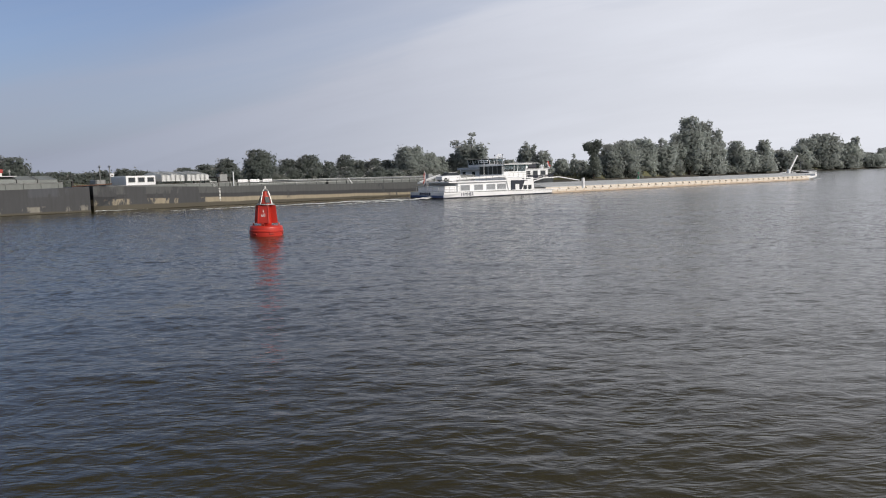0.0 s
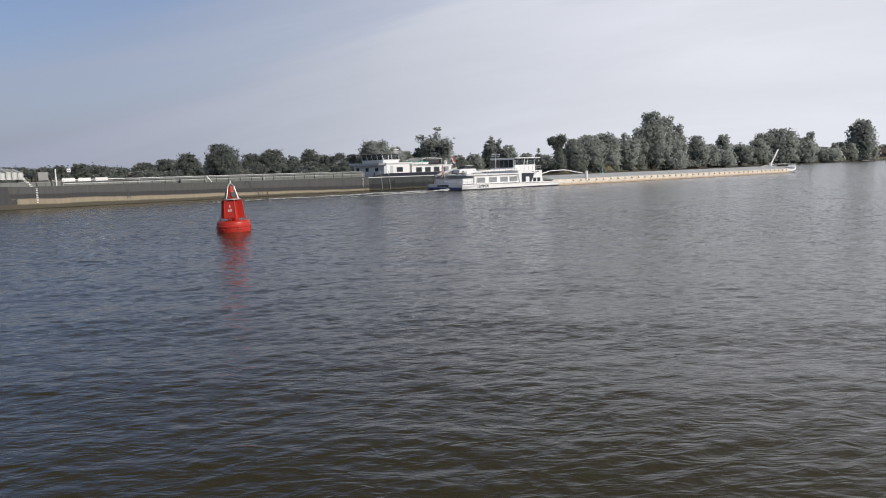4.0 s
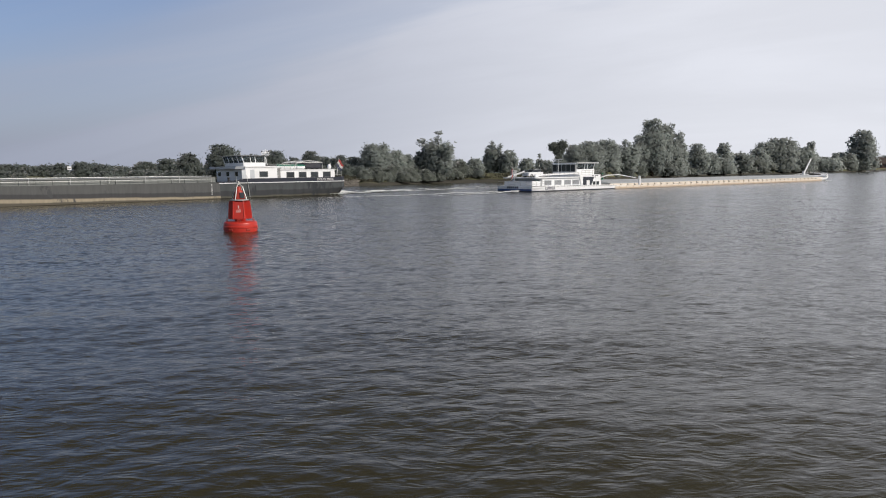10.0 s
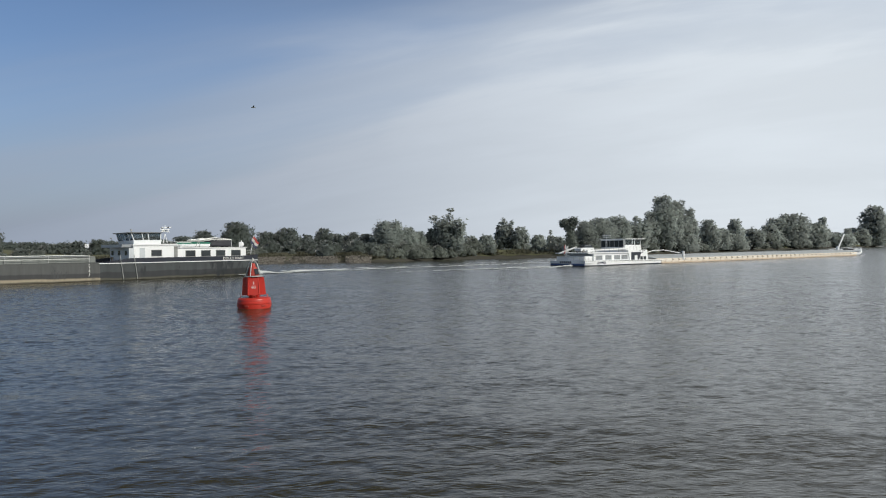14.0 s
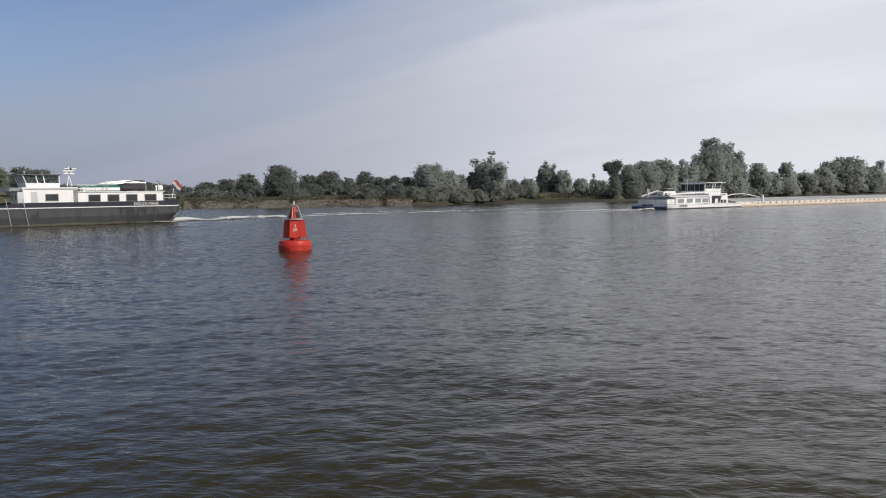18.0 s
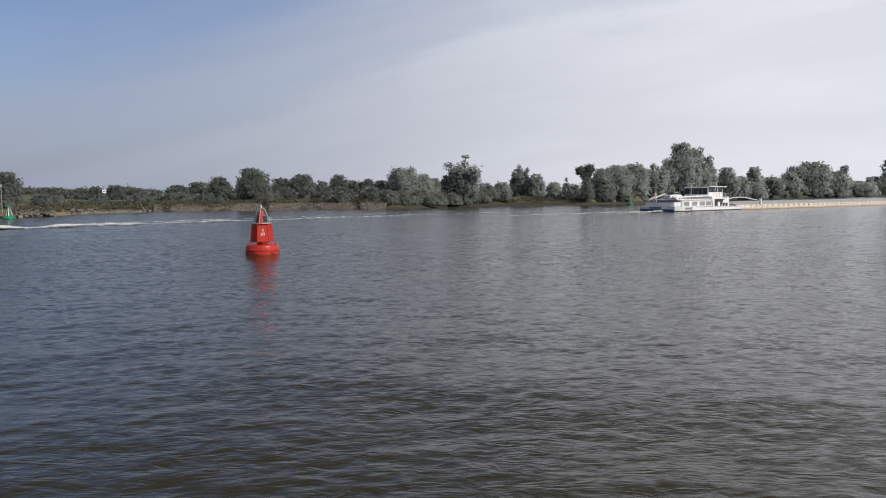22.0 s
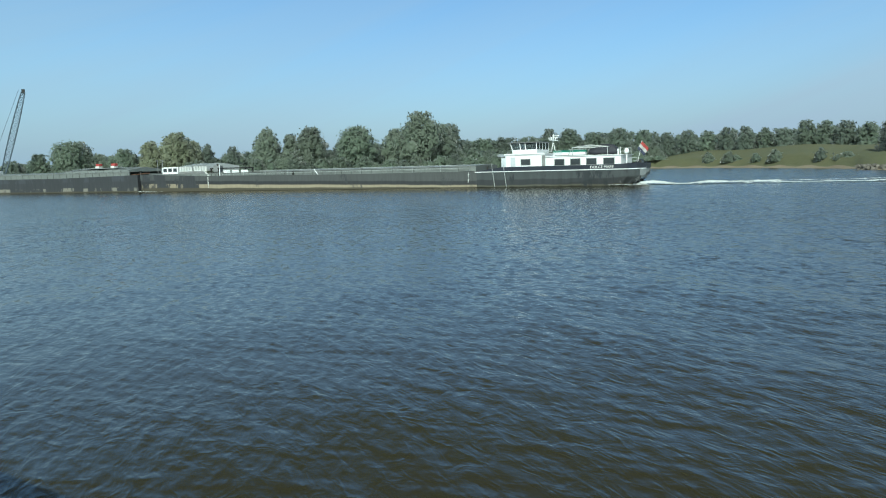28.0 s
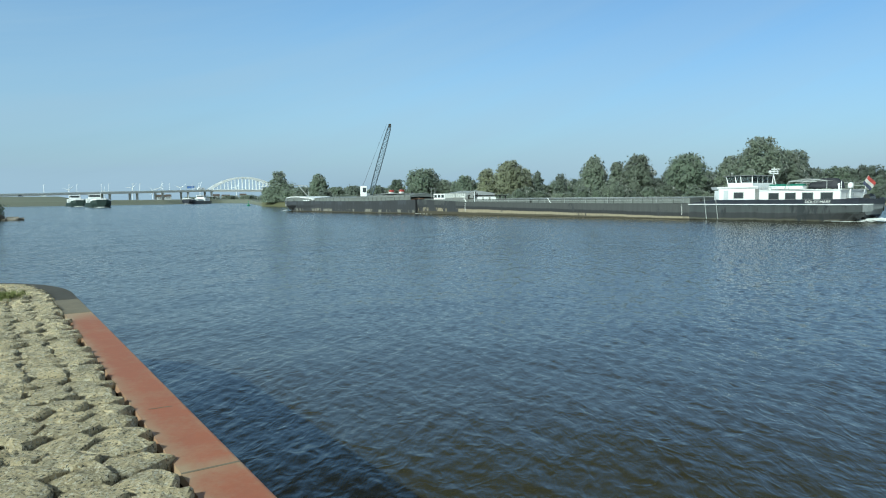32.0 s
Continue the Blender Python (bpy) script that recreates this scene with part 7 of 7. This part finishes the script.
def quay():
    plates = thing("sheet_pile_cap", "red-primed steel cap along the quay edge, stained near the water", "quay edge", kind="structure")
    edges = [-5.0, -2.1, 0.62, 7.55, 9.2, 11.5, 14.5, 18.5]
    for i, (a, b) in enumerate(zip(edges, edges[1:])):
        bm = bmesh.new()
        cols = []
        n = 14 if b - a < 4 else 36
        across = (0, 0.012, 0.05, 0.12, 0.2, 0.27, 0.32, 0.35, 0.36)
        for k in range(n + 1):
            s_ = a + 0.006 + (b - a - 0.012) * k / n
            col = []
            for w in across:
                z = -0.004 if w == 0 else (-0.05 if w == 0.36 else 0)
                col.append((bm.verts.new(qc(s_, w, z)), s_, w))
            col.append((bm.verts.new(qc(s_, 0, -0.05)), s_, 0))
            cols.append(col)
        for c0, c1 in zip(cols, cols[1:]):
            for j in range(len(c0)):
                j1 = (j + 1) % len(c0)
                bm.faces.new((c0[j][0], c0[j1][0], c1[j1][0], c1[j][0]))
        bm.faces.new([v for v, *_ in cols[0]][::-1])
        bm.faces.new([v for v, *_ in cols[-1]])
        bm.verts.index_update()
        res = [0.0] * len(bm.verts)
        for col in cols:
            for v, s_, w in col:
                near_end = max(0.0, 1 - min(s_ - a, b - s_) / 0.14)
                dirt = 0.30 if s_ > 6.6 else 0.0
                res[v.index] = max(0.0, (w - 0.24) * 2.6) + 0.27 * near_end + (0.10 if w < 0.03 else 0.0) + dirt * min(1, max(0, s_ - 6.6) / 0.8)
        plate = part("cap_plate", bm, CAPRED if i < 3 else (SILTL if i == 3 else SILT), plates, "" if i < 3 else "silt-covered cap plate")
        plate.data.attributes.new("residue", "FLOAT", "POINT").data.foreach_set("value", res)
        if i < 3:
            part("seam", loft([[qc(b - 0.008, 0.01, -0.01), qc(b + 0.008, 0.01, -0.01), qc(b + 0.008, 0.35, -0.01), qc(b - 0.008, 0.35, -0.01)], [qc(b - 0.008, 0.01, 0.004), qc(b + 0.008, 0.01, 0.004), qc(b + 0.008, 0.35, 0.004), qc(b - 0.008, 0.35, 0.004)]]), SILTL, plates, "sandy weld seam")
    bm = bmesh.new()
    zig = [(-5.0 + k * 0.22, 0.06 if (k // 2) % 2 else 0.24) for k in range(84)]
    top = [bm.verts.new(qc(s, n, -0.05)) for s, n in zig]
    bot = [bm.verts.new(qc(s, n, -QZ - 1.0)) for s, n in zig]
    for i in range(len(zig) - 1):
        bm.faces.new((top[i], top[i + 1], bot[i + 1], bot[i]))
    part("sheet_piling", bm, RUST, plates, "rusty corrugated piling")


quay()
scuff = thing("paint_scuff", "thin dark scuff on the red quay cap", "mark", kind="structure")
part("mark", loft([[qc(2.05 + k * 0.01, w, 0.001), qc(2.062 + k * 0.01, w, 0.001), qc(2.062 + k * 0.01, w, 0.003), qc(2.05 + k * 0.01, w, 0.003)] for k, w in ((0, 0.09), (1, 0.15), (1, 0.22), (2, 0.26))]), SILTL, scuff)


def near_ground():
    bm = bmesh.new()
    A = [q(-400, 60, -QZ - 1), q(-60, 30, -QZ - 1), q(-14, 8.5, -1.9), q(-8, 3.0, -1.6), q(-5.0, 0.34, -0.3)] + [qc(s, 0.34, -0.3) for s in (1, 4, 7, 9, 11, 13, 15)] + [q(14.5, 12, -1.9), q(60, 22, -QZ - 0.6), q(400, 90, -QZ - 1)]
    B = [q(-400, 110, 0.6), q(-60, 60, 0.6), q(-14, 16, 0.4), q(-7, 9, 0.35), q(-4.0, 7, 0.3)] + [q(s, 7.4, 0.35) for s in (0.6, 2.5, 4.4, 6, 7.2, 8.2, 9.0)] + [q(12, 16, 0.4), q(60, 60, 0.6), q(400, 150, 0.6)]
    C = [(x + QN.x * 3500, y + QN.y * 3500, 3) for x, y, z in B]
    vs = [[bm.verts.new(p) for p in row] for row in (A, B, C)]
    for r0, r1 in zip(vs, vs[1:]):
        for i in range(len(r0) - 1):
            bm.faces.new((r0[i], r0[i + 1], r1[i + 1], r1[i]))
    return tagged(part("near_bank", bm, GRASS), "grassy near bank behind the quay", "ground", kind="structure")


near_ground()


def stones():
    """Columnar stones on a jittered honeycomb: neighbours share their corners, with a narrow joint between."""
    pav = thing("stone_revetment", "weathered grey-green columnar stone paving behind the quay cap", "paving", kind="structure")
    rng = np.random.default_rng(21)
    sx, sy = 0.31, 0.30          # along the quay, inland
    corner = {}

    def corner_at(i, j):
        """Corner i along, j inland, of the honeycomb."""
        if (i, j) not in corner:
            row, k = divmod(j, 2)
            s = -5.2 + i * sx / 2
            n = row * sy + (0.10 if (i + row + k) % 2 == 0 else 0.0) + (0.115 if k else 0.0) * 0
            corner[(i, j)] = (s + rng.normal() * 0.042, n + rng.normal() * 0.036)
        return corner[(i, j)]

    rest = bmesh.new()
    for row in range(22):
        for col in range(76):
            i0 = 2 * col + (row % 2)
            poly = [corner_at(i0, 2 * row), corner_at(i0 + 1, 2 * row), corner_at(i0 + 2, 2 * row), corner_at(i0 + 2, 2 * row + 2), corner_at(i0 + 1, 2 * row + 2), corner_at(i0, 2 * row + 2)]
            cs, cnn = sum(p[0] for p in poly) / 6, sum(p[1] for p in poly) / 6
            if cs > 17.5 or cs < -4.9:
                continue
            lift = rng.uniform(-0.014, 0.014)
            ta, tb = rng.normal() * 0.035, rng.normal() * 0.035
            bm = bmesh.new() if -3.6 < cs < 7.4 and row < 9 else rest
            rings = []
            near = row < 12 and cs < 10
            pts = []
            for (p0, p1) in zip(poly, poly[1:] + poly[:1]):
                pts.append((cs + (p0[0] - cs) * 0.945, cnn + (p0[1] - cnn) * 0.945))
                if near:
                    pts.append((cs + ((p0[0] + p1[0]) / 2 - cs) * 0.99, cnn + ((p0[1] + p1[1]) / 2 - cnn) * 0.99))
            m_ = len(pts)
            for shrink, dz in ((0.5, 0.008), (0.86, 0.003), (0.965, -0.007), (1.0, -0.03), (0.95, -0.34)):
                ring = []
                for (ps, pn) in pts:
                    ds, dn = (ps - cs) * shrink, (pn - cnn) * shrink
                    z = 0.03 + 0.10 * cnn + lift + dz + (ta * ds + tb * dn) + (rng.normal() * 0.007 if dz > -0.03 else 0)
                    ring.append(bm.verts.new(qc(cs + ds, 0.37 + cnn + dn, z)))
                rings.append(ring)
            c = bm.verts.new(qc(cs + rng.normal() * 0.02, 0.37 + cnn + rng.normal() * 0.02, 0.03 + 0.10 * cnn + lift + rng.uniform(0, 0.03)))
            for k in range(m_):
                bm.faces.new((c, rings[0][k], rings[0][(k + 1) % m_]))
            for r0, r1 in zip(rings, rings[1:]):
                for k in range(m_):
                    bm.faces.new((r0[k], r1[k], r1[(k + 1) % m_], r0[(k + 1) % m_]))
            if bm is rest:
                continue
            part("stone", bm, STONE, pav)
    part("further_stones", rest, STONE, pav)


stones()


def grass_patch(x, y, z, size, count, seed):
    rng = np.random.default_rng(seed)
    p = rng.normal(size=(count, 2)) * size * np.array([1.0, 0.5])
    h = rng.uniform(0.025, 0.075, count)
    a = rng.uniform(0, 6.283, count)
    lean = rng.normal(size=(count, 2)) * 0.05
    V, F = [], []
    for k in range(count):
        bx_, by_ = x + p[k, 0], y + p[k, 1]
        dx, dy = 0.008 * math.cos(a[k]), 0.008 * math.sin(a[k])
        V += [(bx_ - dx, by_ - dy, z - 0.02), (bx_ + dx, by_ + dy, z - 0.02), (bx_ + lean[k, 0], by_ + lean[k, 1], z + h[k])]
        F.append((3 * k, 3 * k + 1, 3 * k + 2))
    me = bpy.data.meshes.new("grass")
    me.from_pydata(V, [], F)
    me.materials.append(TURF)
    tagged(new("grass_patch", me), "low green grass growing between the stones", "grass", kind="stuff")


grass_patch(-10.35, -7.15, 2.53, 0.24, 2200, 3)


# ---- wakes ----
def wake(name, label, rows):
    """Foam tongues (x0, x1, y0, y1, half width, count) in ship coordinates, as scattered flat clots on the water."""
    rng = np.random.default_rng(31)
    V, F = [], []
    k = 0
    for x0, x1, y0, y1, hw, n, hump in rows:
        for i in range(n):
            f = rng.random()
            x = x0 + (x1 - x0) * f
            y = y0 + (y1 - y0) * f + rng.normal() * hw * 0.5
            s = rng.uniform(0.10, 0.42) * (1.2 - 0.6 * f)
            crest = hump * (1 - 0.6 * f) * max(0.0, 0.55 + 0.3 * math.sin(x * 0.33) + 0.25 * math.sin(x * 0.83 + 1)) * math.exp(-((y - y0 - (y1 - y0) * f) / (hw + 0.05)) ** 2)
            m = 6
            a0 = rng.random() * 6.28
            for j in range(m):
                an = a0 + 2 * math.pi * j / m
                rr = s * rng.uniform(0.6, 1.2)
                V.append((x + rr * math.cos(an) * 1.8, y + rr * math.sin(an), crest * 0.8 + 0.03 + 0.02 * rng.random()))
            V.append((x, y, crest + 0.05 + 0.25 * s * rng.random() * (1 - f)))
            for j in range(m):
                F.append((k + j, k + (j + 1) % m, k + m))
            k += m + 1
    me = bpy.data.meshes.new(name)
    me.from_pydata(V, [], F)
    me.materials.append(FOAM)
    return tagged(new(name, me), label, "foam", kind="stuff")


dark_wake = wake("stern_wake", "white churned foam trailing behind the dark ship", [(-20, -75, 0.5, 1.5, 0.7, 850, 0.4), (-19.0, -31, 1.4, 1.2, 1.5, 750, 1.0), (-70, -130, 1.5, 3, 0.6, 120, 0.22), (-130, -220, 3, 5, 0.4, 26, 0.1), (-16, -21, 5.3, 4.2, 0.3, 90, 0.3), (-30, -120, -6, -16, 0.5, 160, 0.1), (153, 147, 1.5, 6.3, 0.5, 110, 0.3), (77, 70, 5.9, 6.4, 0.15, 25, 0.1)])
pale_ship_wake = wake("stern_wake", "thin white foam behind the loaded ship", [(0, -18, -1, 0.5, 1.2, 180, 0.35), (-16, -40, 0, 1.4, 0.7, 120, 0.2), (-8, -24, -4.5, -6, 0.6, 50, 0.15), (128, 119, -3.5, -6, 0.4, 40, 0.2)])


def bird():
    t = thing("gull", "grey and white gull gliding across the sky", "bird")
    part("body", lathe([(0.01, -0.3), (0.07, -0.15), (0.09, 0.05), (0.05, 0.2), (0.01, 0.3)], 8), COAM, t)
    for s in (1, -1):
        bm = bmesh.new()
        v = [bm.verts.new(p) for p in ((s * 0.05, 0.02, 0.12), (s * 0.05, 0.02, -0.1), (s * 0.4, 0.16, -0.02), (s * 0.62, 0.06, -0.08), (s * 0.4, 0.19, 0.12))]
        bm.faces.new(v)
        bmesh.ops.solidify(bm, geom=list(bm.faces), thickness=0.02)
        part("wing", bm, COAM, t)
    return t


gull = bird()


# ---- movement ----
def ship_pose(P, hd, across, x=0, y=0, z=0, turn=0):
    h = radians(hd)
    u, l = Vector((math.cos(h), math.sin(h), 0)), Vector((-math.sin(h), math.cos(h), 0))
    c = Vector((P[0], P[1], 0)) + l * across + u * x + l * y
    return pose(c.x, c.y, z, 0, 0, hd + turn)


def motions():
    times = [0, 4, 8, 12, 16, 20, 24, 28, 32]
    dp = lambda s: (-48.38 - 60.16 * s - 0.9 * s * s, 94.28 - 52.48 * s - 1.89 * s * s)
    mpq = lambda s: (36.25 + 37.23 * s + 1.16 * s * s, 136.33 + 26.51 * s - 0.59 * s * s)
    mh = lambda s: 35.1 - 2.2 * s
    for ob, x, y, z, turn in ((dark_ship, 0, 0, 0, 0), (dark_lighter, 0, 0, 0, 0), (dark_wake, 0, 0, 0, 0), (roof_car, -14.3, 1.5, 4.56, 0), (tender_boat, -9.6, 3.2, 4.6, 0)):
        walk(ob, [(t, ship_pose(dp(t / 16 - 1), 220.9, -5.7, x, y, z, turn)) for t in times])
    for ob, x, y, z, turn in ((pale_ship, 0, 0, 0, 0), (pale_ship_wake, 0, 0, 0, 0), (deck_car, 3.3, -1.6, 2.66, 180)):
        walk(ob, [(t, ship_pose(mpq(t / 16 - 1), mh(t / 16 - 1), 4.75, x, y, z, turn)) for t in times])
    swing = ((0, 14.38), (4, 14.05), (8, 13.75), (12, 13.3), (15.5, 13.5), (19, 13.67), (23, 14.1), (28, 14.2), (33, 13.9))
    def drift(t):
        for (a, u), (b, v) in zip(swing, swing[1:]):
            if a <= t <= b:
                k = (t - a) / (b - a)
                return u + (v - u) * k * k * (3 - 2 * k)
    walk(buoy, [(t, pose(*at(drift(t), 50.2, 0.03 * math.sin(t * 1.9)), 1.2 * math.sin(t * 1.3), 1.4 * math.sin(t * 1.1 + 1), 44 + 22 / (1 + math.exp(-(t - 12) / 3.0)))) for t in range(0, 33, 1)])
    walk(water, [(0, pose(0, 0, 0)), (32, pose(-7, -5, 0))])
    for ob, az, d, L, hd in ((far_a, 117.5, 440, 80, 31), (far_c, 118.9, 530, 60, 33), (far_b, 111.6, 640, 55, 3)):
        p, u = at(az, d), (math.cos(radians(hd)), math.sin(radians(hd)))
        walk(ob, [(t, pose(p[0] - u[0] * (L + 2.0 * (32 - t)), p[1] - u[1] * (L + 2.0 * (32 - t)), 0, 0, 0, hd)) for t in (0, 32)])
    walk(lorry, [(0, on_bridge(105.2, 4)), (27.1, on_bridge(105.2, 4)), (29.5, on_bridge(107.88, 4)), (31, on_bridge(109.6, 4)), (32, on_bridge(110.67, 4))])
    gd = 95
    gp = lambda az, el: pose(*at(az, gd, CAM_Z + gd * math.tan(radians(el))), 90, 0, 90 + az)
    walk(gull, [(0, gp(-84, 14)), (8, gp(-30, 13)), (11, gp(-10.4, 12.7)), (12, gp(-2.9, 11.5)), (13, gp(4.5, 11.0)), (14, gp(13.3, 11.2)), (15, gp(25.5, 11.2)), (20, gp(80, 12)), (26, gp(140, 14)), (32, gp(200, 16))])


motions()
